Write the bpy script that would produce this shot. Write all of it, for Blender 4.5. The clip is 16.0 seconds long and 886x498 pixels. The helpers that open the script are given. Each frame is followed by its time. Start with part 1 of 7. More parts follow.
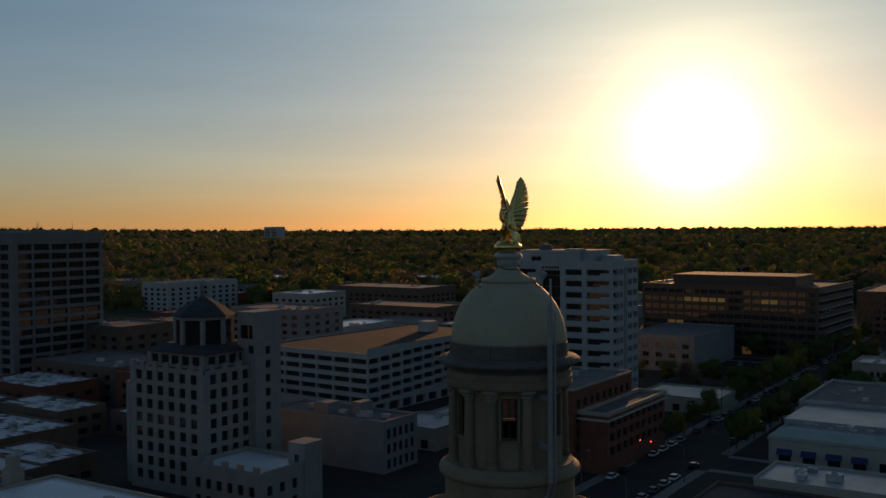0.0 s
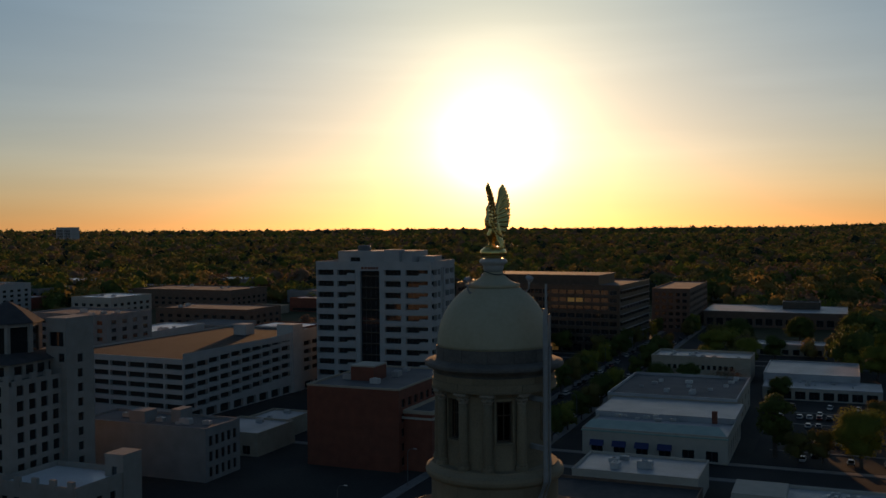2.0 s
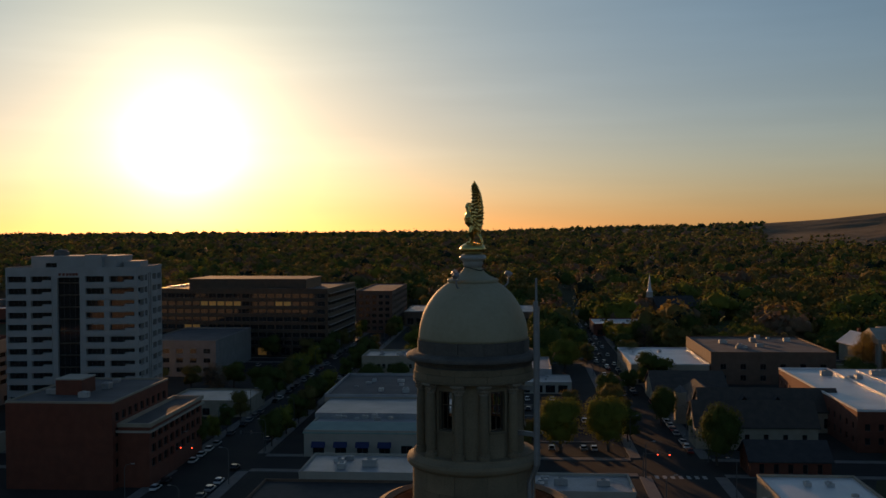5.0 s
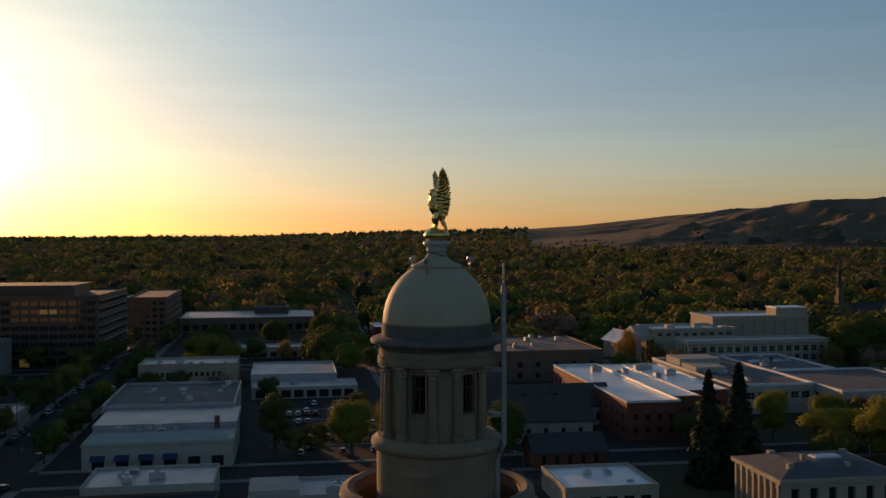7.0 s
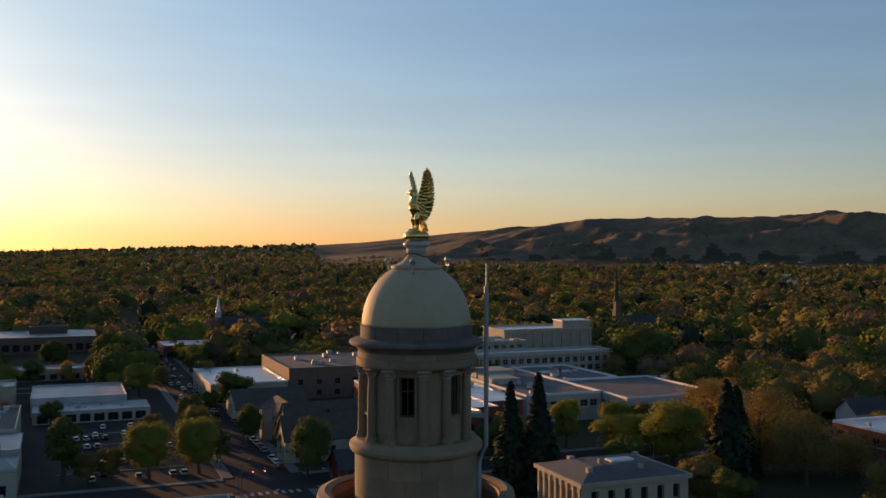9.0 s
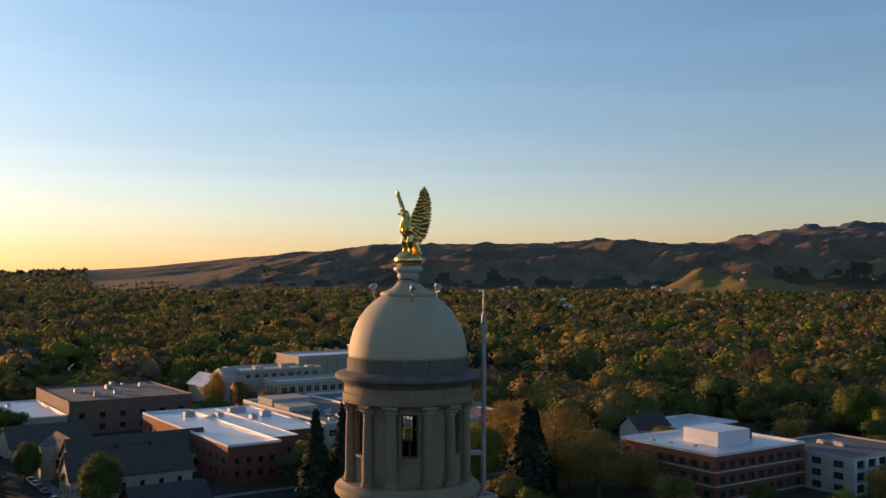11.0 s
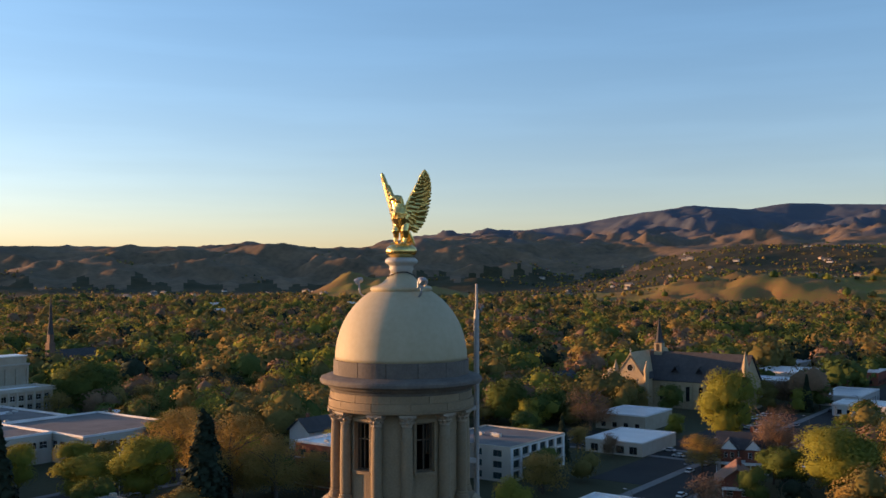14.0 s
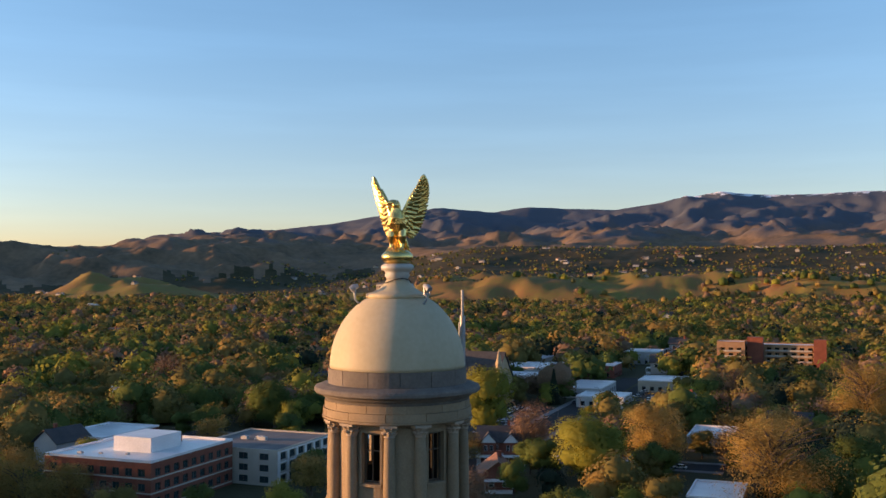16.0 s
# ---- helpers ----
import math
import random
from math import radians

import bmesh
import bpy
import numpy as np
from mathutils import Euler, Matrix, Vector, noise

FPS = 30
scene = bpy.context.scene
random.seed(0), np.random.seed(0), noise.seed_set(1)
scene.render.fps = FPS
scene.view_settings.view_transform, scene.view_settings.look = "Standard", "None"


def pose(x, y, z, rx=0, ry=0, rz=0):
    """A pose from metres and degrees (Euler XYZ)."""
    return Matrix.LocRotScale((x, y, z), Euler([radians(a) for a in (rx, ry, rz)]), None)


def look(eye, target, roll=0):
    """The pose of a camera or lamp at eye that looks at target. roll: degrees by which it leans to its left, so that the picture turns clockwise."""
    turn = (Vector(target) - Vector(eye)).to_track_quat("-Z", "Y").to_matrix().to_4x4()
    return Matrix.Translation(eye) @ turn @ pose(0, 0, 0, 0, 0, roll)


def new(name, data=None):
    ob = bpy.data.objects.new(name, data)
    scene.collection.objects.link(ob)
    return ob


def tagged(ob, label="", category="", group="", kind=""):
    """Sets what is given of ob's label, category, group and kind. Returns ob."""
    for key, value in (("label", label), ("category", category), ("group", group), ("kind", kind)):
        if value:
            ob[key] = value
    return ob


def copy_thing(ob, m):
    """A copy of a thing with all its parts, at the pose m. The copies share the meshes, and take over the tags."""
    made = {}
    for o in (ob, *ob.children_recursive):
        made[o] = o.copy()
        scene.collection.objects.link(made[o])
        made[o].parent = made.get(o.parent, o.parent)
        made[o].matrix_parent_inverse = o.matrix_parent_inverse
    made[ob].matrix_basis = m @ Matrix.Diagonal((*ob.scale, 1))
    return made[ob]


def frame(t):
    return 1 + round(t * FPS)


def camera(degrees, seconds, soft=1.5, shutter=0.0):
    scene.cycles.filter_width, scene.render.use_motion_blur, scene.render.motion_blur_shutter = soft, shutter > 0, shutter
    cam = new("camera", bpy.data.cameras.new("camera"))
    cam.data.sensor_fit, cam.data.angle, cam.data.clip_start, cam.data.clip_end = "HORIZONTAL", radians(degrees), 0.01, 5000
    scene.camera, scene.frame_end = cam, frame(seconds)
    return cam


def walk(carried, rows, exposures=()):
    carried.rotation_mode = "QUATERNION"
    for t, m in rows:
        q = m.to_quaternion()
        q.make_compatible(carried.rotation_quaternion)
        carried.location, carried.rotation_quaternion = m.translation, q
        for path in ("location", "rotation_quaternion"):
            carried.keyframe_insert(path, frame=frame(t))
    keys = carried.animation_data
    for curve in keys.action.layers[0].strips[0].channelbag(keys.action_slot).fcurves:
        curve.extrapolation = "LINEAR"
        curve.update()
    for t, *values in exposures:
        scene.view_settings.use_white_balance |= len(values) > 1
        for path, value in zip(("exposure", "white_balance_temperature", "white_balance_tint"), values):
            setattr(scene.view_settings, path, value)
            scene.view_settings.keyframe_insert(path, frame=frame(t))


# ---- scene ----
cam = camera(48.72, 16.0)
PATH = [
    (0, (12.880, -22.566, 63.545), (-9.199, 10.776, 62.627), -0.48),
    (0.5, (11.899, -23.138, 63.639), (-8.318, 11.364, 62.715), -0.46),
    (1, (10.859, -23.703, 63.686), (-7.469, 11.838, 62.737), -0.41),
    (1.5, (9.768, -24.341, 63.724), (-6.893, 12.012, 62.764), -0.43),
    (2, (8.733, -24.989, 63.731), (-6.379, 12.034, 62.773), -0.43),
    (2.5, (7.537, -25.557, 63.723), (-5.458, 12.261, 62.752), -0.37),
    (3, (6.347, -26.025, 63.734), (-4.728, 12.399, 62.765), -0.35),
    (3.5, (5.092, -26.478, 63.743), (-4.284, 12.396, 62.782), -0.31),
    (4, (3.808, -26.850, 63.725), (-3.606, 12.445, 62.766), -0.31),
    (6.5, (-2.790, -27.552, 63.221), (1.230, 12.237, 62.383), -0.23),
    (7, (-4.161, -27.430, 63.083), (2.100, 12.071, 62.380), -0.16),
    (7.5, (-5.477, -27.232, 62.948), (2.911, 11.874, 62.372), -0.08),
    (8, (-6.799, -26.915, 62.822), (3.823, 11.647, 62.382), -0.03),
    (8.5, (-8.077, -26.439, 62.727), (4.424, 11.556, 62.440), 0.01),
    (9, (-9.355, -25.846, 62.646), (5.274, 11.383, 62.613), 0.08),
    (11.5, (-14.347, -20.201, 62.631), (9.837, 11.640, 63.760), -0.03),
    (12, (-15.218, -18.957, 62.588), (10.750, 11.446, 63.743), -0.15),
    (12.5, (-15.955, -17.827, 62.543), (11.812, 10.942, 63.694), -0.06),
    (13, (-16.673, -16.630, 62.486), (12.880, 10.301, 63.653), -0.06),
    (13.5, (-17.287, -15.407, 62.411), (13.809, 9.725, 63.594), -0.03),
    (14, (-17.980, -14.025, 62.366), (14.563, 9.202, 63.543), -0.04),
    (14.5, (-18.663, -12.755, 62.435), (15.176, 8.540, 63.612), -0.04),
    (15, (-19.328, -11.493, 62.479), (15.847, 7.516, 63.661), -0.07),
    (15.5, (-19.908, -10.230, 62.494), (16.408, 6.498, 63.665), -0.09),
    (16, (-20.452, -8.953, 62.516), (16.882, 5.359, 63.691), -0.07),
]
walk(cam, [(t, look(eye, target, roll)) for t, eye, target, roll in PATH],
     [(0, -0.17, 8750, 21), (4, -0.18, 8750, 21), (7, 0.27, 8850, 22), (9, 0.83, 8650, 25), (12.5, 1.43, 8000, 23), (16, 1.76, 7800, 22)])

# ---- world, sun, exposure ----
SUN_BEARING, SUN_HEIGHT = -19.1, 4.6
DUST, ZENITH = (0.86, 0.78, 0.87), (0.795, 0.99, 1.09)
HORIZON = (0.77, 0.71, 0.70)
SKY = (800, 0.95, 0.3, 2.6)
# aureole round the sun: strength, width in degrees, fall-off, colour
AUREOLE = ((24.0, 2.5, 1.5, (1.0, 0.92, 0.66)), (8.0, 5.0, 1.0, (1.0, 0.84, 0.40)), (5.0, 12.0, 1.0, (1.0, 0.90, 0.56)))
world = bpy.data.worlds.new("evening_sky")
scene.world = world
world.use_nodes = True
wn = world.node_tree.nodes
sky = wn.new("ShaderNodeTexSky")
sky.sky_type = "NISHITA"
sky.sun_disc = False
sky.sun_elevation, sky.sun_rotation = radians(SUN_HEIGHT), radians(SUN_BEARING)
sky.altitude, sky.air_density, sky.dust_density, sky.ozone_density = SKY
wn["Background"].inputs["Strength"].default_value = 0.12
wl = world.node_tree.links
b, e = radians(SUN_BEARING), radians(SUN_HEIGHT)
facing = wn.new("ShaderNodeVectorMath")
facing.operation = "DOT_PRODUCT"
facing.inputs[1].default_value = (math.sin(b) * math.cos(e), math.cos(b) * math.cos(e), math.sin(e))
wl.new(wn.new("ShaderNodeTexCoord").outputs["Generated"], facing.inputs[0])
angle = wn.new("ShaderNodeMath")
angle.operation = "ARCCOSINE"
wl.new(facing.outputs["Value"], angle.inputs[0])
total = sky.outputs["Color"]
for strength, width, falloff, colour in AUREOLE:
    rel = wn.new("ShaderNodeMath")
    rel.operation = "DIVIDE"
    rel.inputs[1].default_value = radians(width)
    wl.new(angle.outputs[0], rel.inputs[0])
    power = wn.new("ShaderNodeMath")
    power.operation = "POWER"
    power.inputs[1].default_value = falloff
    wl.new(rel.outputs[0], power.inputs[0])
    fall = wn.new("ShaderNodeMath")
    fall.operation = "POWER"
    fall.inputs[0].default_value = math.exp(-1.0)
    wl.new(power.outputs[0], fall.inputs[1])
    glow = wn.new("ShaderNodeVectorMath")
    glow.operation = "SCALE"
    glow.inputs[0].default_value = tuple(strength * c for c in colour)
    wl.new(fall.outputs[0], glow.inputs["Scale"])
    both = wn.new("ShaderNodeVectorMath")
    both.operation = "ADD"
    wl.new(total, both.inputs[0])
    wl.new(glow.outputs[0], both.inputs[1])
    total = both.outputs[0]
# warm dust along the horizon
rise = wn.new("ShaderNodeSeparateXYZ")
wl.new(wn["Texture Coordinate"].outputs["Generated"], rise.inputs[0])
low = wn.new("ShaderNodeMapRange")
low.interpolation_type = "SMOOTHSTEP"
low.inputs["From Min"].default_value, low.inputs["From Max"].default_value = 0.0, 0.30
wl.new(rise.outputs["Z"], low.inputs["Value"])
dust = wn.new("ShaderNodeMix")
dust.data_type = "RGBA"
dust.inputs["A"].default_value, dust.inputs["B"].default_value = (*DUST, 1), (*ZENITH, 1)
wl.new(low.outputs["Result"], dust.inputs["Factor"])
# thick air on the last degrees above the horizon
lowest = wn.new("ShaderNodeMapRange")
lowest.interpolation_type = "SMOOTHSTEP"
lowest.inputs["From Min"].default_value, lowest.inputs["From Max"].default_value = -0.01, 0.075
wl.new(rise.outputs["Z"], lowest.inputs["Value"])
thick = wn.new("ShaderNodeMix")
thick.data_type = "RGBA"
thick.inputs["A"].default_value, thick.inputs["B"].default_value = (*HORIZON, 1), (1, 1, 1, 1)
wl.new(lowest.outputs["Result"], thick.inputs["Factor"])
dimmed = wn.new("ShaderNodeVectorMath")
dimmed.operation = "MULTIPLY"
wl.new(total, dimmed.inputs[0])
wl.new(thick.outputs["Result"], dimmed.inputs[1])
tint = wn.new("ShaderNodeVectorMath")
tint.operation = "MULTIPLY"
wl.new(dimmed.outputs[0], tint.inputs[0])
wl.new(dust.outputs["Result"], tint.inputs[1])
# faint high streaks of cloud
stretch, wisp, thin_cloud, veil = wn.new("ShaderNodeMapping"), wn.new("ShaderNodeTexNoise"), wn.new("ShaderNodeMapRange"), wn.new("ShaderNodeVectorMath")
stretch.inputs["Scale"].default_value, stretch.inputs["Rotation"].default_value = (2.2, 2.2, 26.0), (0.05, 0.03, 0.0)
wl.new(wn["Texture Coordinate"].outputs["Generated"], stretch.inputs["Vector"])
wl.new(stretch.outputs["Vector"], wisp.inputs["Vector"])
wisp.inputs["Scale"].default_value, wisp.inputs["Detail"].default_value = 1.4, 6
thin_cloud.inputs["From Min"].default_value, thin_cloud.inputs["From Max"].default_value = 0.42, 0.72
thin_cloud.inputs["To Min"].default_value, thin_cloud.inputs["To Max"].default_value = 0.982, 1.045
wl.new(wisp.outputs["Fac"], thin_cloud.inputs["Value"])
veil.operation = "SCALE"
wl.new(tint.outputs[0], veil.inputs[0])
wl.new(thin_cloud.outputs["Result"], veil.inputs["Scale"])
wl.new(veil.outputs[0], wn["Background"].inputs["Color"])

sun = new("sun", bpy.data.lights.new("sun", "SUN"))
sun.data.energy, sun.data.angle, sun.data.color = 2.45, radians(0.5), (1.0, 0.59, 0.29)
b, e = radians(SUN_BEARING), radians(SUN_HEIGHT)
sun.matrix_world = look((0, 0, 0), (-math.sin(b) * math.cos(e), -math.cos(b) * math.cos(e), -math.sin(e)))


# ---- materials ----
def material(name, c1, c2, rough=0.8, metal=0.0, scale=1.0, fine=12.0, bump=0.2, random_tint=0.0, spec=0.5, island=0.0, thin=0.0):
    """Two colours mixed by coarse and fine grain in metres, with fine relief."""
    m = bpy.data.materials.new(name)
    m.use_nodes = True
    n, l = m.node_tree.nodes, m.node_tree.links
    p = n["Principled BSDF"]
    p.inputs["Roughness"].default_value, p.inputs["Metallic"].default_value = rough, metal
    p.inputs["Specular IOR Level"].default_value = spec
    co = n.new("ShaderNodeTexCoord")
    a, g = n.new("ShaderNodeTexNoise"), n.new("ShaderNodeTexNoise")
    a.inputs["Scale"].default_value, a.inputs["Detail"].default_value = scale, 6
    g.inputs["Scale"].default_value, g.inputs["Detail"].default_value = fine, 4
    l.new(co.outputs["Object"], a.inputs["Vector"])
    l.new(co.outputs["Object"], g.inputs["Vector"])
    s = n.new("ShaderNodeMath")
    s.operation = "MULTIPLY_ADD"
    s.inputs[1].default_value, s.inputs[2].default_value = 0.4, 0.0
    l.new(g.outputs["Fac"], s.inputs[0])
    s2 = n.new("ShaderNodeMath")
    s2.operation = "MULTIPLY_ADD"
    s2.inputs[1].default_value = 0.6
    l.new(a.outputs["Fac"], s2.inputs[0])
    l.new(s.outputs[0], s2.inputs[2])
    r = n.new("ShaderNodeMapRange")
    r.inputs["From Min"].default_value, r.inputs["From Max"].default_value = 0.32, 0.68
    l.new(s2.outputs[0], r.inputs["Value"])
    mix = n.new("ShaderNodeMix")
    mix.data_type = "RGBA"
    mix.inputs["A"].default_value, mix.inputs["B"].default_value = (*c1, 1), (*c2, 1)
    l.new(r.outputs["Result"], mix.inputs["Factor"])
    out = mix.outputs["Result"]
    if random_tint or island:
        h = n.new("ShaderNodeHueSaturation")
        v = n.new("ShaderNodeMapRange")
        k = random_tint or island
        v.inputs["To Min"].default_value, v.inputs["To Max"].default_value = 1 - k, 1 + k
        if random_tint:
            l.new(n.new("ShaderNodeObjectInfo").outputs["Random"], v.inputs["Value"])
        else:
            l.new(n.new("ShaderNodeNewGeometry").outputs["Random Per Island"], v.inputs["Value"])
        l.new(v.outputs["Result"], h.inputs["Value"])
        l.new(out, h.inputs["Color"])
        out = h.outputs["Color"]
    l.new(out, p.inputs["Base Color"])
    if thin:
        tr, ms = n.new("ShaderNodeBsdfTranslucent"), n.new("ShaderNodeMixShader")
        ms.inputs["Fac"].default_value = thin
        l.new(out, tr.inputs["Color"])
        l.new(p.outputs[0], ms.inputs[1])
        l.new(tr.outputs[0], ms.inputs[2])
        l.new(ms.outputs[0], n["Material Output"].inputs["Surface"])
    if bump:
        bp = n.new("ShaderNodeBump")
        bp.inputs["Strength"].default_value, bp.inputs["Distance"].default_value = bump, 0.05
        l.new(g.outputs["Fac"], bp.inputs["Height"])
        l.new(bp.outputs["Normal"], p.inputs["Normal"])
    return m


def glass(name, tint, rough=0.05):
    m = material(name, tint, tuple(0.6 * c for c in tint), rough, 0.0, 0.3, 2.0, 0.0)
    m.node_tree.nodes["Principled BSDF"].inputs["Specular IOR Level"].default_value = 0.8
    return m


def lamp_material(name, colour, strength):
    m = bpy.data.materials.new(name)
    m.use_nodes = True
    p = m.node_tree.nodes["Principled BSDF"]
    p.inputs["Base Color"].default_value = (*colour, 1)
    p.inputs["Emission Color"].default_value = (*colour, 1)
    p.inputs["Emission Strength"].default_value = strength
    return m


def patched_roof():
    """Tar roofing with worn white coating in sheets."""
    m = material("patched_roofing", (0.06, 0.058, 0.057), (0.12, 0.115, 0.11), 0.85, 0, 0.2, 4, 0.3)
    n, l = m.node_tree.nodes, m.node_tree.links
    p = n["Principled BSDF"]
    base = p.inputs["Base Color"].links[0].from_socket
    co, sheet, worn = n.new("ShaderNodeTexCoord"), n.new("ShaderNodeTexBrick"), n.new("ShaderNodeTexNoise")
    sheet.inputs["Scale"].default_value = 0.12
    sheet.inputs["Color1"].default_value, sheet.inputs["Color2"].default_value, sheet.inputs["Mortar"].default_value = (0, 0, 0, 1), (1, 1, 1, 1), (0.1, 0.1, 0.1, 1)
    worn.inputs["Scale"].default_value, worn.inputs["Detail"].default_value = 0.13, 7
    l.new(co.outputs["Object"], sheet.inputs["Vector"])
    l.new(co.outputs["Object"], worn.inputs["Vector"])
    add, pick, mix = n.new("ShaderNodeMath"), n.new("ShaderNodeMapRange"), n.new("ShaderNodeMix")
    add.operation = "MULTIPLY_ADD"
    add.inputs[1].default_value = 0.35
    l.new(sheet.outputs["Color"], add.inputs[0])
    l.new(worn.outputs["Fac"], add.inputs[2])
    pick.inputs["From Min"].default_value, pick.inputs["From Max"].default_value = 0.53, 0.60
    l.new(add.outputs[0], pick.inputs["Value"])
    mix.data_type = "RGBA"
    mix.inputs["B"].default_value = (0.62, 0.63, 0.64, 1)
    l.new(pick.outputs["Result"], mix.inputs["Factor"])
    l.new(base, mix.inputs["A"])
    l.new(mix.outputs["Result"], p.inputs["Base Color"])
    return m


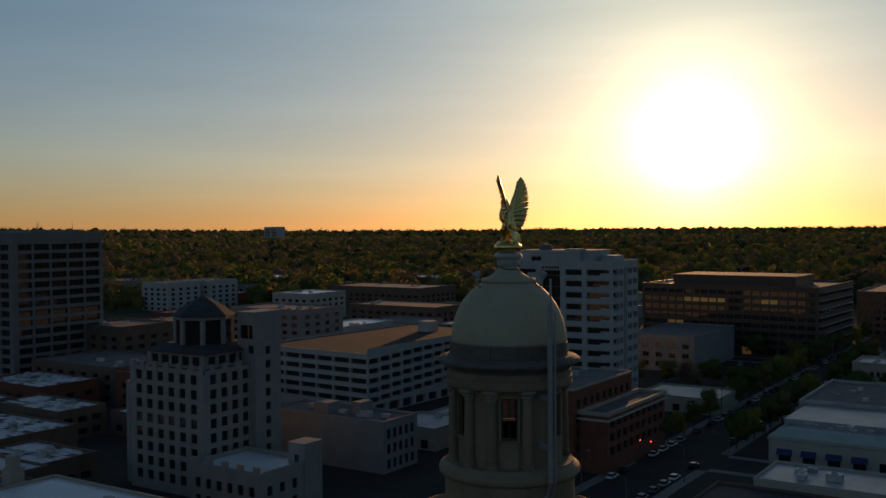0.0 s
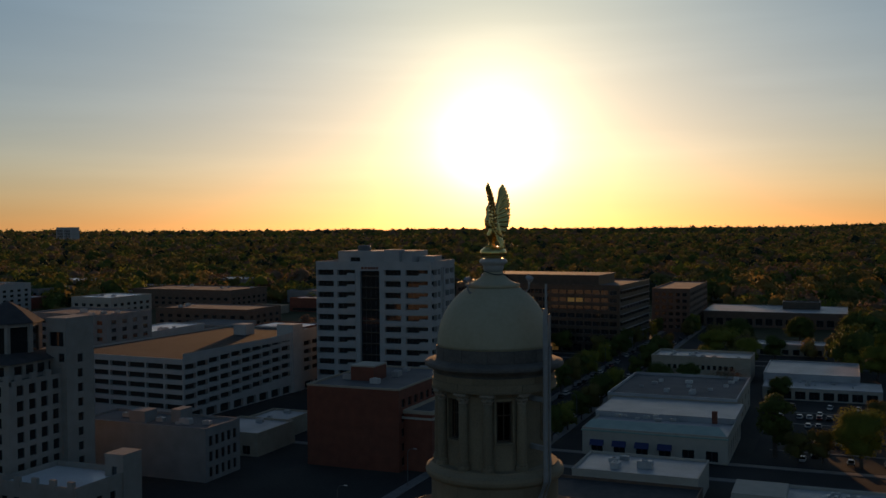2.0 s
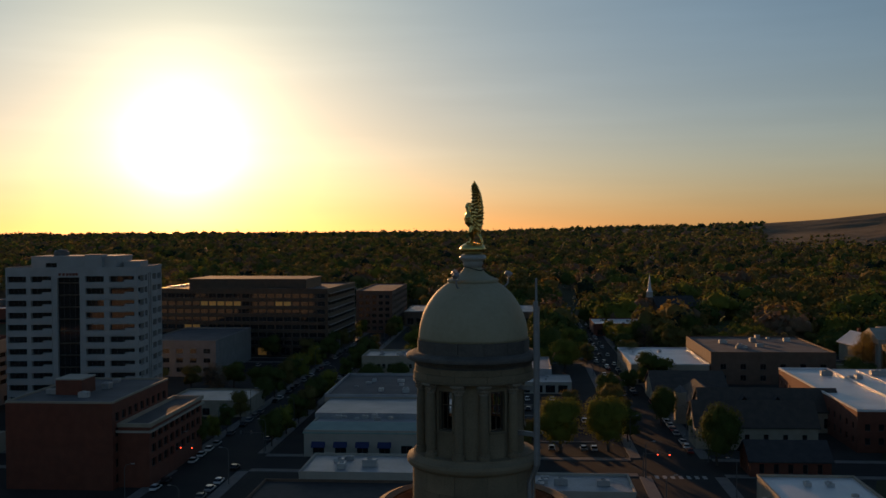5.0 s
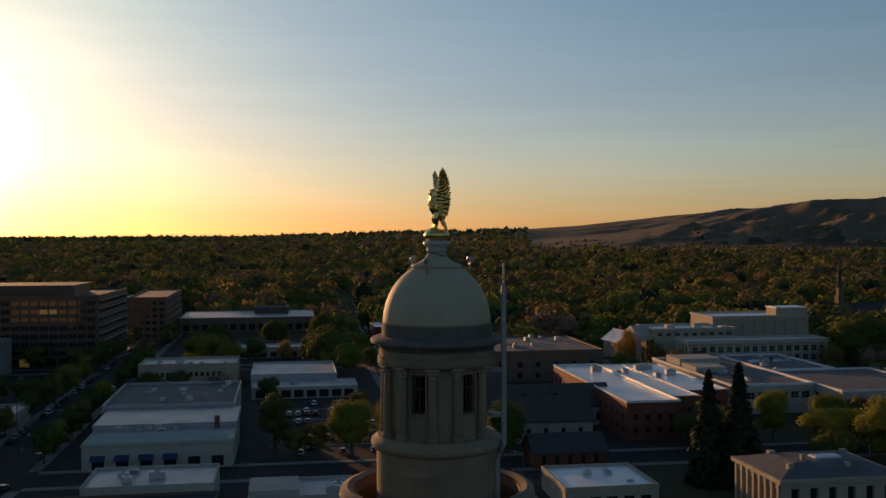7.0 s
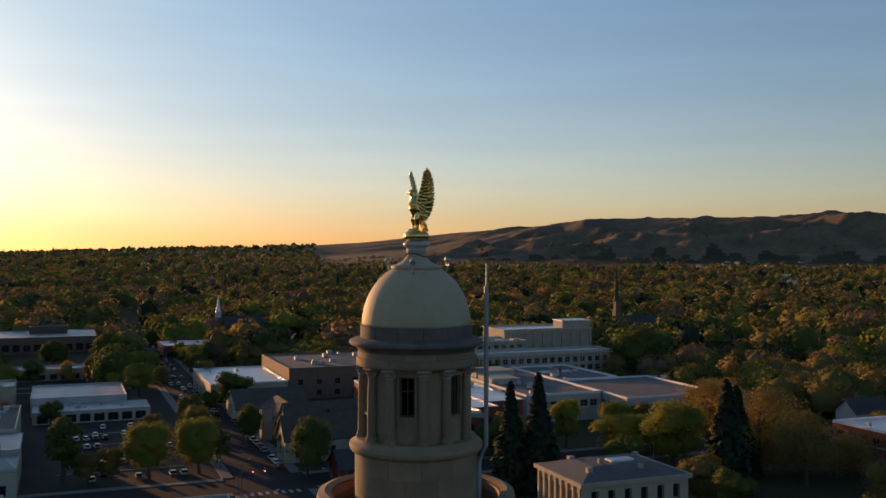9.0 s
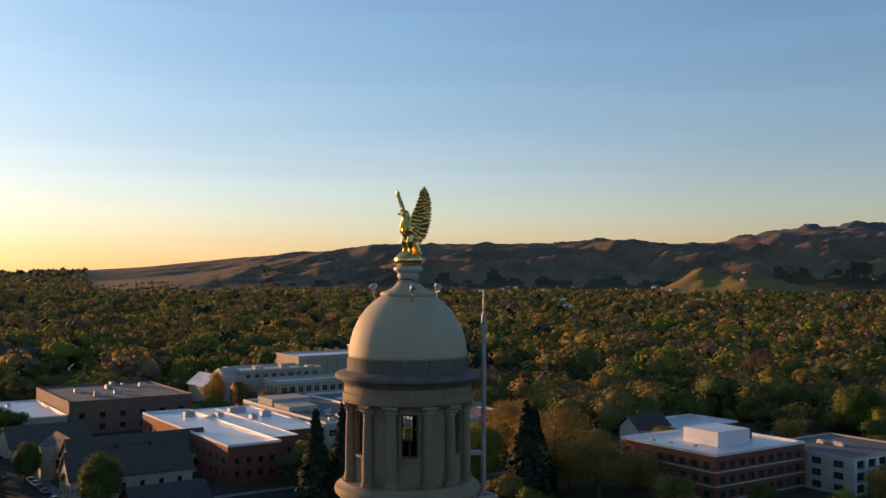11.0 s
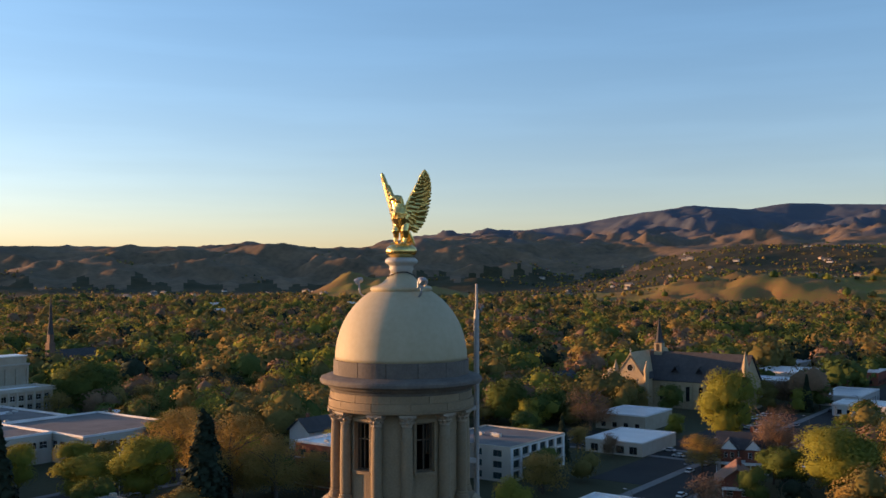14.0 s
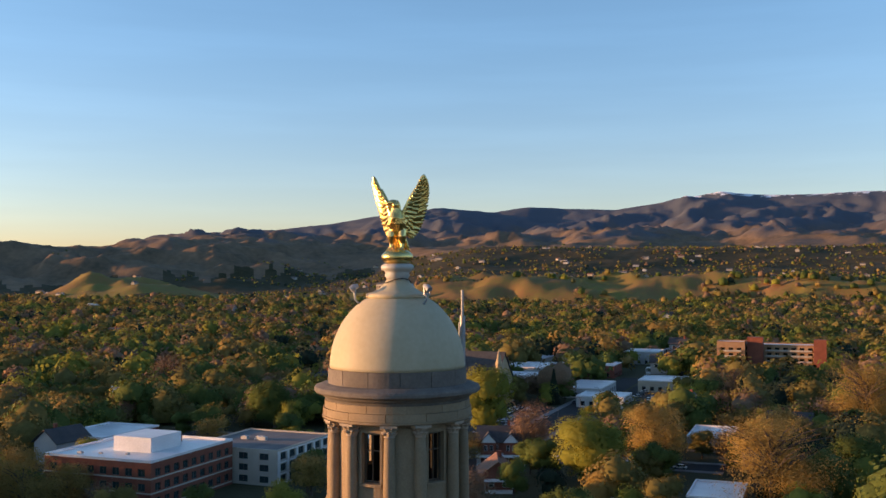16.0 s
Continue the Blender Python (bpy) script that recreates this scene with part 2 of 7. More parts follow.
M = {
    "dome": material("dome_paint", (0.385, 0.325, 0.21), (0.46, 0.395, 0.27), 0.68, 0, 1.3, 9, 0.05),
    "stone": material("sandstone", (0.195, 0.142, 0.088), (0.30, 0.222, 0.142), 0.85, 0, 1.6, 22, 0.12, 0.12),
    "capital": material("carved_pale_stone", (0.27, 0.215, 0.16), (0.37, 0.30, 0.23), 0.85, 0, 1.6, 22, 0.4),
    "band": material("weathered_stone", (0.085, 0.074, 0.065), (0.165, 0.142, 0.122), 0.85, 0, 2.2, 16, 0.14, 0.14),
    "gold": material("gilding", (0.90, 0.65, 0.25), (0.64, 0.41, 0.12), 0.27, 1.0, 3, 30, 0.15),
    "lead": material("painted_metal", (0.36, 0.35, 0.32), (0.46, 0.45, 0.41), 0.45, 0.0, 4, 30, 0.1),
    "steel": material("galvanised_steel", (0.27, 0.275, 0.28), (0.36, 0.365, 0.37), 0.5, 0.3, 5, 40, 0.1),
    # near-black colour standing in for shade inside openings
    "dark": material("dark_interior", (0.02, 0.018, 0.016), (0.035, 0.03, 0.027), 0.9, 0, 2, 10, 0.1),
    "copper": material("terracotta_lining", (0.20, 0.10, 0.06), (0.28, 0.15, 0.09), 0.8, 0, 2, 12, 0.3),
    "glass": glass("window_glass", (0.02, 0.024, 0.028)),
    "glass_green": glass("tinted_glass", (0.02, 0.05, 0.055)),
    "frame": material("window_frame", (0.10, 0.10, 0.10), (0.14, 0.14, 0.135), 0.5, 0.2, 3, 20, 0.05),
    "frame_white": material("white_frame", (0.62, 0.62, 0.6), (0.7, 0.7, 0.68), 0.5, 0, 3, 20, 0.05),
    "white": material("white_concrete", (0.36, 0.35, 0.33), (0.47, 0.455, 0.43), 0.8, 0, 0.25, 4, 0.15),
    "pale": material("pale_concrete", (0.35, 0.34, 0.325), (0.46, 0.45, 0.43), 0.8, 0, 0.25, 4, 0.15),
    "buff": material("buff_brick", (0.27, 0.15, 0.08), (0.36, 0.22, 0.125), 0.85, 0, 0.4, 6, 0.3),
    "cream": material("cream_stucco", (0.37, 0.33, 0.275), (0.46, 0.415, 0.35), 0.85, 0, 0.3, 5, 0.2),
    "concrete": material("grey_concrete", (0.20, 0.19, 0.18), (0.29, 0.28, 0.265), 0.85, 0, 0.25, 5, 0.25),
    "brick": material("red_brick", (0.165, 0.042, 0.024), (0.24, 0.07, 0.04), 0.85, 0, 0.4, 7, 0.35),
    "brown": material("brown_brick", (0.13, 0.075, 0.05), (0.20, 0.12, 0.085), 0.85, 0, 0.4, 7, 0.35),
    "deco": material("tan_concrete", (0.25, 0.225, 0.195), (0.34, 0.31, 0.275), 0.85, 0, 0.35, 6, 0.3),
    "church_stone": material("golden_sandstone", (0.34, 0.25, 0.15), (0.46, 0.35, 0.22), 0.85, 0, 0.5, 5, 0.4),
    "tan": material("tan_stone", (0.33, 0.27, 0.20), (0.43, 0.36, 0.28), 0.85, 0, 0.35, 6, 0.3),
    "bronze": material("bronze_cladding", (0.06, 0.045, 0.035), (0.10, 0.08, 0.06), 0.45, 0.3, 0.4, 8, 0.1),
    "roof_white": material("white_membrane", (0.55, 0.56, 0.57), (0.78, 0.78, 0.78), 0.36, 0, 0.12, 2.2, 0.15),
    "roof_pale": material("pale_worn_roofing", (0.24, 0.245, 0.25), (0.46, 0.46, 0.46), 0.5, 0, 0.12, 2.2, 0.15),
    "roof_patch": patched_roof(),
    "roof_grey": material("grey_gravel_roof", (0.085, 0.083, 0.083), (0.16, 0.155, 0.155), 0.9, 0, 0.15, 6, 0.08),
    "roof_dark": material("dark_shingles", (0.035, 0.033, 0.035), (0.07, 0.065, 0.065), 0.85, 0, 0.5, 8, 0.12),
    "roof_brown": material("brown_shingles", (0.06, 0.047, 0.04), (0.105, 0.082, 0.068), 0.9, 0, 0.5, 8, 0.4),
    "roof_red": material("red_shingles", (0.15, 0.07, 0.045), (0.23, 0.115, 0.075), 0.85, 0, 0.5, 8, 0.4),
    "roof_green": material("green_copper_roof", (0.17, 0.30, 0.27), (0.25, 0.39, 0.35), 0.6, 0, 0.3, 5, 0.2),
    "awning": material("blue_awning", (0.016, 0.03, 0.10), (0.025, 0.045, 0.14), 0.7, 0, 1, 8, 0.1),
    "hvac": material("rooftop_metal", (0.36, 0.36, 0.35), (0.5, 0.5, 0.49), 0.5, 0.3, 1, 9, 0.1, 0.25),
    "asphalt": material("asphalt", (0.03, 0.03, 0.031), (0.052, 0.05, 0.048), 0.95, 0, 0.08, 3, 0.06, spec=0.15),
    "walk": material("concrete_walk", (0.13, 0.125, 0.12), (0.20, 0.19, 0.18), 0.85, 0, 0.3, 3, 0.2),
    "paint": material("road_paint", (0.28, 0.28, 0.27), (0.42, 0.42, 0.40), 0.7, 0, 2, 12, 0.1),
    "valley": material("valley_floor", (0.05, 0.052, 0.026), (0.085, 0.078, 0.045), 0.95, 0, 0.02, 0.6, 0.4, spec=0.1),
    "city": material("city_ground", (0.038, 0.037, 0.035), (0.068, 0.065, 0.06), 0.95, 0, 0.05, 1.2, 0.06, spec=0.1),
    "slab": material("dull_concrete", (0.16, 0.15, 0.14), (0.23, 0.215, 0.2), 0.85, 0, 0.25, 5, 0.25),
    "grass": material("grass", (0.045, 0.075, 0.02), (0.085, 0.11, 0.035), 0.95, 0, 0.05, 1.5, 0.5),
    "bark": material("bark", (0.07, 0.052, 0.04), (0.13, 0.10, 0.08), 0.95, 0, 2, 14, 0.5),
    "tyre": material("rubber", (0.015, 0.015, 0.015), (0.03, 0.03, 0.03), 0.9, 0, 5, 30, 0.1),
    # emissive pane colour for sunlight coming through glass, no lamp
    "sun_glow": lamp_material("warm_interior_light", (1.0, 0.55, 0.16), 0.03),
    "lamp_green": lamp_material("green_signal", (0.1, 1.0, 0.55), 4.0),
    "lamp_red": lamp_material("red_signal", (1.0, 0.08, 0.04), 4.0),
    "lamp_white": lamp_material("headlight", (1.0, 0.95, 0.85), 4.0),
    "lamp_blue": lamp_material("blue_sign_light", (0.1, 0.35, 1.0), 4.0),
}
LEAF = {
    "green": material("leaves_green", (0.062, 0.096, 0.024), (0.135, 0.17, 0.046), 0.85, 0, 0.07, 0.9, 0, island=0.05, spec=0.15, thin=0.34),
    "lime": material("leaves_spring", (0.20, 0.215, 0.04), (0.32, 0.31, 0.066), 0.85, 0, 0.07, 0.9, 0, island=0.05, spec=0.15, thin=0.46),
    "olive": material("leaves_olive", (0.14, 0.118, 0.038), (0.24, 0.193, 0.062), 0.85, 0, 0.07, 0.9, 0, island=0.05, spec=0.15, thin=0.34),
    "gold": material("leaves_budding_gold", (0.28, 0.19, 0.058), (0.42, 0.29, 0.10), 0.85, 0, 0.07, 0.9, 0, island=0.05, spec=0.15, thin=0.46),
    "bare": material("budding_twigs", (0.175, 0.11, 0.068), (0.29, 0.18, 0.113), 0.9, 0, 0.07, 0.9, 0, island=0.08, spec=0.15, thin=0.22),
    "conifer": material("conifer_needles", (0.016, 0.028, 0.017), (0.032, 0.047, 0.03), 0.9, 0, 0.1, 0.8, 0, island=0.08, spec=0.1),
}


# ---- building helpers ----
def thing(name, m, label, category, group="", kind=""):
    ob = new(name)
    ob.empty_display_size = 0.5
    ob.matrix_world = m
    return tagged(ob, label, category, group, kind)


def part(name, bm, mat, parent=None, label="", smooth=False):
    """Links a bmesh, or shared mesh data, as one mesh under its thing."""
    if isinstance(bm, bmesh.types.BMesh):
        me = bpy.data.meshes.new(name)
        bmesh.ops.recalc_face_normals(bm, faces=bm.faces)
        bm.to_mesh(me)
        bm.free()
        for one in mat if isinstance(mat, (list, tuple)) else [mat]:
            me.materials.append(one)
        if smooth:
            me.polygons.foreach_set("use_smooth", [True] * len(me.polygons))
    else:
        me = bm
    ob = new(name, me)
    if parent:
        ob.parent = parent
    return tagged(ob, label)


def box(bm, x0, y0, z0, x1, y1, z1, mi=0):
    v = [bm.verts.new(c) for c in ((x0, y0, z0), (x1, y0, z0), (x1, y1, z0), (x0, y1, z0), (x0, y0, z1), (x1, y0, z1), (x1, y1, z1), (x0, y1, z1))]
    for f in ((3, 2, 1, 0), (4, 5, 6, 7), (0, 1, 5, 4), (1, 2, 6, 5), (2, 3, 7, 6), (3, 0, 4, 7)):
        bm.faces.new([v[i] for i in f]).material_index = mi
    return bm


def boxes(*rows):
    bm = bmesh.new()
    for r in rows:
        box(bm, *r)
    return bm


def lathe(profile, seg=48, cap=True, bm=None, cx=0.0, cy=0.0):
    """Turns rows of (radius, height) about the upright axis."""
    bm = bm or bmesh.new()
    rings = [[bm.verts.new((cx + r * math.cos(2 * math.pi * k / seg), cy + r * math.sin(2 * math.pi * k / seg), z)) for k in range(seg)] for r, z in profile]
    for a, c in zip(rings, rings[1:]):
        for k in range(seg):
            bm.faces.new((a[k], a[(k + 1) % seg], c[(k + 1) % seg], c[k]))
    if cap:
        bm.faces.new(rings[0][::-1])
        bm.faces.new(rings[-1])
    return bm


def tube(bm, pts, radii, seg=8):
    """A tapered tube along points."""
    rings = []
    pts = [Vector(p) for p in pts]
    for i, p in enumerate(pts):
        d = (pts[min(i + 1, len(pts) - 1)] - pts[max(i - 1, 0)]).normalized()
        s = d.orthogonal().normalized()
        t = d.cross(s)
        rings.append([bm.verts.new(p + radii[i] * (math.cos(2 * math.pi * k / seg) * s + math.sin(2 * math.pi * k / seg) * t)) for k in range(seg)])
    for a, c in zip(rings, rings[1:]):
        best = min(range(seg), key=lambda o: (a[0].co - c[o].co).length)
        for k in range(seg):
            bm.faces.new((a[k], a[(k + 1) % seg], c[(k + 1 + best) % seg], c[(k + best) % seg]))
    bm.faces.new(rings[0][::-1])
    bm.faces.new(rings[-1])
    return bm


def arc_block(bm, r0, r1, z0, z1, a0, a1, n=4):
    """A stone of a ring between two radii, two heights and two angles in degrees."""
    cols = []
    for k in range(n + 1):
        a = radians(a0 + (a1 - a0) * k / n)
        c, s = math.cos(a), math.sin(a)
        cols.append([bm.verts.new((r * c, r * s, z)) for r, z in ((r0, z0), (r1, z0), (r1, z1), (r0, z1))])
    for p, q in zip(cols, cols[1:]):
        for k in range(4):
            bm.faces.new((p[k], q[k], q[(k + 1) % 4], p[(k + 1) % 4]))
    bm.faces.new(cols[0][::-1])
    bm.faces.new(cols[-1])
    return bm


PANES = {}


def pane_mesh(w, h, glass_mat, frame_mat, bars=1, cross=0):
    """Shared mesh of a window: a thin frame with mullions and glass, in the xz plane, facing -y."""
    key = (round(w, 2), round(h, 2), glass_mat.name, frame_mat.name, bars, cross)
    if key not in PANES:
        bm = bmesh.new()
        f = min(0.07, 0.1 * w)

        def lines(size, n):
            out = [0.0, f]
            for k in range(n):
                c = size * (k + 1) / (n + 1)
                out += [c - 0.03, c + 0.03]
            return out + [size - f, size]

        xs, zs = lines(w, bars), lines(h, cross)
        v = {(i, k): bm.verts.new((x - w / 2, 0, z)) for i, x in enumerate(xs) for k, z in enumerate(zs)}
        for i in range(len(xs) - 1):
            for k in range(len(zs) - 1):
                q = [v[i, k], v[i + 1, k], v[i + 1, k + 1], v[i, k + 1]]
                if i % 2 and k % 2:
                    r = [bm.verts.new(c.co + Vector((0, 0.04, 0))) for c in q]
                    bm.faces.new(r).material_index = 1
                    for e in range(4):
                        bm.faces.new((q[e], q[(e + 1) % 4], r[(e + 1) % 4], r[e]))
                else:
                    bm.faces.new(q)
        me = bpy.data.meshes.new("window")
        bm.to_mesh(me)
        bm.free()
        me.materials.append(frame_mat)
        me.materials.append(glass_mat)
        PANES[key] = me
    return PANES[key]


def rows_of(length, n, ww, z0, floors, pitch, wh, margin=1.0):
    """Openings (u0, v0, u1, v1) of a regular front."""
    step = (length - 2 * margin) / n
    return [(margin + step * (i + 0.5) - ww / 2, z0 + pitch * k, margin + step * (i + 0.5) + ww / 2, z0 + pitch * k + wh) for k in range(floors) for i in range(n)]


SIDES = {"S": lambda u, dp, w, d: (u, dp), "E": lambda u, dp, w, d: (w - dp, u), "N": lambda u, dp, w, d: (w - u, d - dp), "W": lambda u, dp, w, d: (dp, d - u)}
SIDE_TURN = {"S": 0, "E": 90, "N": 180, "W": 270}


def walls(parent, w, d, h, mat, fronts, depth=0.3, pane=None, z0=0.0, name="wall", ox=0.0, oy=0.0):
    """Four walls with recessed openings; each opening gets a window of its own. fronts: side -> openings."""
    bm = bmesh.new()
    for side, at in SIDES.items():
        length = w if side in "SN" else d
        holes = fronts.get(side, [])
        us = sorted({0.0, length, *(round(o[i], 3) for o in holes for i in (0, 2))})
        vs = sorted({0.0, h, *(round(o[i], 3) for o in holes for i in (1, 3))})

        def P(u, v, dp):
            x, y = at(u, dp, w, d)
            return bm.verts.new((ox + x, oy + y, z0 + v))

        solid = {}
        for i in range(len(us) - 1):
            for k in range(len(vs) - 1):
                cu, cv = (us[i] + us[i + 1]) / 2, (vs[k] + vs[k + 1]) / 2
                solid[i, k] = not any(o[0] < cu < o[2] and o[1] < cv < o[3] for o in holes)
        for k in range(len(vs) - 1):
            i = 0
            while i < len(us) - 1:
                if not solid[i, k]:
                    i += 1
                    continue
                j = i
                while j + 1 < len(us) - 1 and solid[j + 1, k]:
                    j += 1
                bm.faces.new((P(us[i], vs[k], 0), P(us[j + 1], vs[k], 0), P(us[j + 1], vs[k + 1], 0), P(us[i], vs[k + 1], 0)))
                i = j + 1
        for o in holes:
            u0, v0, u1, v1 = o[:4]
            for q in (((u0, v0, 0), (u1, v0, 0), (u1, v0, depth), (u0, v0, depth)), ((u0, v1, 0), (u0, v1, depth), (u1, v1, depth), (u1, v1, 0)), ((u0, v0, 0), (u0, v0, depth), (u0, v1, depth), (u0, v1, 0)), ((u1, v0, 0), (u1, v1, 0), (u1, v1, depth), (u1, v0, depth)), ((u0, v0, depth), (u1, v0, depth), (u1, v1, depth), (u0, v1, depth))):
                bm.faces.new([P(*c) for c in q])
            if pane:
                kind = o[4] if len(o) > 4 else pane
                me = pane_mesh(u1 - u0, v1 - v0, *kind)
                win = new("window", me)
                win.parent = parent
                x, y = at((u0 + u1) / 2, depth - 0.08, w, d)
                win.matrix_basis = pose(ox + x, oy + y, z0 + v0, 0, 0, SIDE_TURN[side])
    me = bpy.data.meshes.new(name)
    bm.to_mesh(me)
    bm.free()
    me.materials.append(mat)
    ob = new(name, me)
    ob.parent = parent
    return ob


def flat_roof(parent, w, d, h, deck, rim, rise=0.6, over=0.06, ox=0.0, oy=0.0, thick=0.3):
    """A roof deck behind a parapet with a coping."""
    part("roof", boxes((ox + 0.02, oy + 0.02, h - 0.25, ox + w - 0.02, oy + d - 0.02, h)), deck, parent)
    t = thick
    part("parapet", boxes((ox - over, oy - over, h + 0.004, ox + w + over, oy + t, h + rise), (ox - over, oy + d - t, h + 0.004, ox + w + over, oy + d + over, h + rise),
                          (ox - over, oy + t, h + 0.004, ox + t, oy + d - t, h + rise), (ox + w - t, oy + t, h + 0.004, ox + w + over, oy + d - t, h + rise)), rim, parent)


def block(name, label, x0, y0, x1, y1, h, mat, deck, rim, fronts=None, turn=0.0, pane=None, depth=0.3, rise=0.6, category="building", group=""):
    """A flat-roofed building: walls with recessed windows, a deck and a parapet. x0, y0 is the corner about which it turns."""
    t = thing(name, pose(x0, y0, 0, 0, 0, turn), label, category, group)
    w, d = x1 - x0, y1 - y0
    walls(t, w, d, h, mat, fronts or {}, depth, pane)
    flat_roof(t, w, d, h, deck, rim, rise)
    return t


def roof_unit():
    t = thing("rooftop_unit", pose(0, 0, -50), "grey sheet metal air handling unit on a flat roof", "rooftop unit", "rooftop units")
    bm = boxes((-1.2, -0.8, 0.0, 1.2, 0.8, 1.2))
    bmesh.ops.bevel(bm, geom=bm.edges[:], offset=0.05, segments=1, affect="EDGES")
    part("cabinet", bm, M["hvac"], t)
    part("fan_cowl", lathe([(0.5, 1.2), (0.5, 1.38), (0.44, 1.38), (0.44, 1.26)], 14), M["hvac"], t)
    return t


def again(ob, m, s):
    """A copy of a thing at the pose m, with the scale s."""
    return copy_thing(ob, m @ Matrix.Diagonal((s[0] / ob.scale[0], s[1] / ob.scale[1], s[2] / ob.scale[2], 1)))


UNIT = roof_unit()
UNITS = []


def units(x0, y0, x1, y1, h, n, seed, s=1.0):
    r = random.Random(seed)
    for _ in range(n):
        k = s * r.uniform(0.7, 1.3)
        m = pose(r.uniform(x0 + 2.5, x1 - 2.5), r.uniform(y0 + 2.5, y1 - 2.5), h + 0.004, 0, 0, r.choice((0, 90, 180)))
        size = (k, k, k * r.uniform(0.7, 1.1))
        if UNITS:
            again(UNIT, m, size)
        else:
            UNIT.matrix_world = m @ Matrix.Diagonal((*size, 1))
            UNITS.append(1)


# ---- ground, hills and streets ----
def smooth(a, b, v):
    t = min(1.0, max(0.0, (v - a) / (b - a)))
    return t * t * (3 - 2 * t)


# crest angle above the level, in degrees, over the bearing from +y
CREST_AT = (-75, -60, -48, -36, -5, 5, 13, 17, 22, 28, 32, 45, 50, 53, 58, 62, 66, 69, 72, 74, 79, 85, 88, 93, 115)
CREST = (-0.05, -0.05, -0.2, -0.4, -0.4, -0.1, 0.1, 0.35, 0.85, 1.32, 1.6, 1.75, 1.7, 2.1, 2.6, 3.0, 3.7, 4.0, 3.7, 4.05, 3.9, 4.75, 4.5, 4.55, 4.4)
EYE = 63.0


def height(x, y):
    """Height of the land: a flat valley floor, a terrace, brown foothills and the mountain behind."""
    r, b = math.hypot(x, y), math.degrees(math.atan2(x, y))
    z = 26 * smooth(600, 2200, r) + 9 * smooth(2200, 4700, r)
    if r < 1000:
        return z
    c = float(np.interp(b, CREST_AT, CREST))
    ridged = noise.ridged_multi_fractal((x / 560, y / 560, 0.3), 0.85, 2.15, 6, 1.0, 2.0) - 1.1
    spur = noise.ridged_multi_fractal((x / 210, y / 210, 5.3), 0.9, 2.1, 4, 1.0, 2.0) - 1.1
    fine = noise.fractal((x / 150, y / 150, 1.7), 1.0, 2.0, 4)
    # foothills in front
    foot = smooth(14, 30, b) * (1 - smooth(56, 70, b))
    if foot > 0:
        top = EYE + 3450 * math.tan(radians(min(c, 2.0)))
        up = smooth(2250, 3450, r)
        body = up * (1.06 - up) * 4
        z += foot * (max(0.0, top - z) * up + body * (38 * ridged + 26 * spur) + 5 * up * ridged)
    knoll = math.exp(-((b - 48.9) / 1.5) ** 2 - ((r - 2120) / 120) ** 2) + math.exp(-((b - 52.8) / 2.5) ** 4 - ((r - 2060) / 130) ** 2)
    z += knoll * (34 + 30 * spur + 10 * fine)
    # terrace with a grassy bluff, and the slope with houses behind it
    side = smooth(60, 72, b)
    edge = 1640 + 120 * spur + 70 * ridged + 260 * (1 - side)
    z += side * (36 * smooth(edge, edge + 150, r) + 84 * smooth(1950, 2900, r) + 9 * smooth(1900, 2300, r) * (ridged + 0.6 * spur))
    z += side * (30 * spur + 8 * fine) * smooth(edge - 30, edge + 60, r) * (1 - smooth(edge + 130, edge + 320, r))
    # brown hills behind the slope, then the mountain
    mid = smooth(50, 60, b)
    hill = EYE + 3600 * math.tan(radians(1.75 + 0.75 * smooth(58, 85, b)))
    up = smooth(2850, 3650, r)
    z += mid * (max(0.0, hill - z) * up + up * (52 * ridged + 30 * spur) * (1 - 0.75 * smooth(4200, 4800, r)))
    far = EYE + 4750 * math.tan(radians(c))
    up = smooth(3750, 4750, r)
    return z + max(0.0, far - z) * up + (1.05 - up) * up * 4 * (30 * ridged + 14 * spur) * smooth(10, 40, b)


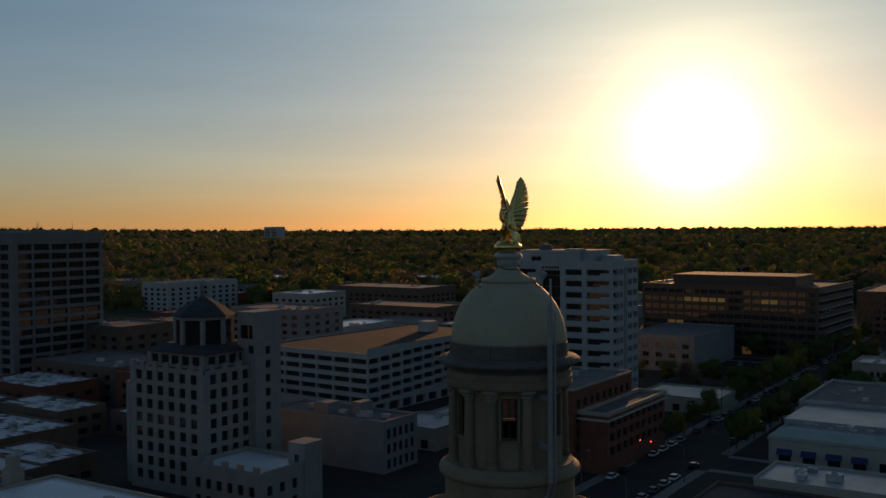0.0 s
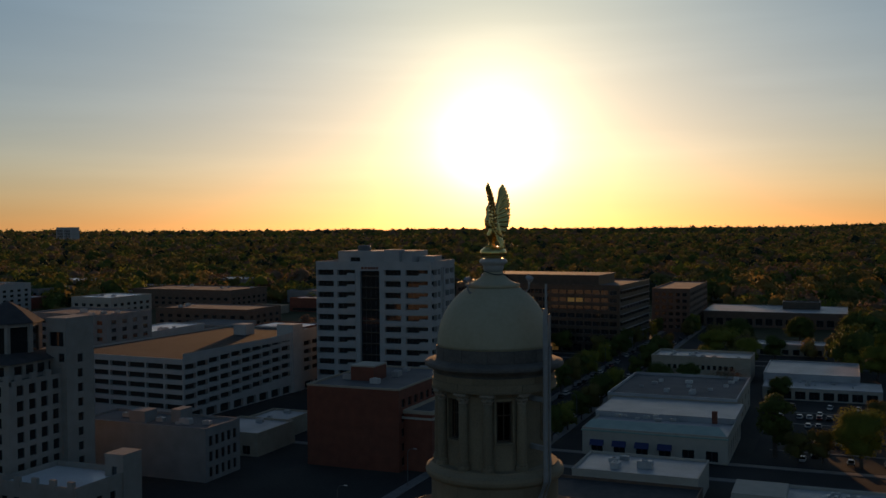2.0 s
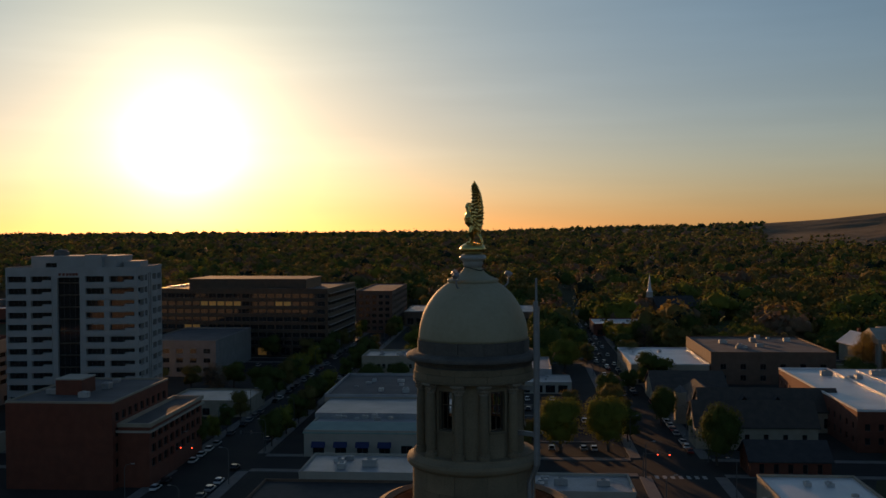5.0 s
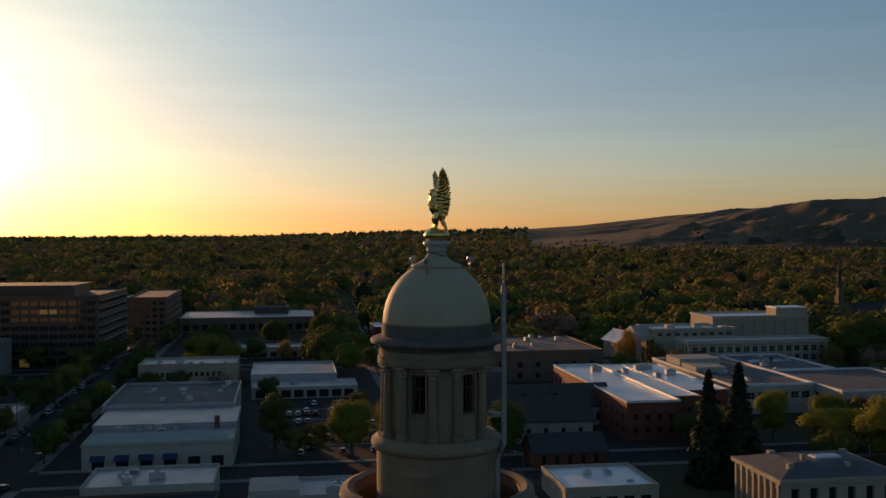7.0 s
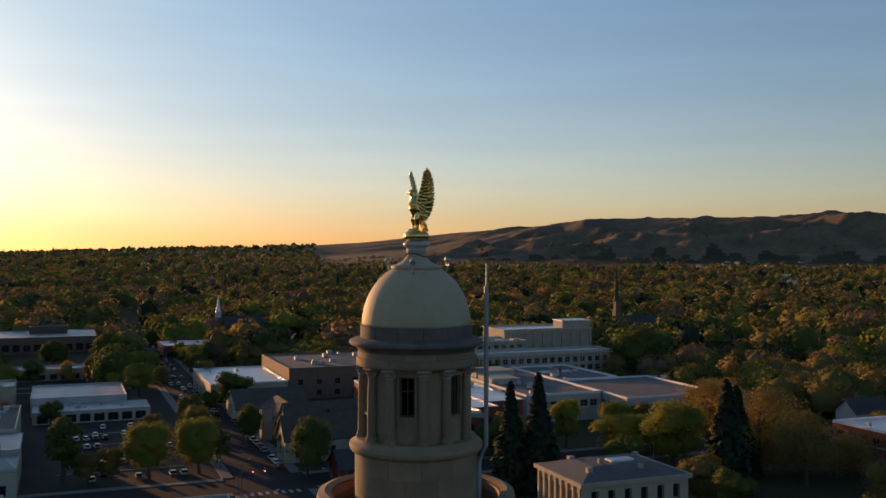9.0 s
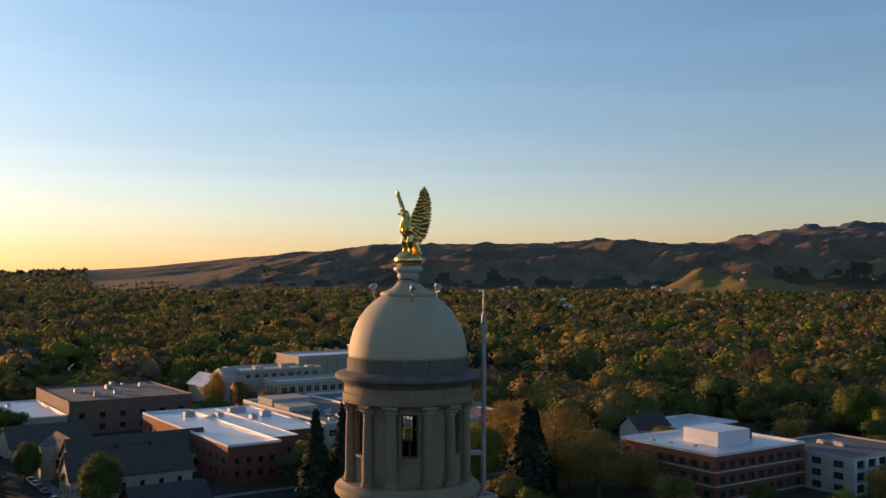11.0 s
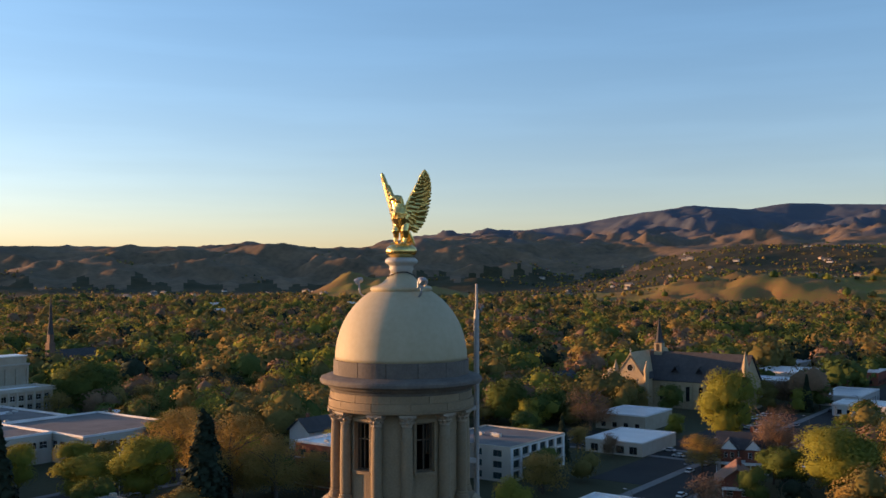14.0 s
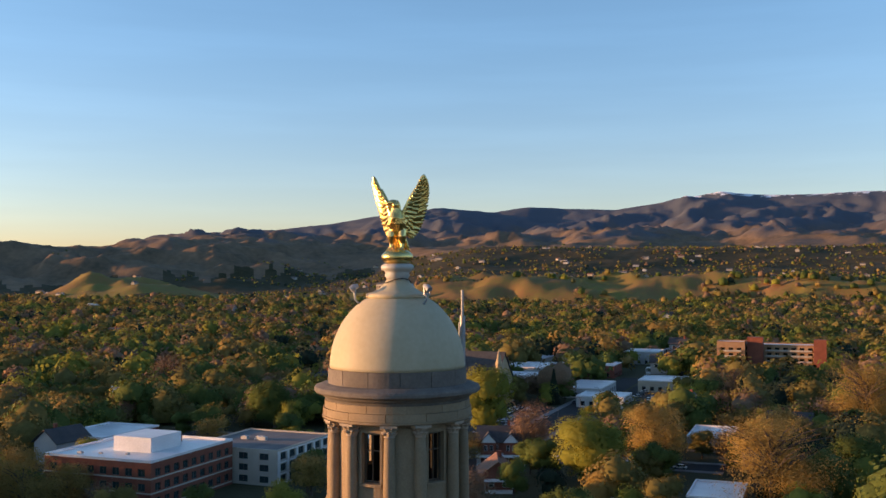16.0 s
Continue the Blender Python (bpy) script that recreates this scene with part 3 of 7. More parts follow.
def hill_material():
    m = material("dry_hillside", (0.095, 0.076, 0.052), (0.25, 0.165, 0.105), 0.95, 0, 0.009, 0.06, 0.8, spec=0.1)
    n, l = m.node_tree.nodes, m.node_tree.links
    p = n["Principled BSDF"]
    base = p.inputs["Base Color"].links[0].from_socket
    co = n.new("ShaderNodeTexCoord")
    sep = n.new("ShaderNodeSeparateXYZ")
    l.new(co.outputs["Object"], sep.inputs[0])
    # upper slopes turn blue-grey: conifer woods plus distance haze painted into the colour
    wood_haze = n.new("ShaderNodeTexNoise")
    wood_haze.inputs["Scale"].default_value, wood_haze.inputs["Detail"].default_value = 0.006, 8
    l.new(co.outputs["Object"], wood_haze.inputs["Vector"])
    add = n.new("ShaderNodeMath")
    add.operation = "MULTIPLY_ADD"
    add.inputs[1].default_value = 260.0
    l.new(wood_haze.outputs["Fac"], add.inputs[0])
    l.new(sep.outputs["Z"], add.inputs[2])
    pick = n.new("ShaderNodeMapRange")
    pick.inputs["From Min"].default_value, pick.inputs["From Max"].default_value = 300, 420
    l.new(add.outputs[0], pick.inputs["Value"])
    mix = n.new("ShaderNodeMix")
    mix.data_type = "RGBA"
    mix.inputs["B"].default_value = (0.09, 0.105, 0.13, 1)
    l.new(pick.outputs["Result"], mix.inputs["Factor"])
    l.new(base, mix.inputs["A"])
    add2 = n.new("ShaderNodeMath")
    add2.operation = "MULTIPLY_ADD"
    add2.inputs[1].default_value = 120.0
    speck = n.new("ShaderNodeTexNoise")
    speck.inputs["Scale"].default_value, speck.inputs["Detail"].default_value = 0.02, 8
    l.new(co.outputs["Object"], speck.inputs["Vector"])
    l.new(speck.outputs["Fac"], add2.inputs[0])
    l.new(sep.outputs["Z"], add2.inputs[2])
    snow = n.new("ShaderNodeMapRange")
    snow.inputs["From Min"].default_value, snow.inputs["From Max"].default_value = 494, 500
    l.new(add2.outputs[0], snow.inputs["Value"])
    mix2 = n.new("ShaderNodeMix")
    mix2.data_type = "RGBA"
    mix2.inputs["B"].default_value = (0.75, 0.77, 0.8, 1)
    l.new(snow.outputs["Result"], mix2.inputs["Factor"])
    l.new(mix.outputs["Result"], mix2.inputs["A"])
    l.new(mix2.outputs["Result"], p.inputs["Base Color"])
    return m


def make_ground():
    bearings = np.concatenate([np.arange(-180, -66, 6), np.arange(-66, 14, 1.0), np.arange(14, 112, 0.22), np.arange(112, 180, 6)])
    radii = np.concatenate([[0.0], np.linspace(60, 1000, 12), np.linspace(1080, 1560, 8), np.linspace(1590, 2400, 50), np.linspace(2424, 4900, 105)])
    verts = [(r * math.sin(radians(a)), r * math.cos(radians(a)), height(r * math.sin(radians(a)), r * math.cos(radians(a)))) for r in radii for a in bearings]
    n = len(bearings)
    faces, mats = [], []
    for i in range(len(radii) - 1):
        for k in range(n):
            faces.append((i * n + k, i * n + (k + 1) % n, (i + 1) * n + (k + 1) % n, (i + 1) * n + k))
            a = float(bearings[k])
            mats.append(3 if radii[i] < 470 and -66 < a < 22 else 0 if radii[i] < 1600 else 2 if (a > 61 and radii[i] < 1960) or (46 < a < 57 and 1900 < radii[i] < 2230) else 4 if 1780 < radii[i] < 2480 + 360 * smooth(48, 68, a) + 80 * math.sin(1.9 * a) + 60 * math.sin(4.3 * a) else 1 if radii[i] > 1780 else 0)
    me = bpy.data.meshes.new("ground")
    me.from_pydata(verts, [], faces)
    me.materials.append(M["valley"])
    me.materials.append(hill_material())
    me.materials.append(material("spring_grass_bluff", (0.165, 0.17, 0.042), (0.25, 0.12, 0.06), 0.95, 0, 0.012, 0.2, 0.6, spec=0.1))
    me.materials.append(M["city"])
    me.materials.append(material("scrub_slope", (0.032, 0.036, 0.018), (0.08, 0.064, 0.036), 0.95, 0, 0.012, 0.08, 0.7, spec=0.1))
    me.polygons.foreach_set("material_index", mats)
    me.polygons.foreach_set("use_smooth", [True] * len(faces))
    me.flip_normals()
    tagged(new("ground", me), "grassy valley floor rising to dry brown foothills", "ground", kind="structure")


make_ground()


def slab(name, label, x0, y0, x1, y1, z, mat, category="road", z0=-0.3):
    ob = part(name, boxes((x0, y0, z0, x1, y1, z)), mat)
    return tagged(ob, label, category, kind="structure")


ROADS_Y = [(-88, -72, -40, 760), (35, 51, -40, 1420), (306, 318, 20, 240)]
ROADS_X = [(226, 240, -330, 330), (432, 444, -200, 200), (92, 106, 150, 800)]
for a, c, s, t in ROADS_Y:
    slab("road", "dark asphalt street with parked cars along it", a, s, c, t, 0.03, M["asphalt"])
for a, c, s, t in ROADS_X:
    slab("road", "dark asphalt cross street", s, a, t, c, 0.034, M["asphalt"])


def cut(span, gaps):
    """The stretches of a span that lie outside the gaps."""
    out, a = [], span[0]
    for g0, g1 in sorted(gaps):
        if g1 <= a or g0 >= span[1]:
            continue
        if g0 > a:
            out.append((a, g0))
        a = max(a, g1)
    return out + ([(a, span[1])] if a < span[1] else [])


for a, c, s, t in ROADS_Y:
    for x0 in (a - 3.0, c):
        for y0, y1 in cut((s, min(t, 760)), [(q[0] - 3, q[1] + 3) for q in ROADS_X if q[2] < a < q[3]]):
            slab("pavement", "pale concrete pavement with a kerb", x0, y0, x0 + 3.0, y1, 0.16, M["walk"], "pavement")
for a, c, s, t in ROADS_X:
    for y0 in (a - 3.0, c):
        for x0, x1 in cut((s, min(t, 500)), [(q[0] - 3, q[1] + 3) for q in ROADS_Y if q[2] < a < q[3]]):
            slab("pavement", "pale concrete pavement with a kerb", x0, y0, x1, y0 + 3.0, 0.155, M["walk"], "pavement")
LOTS = [(258, 107, 335, 127), (-14, 244, 31, 338), (-150, 262, -92, 340), (-160, 395, -92, 428), (-68, 244, -60, 700), (330, 110, 440, 132), (322, 132, 345, 180), (455, 60, 600, 90)]
for x0, y0, x1, y1 in LOTS:
    slab("parking_lot", "asphalt parking lot with painted bays", x0, y0, x1, y1, 0.05, M["asphalt"], "parking lot")
for k in range(7):
    part_ob = slab("lane_marking", "worn white crossing stripe", 36 + 2 * k, 221.5, 37 + 2 * k, 224.5, 0.045, M["paint"], "road marking", 0.02)
for row in range(4):
    slab("planting_strip", "dry strip with a pale kerb between parking rows", -10, 262 + 20 * row, 24, 263 + 20 * row, 0.2, M["walk"], "kerb")
slab("lawn", "short green sports lawn", 55, 600, 160, 700, 0.25, M["grass"], "lawn")
slab("lawn", "short green lawn beside a school", 95, 395, 150, 470, 0.1, M["grass"], "lawn")


# ---- the cupola with its gilded eagle ----
Z_BALL = 63.0


def cupola():
    t = thing("cupola", pose(0, 0, 0), "sandstone cupola with a cream painted dome, columns and windows", "cupola")
    # ball and neck
    part("finial_ball", lathe([(0.0, 63.17), (0.12, 63.165), (0.24, 63.14), (0.33, 63.07), (0.365, 63.0), (0.35, 62.93), (0.30, 62.87), (0.22, 62.84), (0.0, 62.838)][::-1], 40, False), M["gold"], t, "gilded flattened ball", True)
    part("finial_neck", lathe([(0.30, 62.836), (0.36, 62.80), (0.385, 62.75), (0.36, 62.70), (0.30, 62.67), (0.27, 62.62), (0.29, 62.57), (0.26, 62.53), (0.25, 62.48)][::-1], 40), M["lead"], t, "grey turned metal neck", True)
    part("dome_skirt", lathe([(0.25, 62.48), (0.28, 62.42), (0.35, 62.33), (0.45, 62.25), (0.57, 62.19), (0.68, 62.165), (0.72, 62.14), (0.72, 62.09), (0.69, 62.05)][::-1], 48), M["dome"], t, "flared cream skirt", True)
    prof = []
    for k in range(25):
        a = radians(25.3 + (90 - 25.3) * k / 24)
        prof.append((1.53 * math.sin(a), 60.50 + 1.75 * math.cos(a)))
    part("dome", lathe(prof[::-1], 96), M["dome"], t, "smooth cream painted dome", True)
    # band of stones under the dome
    part("band_core", lathe([(1.50, 60.14), (1.50, 60.49)], 64), M["band"], t)
    for k in range(14):
        part("stone", arc_block(bmesh.new(), 1.40, 1.565, 60.16, 60.497, k * 360 / 14 + 0.25, (k + 1) * 360 / 14 - 0.25, 6), M["band"], t)
    cor = [(1.45, 59.80), (1.62, 59.80), (1.64, 59.86), (1.70, 59.90), (1.72, 59.94), (1.84, 59.97), (1.875, 60.00), (1.875, 60.06), (1.85, 60.10), (1.70, 60.155), (1.57, 60.17), (1.45, 60.17)]
    part("cornice", lathe(cor, 96), M["band"], t, "dark weathered stone cornice")
    part("frieze_core", lathe([(1.30, 59.42), (1.615, 59.42), (1.615, 59.80), (1.30, 59.80)], 96, False), M["stone"], t)
    for k in range(12):
        part("stone", arc_block(bmesh.new(), 1.55, 1.64, 59.64, 59.796, k * 30 + 0.2, k * 30 + 29.8, 6), M["stone"], t)
        part("stone", arc_block(bmesh.new(), 1.55, 1.675, 59.47, 59.635, k * 30 + 15.2, k * 30 + 44.8, 6), M["stone"], t)
    part("architrave", lathe([(1.30, 59.40), (1.66, 59.40), (1.69, 59.42), (1.69, 59.465), (1.30, 59.465)], 96), M["stone"], t)
    # wall with six openings right through
    half = 8.6
    for k in range(6):
        c = 60 * k
        part("wall", arc_block(bmesh.new(), 1.22, 1.40, 57.36, 59.40, c + half, c + 60 - half, 10), M["stone"], t)
        part("wall", arc_block(bmesh.new(), 1.22, 1.40, 59.20, 59.40, c - half, c + half, 4), M["stone"], t)
        part("wall", arc_block(bmesh.new(), 1.22, 1.40, 57.36, 58.12, c - half, c + half, 4), M["stone"], t)
        part("window_sill", arc_block(bmesh.new(), 1.24, 1.46, 58.06, 58.125, c - half - 1.6, c + half + 1.6, 4), M["stone"], t)
        fr = bmesh.new()
        for a0, a1, z0, z1 in ((-half - 2.2, -half, 58.125, 59.27), (half, half + 2.2, 58.125, 59.27), (-half, half, 59.20, 59.27)):
            arc_block(fr, 1.38, 1.435, z0, z1, c + a0, c + a1, 2)
        part("window_surround", fr, M["stone"], t)
        w = bmesh.new()
        for y0, y1, z0, z1 in ((-0.20, -0.165, 58.13, 59.19), (0.165, 0.20, 58.13, 59.19), (-0.165, 0.165, 58.13, 58.17), (-0.165, 0.165, 59.15, 59.19), (-0.012, 0.012, 58.17, 59.15), (-0.165, 0.165, 58.80, 58.825)):
            box(w, 1.27, y0, z0, 1.31, y1, z1)
        win = part("window", w, M["bronze"], t, "dark narrow window frame")
        win.matrix_basis = pose(0, 0, 0, 0, 0, c)
    # added skin, floor and ceiling in near-black: interior shade put into colour
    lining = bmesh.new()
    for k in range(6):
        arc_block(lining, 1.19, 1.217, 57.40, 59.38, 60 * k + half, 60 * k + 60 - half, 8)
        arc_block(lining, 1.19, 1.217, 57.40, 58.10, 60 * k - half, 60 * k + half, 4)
    part("inner_lining", lining, M["dark"], t, "added inner skin coloured near-black as interior shade")
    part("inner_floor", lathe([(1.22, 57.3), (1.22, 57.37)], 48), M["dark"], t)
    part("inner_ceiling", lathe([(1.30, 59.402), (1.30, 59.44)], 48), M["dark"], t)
    # wall panels between the columns without a window
    for k in range(6):
        c = 60 * k + 30
        part("wall_panel", arc_block(bmesh.new(), 1.39, 1.425, 57.62, 59.30, c - 9.5, c + 9.5, 5), M["stone"], t)
    # columns
    col = None
    for k in range(6):
        for s in (-17.2, 17.2):
            if col is None:
                shaft = [(0.125, 57.58), (0.13, 57.62), (0.132, 58.2), (0.122, 58.8), (0.11, 59.14)]
                col = part("column", lathe(shaft, 20, True, None, 1.50), M["stone"], t, "", True)
                part("base", lathe([(0.175, 57.40), (0.175, 57.46), (0.165, 57.50), (0.14, 57.53), (0.15, 57.56), (0.128, 57.585)], 20, True, None, 1.50), M["stone"], col)
                cp = lathe([(0.11, 59.13), (0.125, 59.145), (0.116, 59.165), (0.128, 59.20), (0.158, 59.235), (0.15, 59.25), (0.128, 59.255), (0.14, 59.29), (0.185, 59.33), (0.175, 59.345), (0.15, 59.352)], 32, True, None, 1.50)
                for i, v in enumerate(cp.verts):
                    level, k = divmod(i, 32)
                    if 2 < level < 10:
                        f = 1 + 0.16 * math.cos(2 * math.pi * k / 4 + (math.pi if level > 6 else 0))
                        v.co.x, v.co.y = 1.50 + (v.co.x - 1.50) * f, v.co.y * f
                box(cp, 1.31, -0.185, 59.35, 1.685, 0.185, 59.398)
                part("capital", cp, M["capital"], col, "pale carved leafy capital")
                first = col
                first.matrix_basis = pose(0, 0, 0, 0, 0, 60 * k + s)
            else:
                nc = new("column", first.data)
                nc.parent = t
                nc.matrix_basis = pose(0, 0, 0, 0, 0, 60 * k + s)
                for ch in first.children:
                    q = new(ch.name.split(".")[0], ch.data)
                    q.parent = nc
    # moulded base, drum of coursed stone, walkway and parapet ring
    part("base_moulding", lathe([(1.25, 57.0), (1.72, 57.0), (1.80, 57.03), (1.86, 57.10), (1.875, 57.18), (1.85, 57.26), (1.76, 57.31), (1.70, 57.36), (1.69, 57.40), (1.25, 57.40)], 96), M["stone"], t)
    part("drum_core", lathe([(1.66, 54.9), (1.66, 57.0)], 64), M["stone"], t)
    for row in range(4):
        for k in range(12):
            o = 15 * (row % 2)
            part("stone", arc_block(bmesh.new(), 1.6, 1.715, 54.95 + 0.512 * row, 55.457 + 0.512 * row, k * 30 + o + 0.14, k * 30 + o + 29.86, 6), M["stone"], t)
    part("walkway", lathe([(1.6, 54.93), (2.45, 54.93), (2.45, 54.97), (1.6, 54.97)], 64, False), M["copper"], t, "reddish walkway floor")
    part("parapet_lining", lathe([(2.36, 54.97), (2.30, 55.6), (2.34, 55.8), (2.40, 55.8), (2.45, 54.97)], 72, False), M["copper"], t, "reddish lining of the parapet")
    part("parapet", lathe([(2.46, 54.6), (2.62, 54.6), (2.60, 55.45), (2.70, 55.55), (2.78, 55.70), (2.74, 55.86), (2.55, 55.93), (2.37, 55.86), (2.41, 55.8), (2.46, 55.6)], 96, False), M["stone"], t, "rounded sandstone parapet ring")
    # plain main dome and block that carry it
    part("main_dome", lathe([(9.4, 36.0), (9.4, 40.0), (9.1, 43.0), (8.2, 46.5), (6.6, 49.8), (4.4, 52.7), (2.75, 54.3), (2.62, 54.7)], 64), M["stone"], t, "plain masonry dome", True)
    part("main_drum", lathe([(10.5, 0.0), (10.5, 36.0)], 48), M["stone"], t)
    return t


cupola()


def eagle():
    """One cast bird with raised wings, facing +x, standing on the ball."""
    bm = bmesh.new()
    secs = [(-0.16, 0.26, 0.07, 0.06), (-0.11, 0.34, 0.14, 0.12), (-0.05, 0.46, 0.19, 0.17), (0.02, 0.60, 0.21, 0.20), (0.05, 0.74, 0.20, 0.19), (0.06, 0.86, 0.145, 0.14), (0.07, 0.96, 0.105, 0.115), (0.09, 1.04, 0.098, 0.12), (0.09, 1.11, 0.075, 0.085), (0.085, 1.145, 0.03, 0.035)]
    rings = []
    for i, (x, z, ry, rx) in enumerate(secs):
        rings.append([bm.verts.new((x + rx * (1 + 0.05 * math.sin(5 * a + i * 2)) * math.cos(a), ry * (1 + 0.05 * math.sin(7 * a + i)) * math.sin(a), z + 0.015 * math.sin(6 * a + 3 * i))) for a in (2 * math.pi * k / 20 for k in range(20))])
    for a, c in zip(rings, rings[1:]):
        for k in range(20):
            bm.faces.new((a[k], a[(k + 1) % 20], c[(k + 1) % 20], c[k]))
    bm.faces.new(rings[0][::-1])
    bm.faces.new(rings[-1])
    tube(bm, [(0.10, -0.02, 1.07), (0.14, -0.10, 1.09), (0.175, -0.18, 1.07), (0.185, -0.205, 1.025)], [0.095, 0.075, 0.04, 0.008], 10)
    for s in (-1, 1):
        tube(bm, [(-0.02, s * 0.12, 0.48), (0.04, s * 0.13, 0.32), (0.02, s * 0.13, 0.16), (0.06, s * 0.13, 0.03)], [0.10, 0.095, 0.055, 0.04], 10)
        for a in (-30, 0, 30, 180):
            c = Vector((math.cos(radians(a)), math.sin(radians(a)), 0))
            p = Vector((0.06, s * 0.13, 0.035))
            tube(bm, [p, p + 0.09 * c + Vector((0, 0, 0.01)), p + 0.14 * c - Vector((0, 0, 0.03))], [0.03, 0.024, 0.008], 6)

    def slat(p, q, w, thick, off):
        """A rounded feather from p to q in the (y, z) plane with a ridge."""
        p, q = Vector(p), Vector(q)
        d = (q - p).normalized()
        n = Vector((-d[1], d[0]))
        out = []
        for f, k in ((0, 0.55), (0.35, 0.9), (0.75, 1.0), (0.92, 0.72), (1.0, 0.2)):
            c = p + (q - p) * f
            x = off - 0.04 * max(0.0, c[1] - 0.7) - 0.03 - 0.7 * max(0.0, abs(c[0]) - spine(c[1]))
            a, b2 = c + n * w * k / 2, c - n * w * k / 2
            out.append((bm.verts.new((x, a[0], a[1])), bm.verts.new((x + thick, c[0], c[1])), bm.verts.new((x, b2[0], b2[1])), bm.verts.new((x - thick, c[0], c[1]))))
        for u, v in zip(out, out[1:]):
            for k in range(4):
                bm.faces.new((u[k], u[(k + 1) % 4], v[(k + 1) % 4], v[k]))
        bm.faces.new(out[0][::-1])
        bm.faces.new(out[-1])

    def spine(z):
        """Distance of the wing's front edge from the middle, at a height."""
        return float(np.interp(z, (0.4, 0.62, 0.82, 1.03, 1.24, 1.43, 1.57, 1.7), (0.10, 0.13, 0.18, 0.26, 0.36, 0.46, 0.55, 0.62)))

    bone = [(0.10, 0.44), (0.13, 0.62), (0.18, 0.82), (0.26, 1.03), (0.36, 1.24), (0.46, 1.43), (0.55, 1.57)]
    edge = [(0.16, 0.20), (0.32, 0.28), (0.45, 0.46), (0.54, 0.68), (0.61, 0.92), (0.66, 1.16), (0.695, 1.36), (0.70, 1.52), (0.685, 1.64), (0.64, 1.73)]

    def along(pts, f):
        f *= len(pts) - 1
        i = min(int(f), len(pts) - 2)
        return Vector(pts[i]).lerp(Vector(pts[i + 1]), f - i)

    for s in (-1, 1):
        for k in range(24):
            f = k / 23
            p, q = along(bone, f * 0.86), along(edge, 0.12 + 0.88 * f)
            slat((s * p[0], p[1]), (s * q[0], q[1]), 0.115, 0.02, 0.014 * (k % 2))
        for k in range(19):
            f = k / 18
            p, q = along(bone, f), along(edge, f)
            slat((s * p[0], p[1]), (s * (p[0] * 0.42 + q[0] * 0.58), p[1] * 0.42 + q[1] * 0.58), 0.09, 0.022, 0.042 + 0.012 * (k % 2))
        for k in range(14):
            f = k / 13
            p, q = along(bone, f), along(edge, f)
            slat((s * p[0], p[1]), (s * (p[0] * 0.72 + q[0] * 0.28), p[1] * 0.72 + q[1] * 0.28), 0.10, 0.026, 0.068)
        tube(bm, [(0.0, s * 0.10, 0.66), (-0.01, s * 0.16, 0.85), (-0.03, s * 0.27, 1.12), (-0.06, s * 0.42, 1.42)], [0.09, 0.075, 0.055, 0.03], 8)
    for k in range(5):
        y = (k - 2) * 0.075
        tube(bm, [(-0.10, y * 0.5, 0.38), (-0.22, y * 0.9, 0.16), (-0.28, y * 1.2, -0.02)], [0.05, 0.045, 0.02], 6)
    ob = part("eagle_statue", bm, M["gold"])
    rm = ob.modifiers.new("cast", "REMESH")
    rm.mode, rm.voxel_size, rm.use_smooth_shade = "VOXEL", 0.0092, True
    ob.matrix_world = pose(0, 0, Z_BALL + 0.13, 0, 0, 181)
    tagged(ob, "gilded metal eagle with raised wings standing on a ball", "statue")


eagle()


def floodlight():
    t = thing("floodlight", pose(0, 0, 0), "small grey floodlight on a bent stalk on a dome", "floodlight", "floodlights on the dome")
    part("stalk", tube(bmesh.new(), [(0.80, 0, 61.93), (0.90, 0, 61.95), (0.97, 0, 62.03), (0.98, 0, 62.16)], [0.025, 0.025, 0.025, 0.025], 8), M["steel"], t)
    part("foot", lathe([(0.06, 61.84), (0.06, 61.96)], 10, True, None, 0.80), M["steel"], t)
    bm = tube(bmesh.new(), [(1.07, 0, 62.25), (1.0, 0, 62.30), (0.90, 0, 62.34)], [0.075, 0.08, 0.05], 12)
    part("lamp_head", bm, M["steel"], t)
    part("bracket", boxes((0.965, -0.09, 62.14, 0.995, 0.09, 62.18), (0.965, -0.09, 62.18, 0.995, -0.075, 62.3), (0.965, 0.075, 62.18, 0.995, 0.09, 62.3)), M["steel"], t)
    t.matrix_world = pose(0, 0, 0, 0, 0, 245)
    loop = [(0.31 * math.cos(radians(15 * k)), 0.31 * math.sin(radians(15 * k)), 62.45 + 0.05 * math.sin(radians(30 * k))) for k in range(24)] + [(0.36, 0.05, 62.36), (0.62, 0.06, 62.21), (0.75, 0.1, 62.05), (0.92, 0.12, 61.85)]
    wire = thing("cable", pose(0, 0, 0), "black cable looped round the neck of the dome", "cable")
    part("loop", tube(bmesh.new(), loop, [0.013] * len(loop), 6), M["tyre"], wire)
    for a in (5, 125):
        copy_thing(t, pose(0, 0, 0, 0, 0, a))


floodlight()


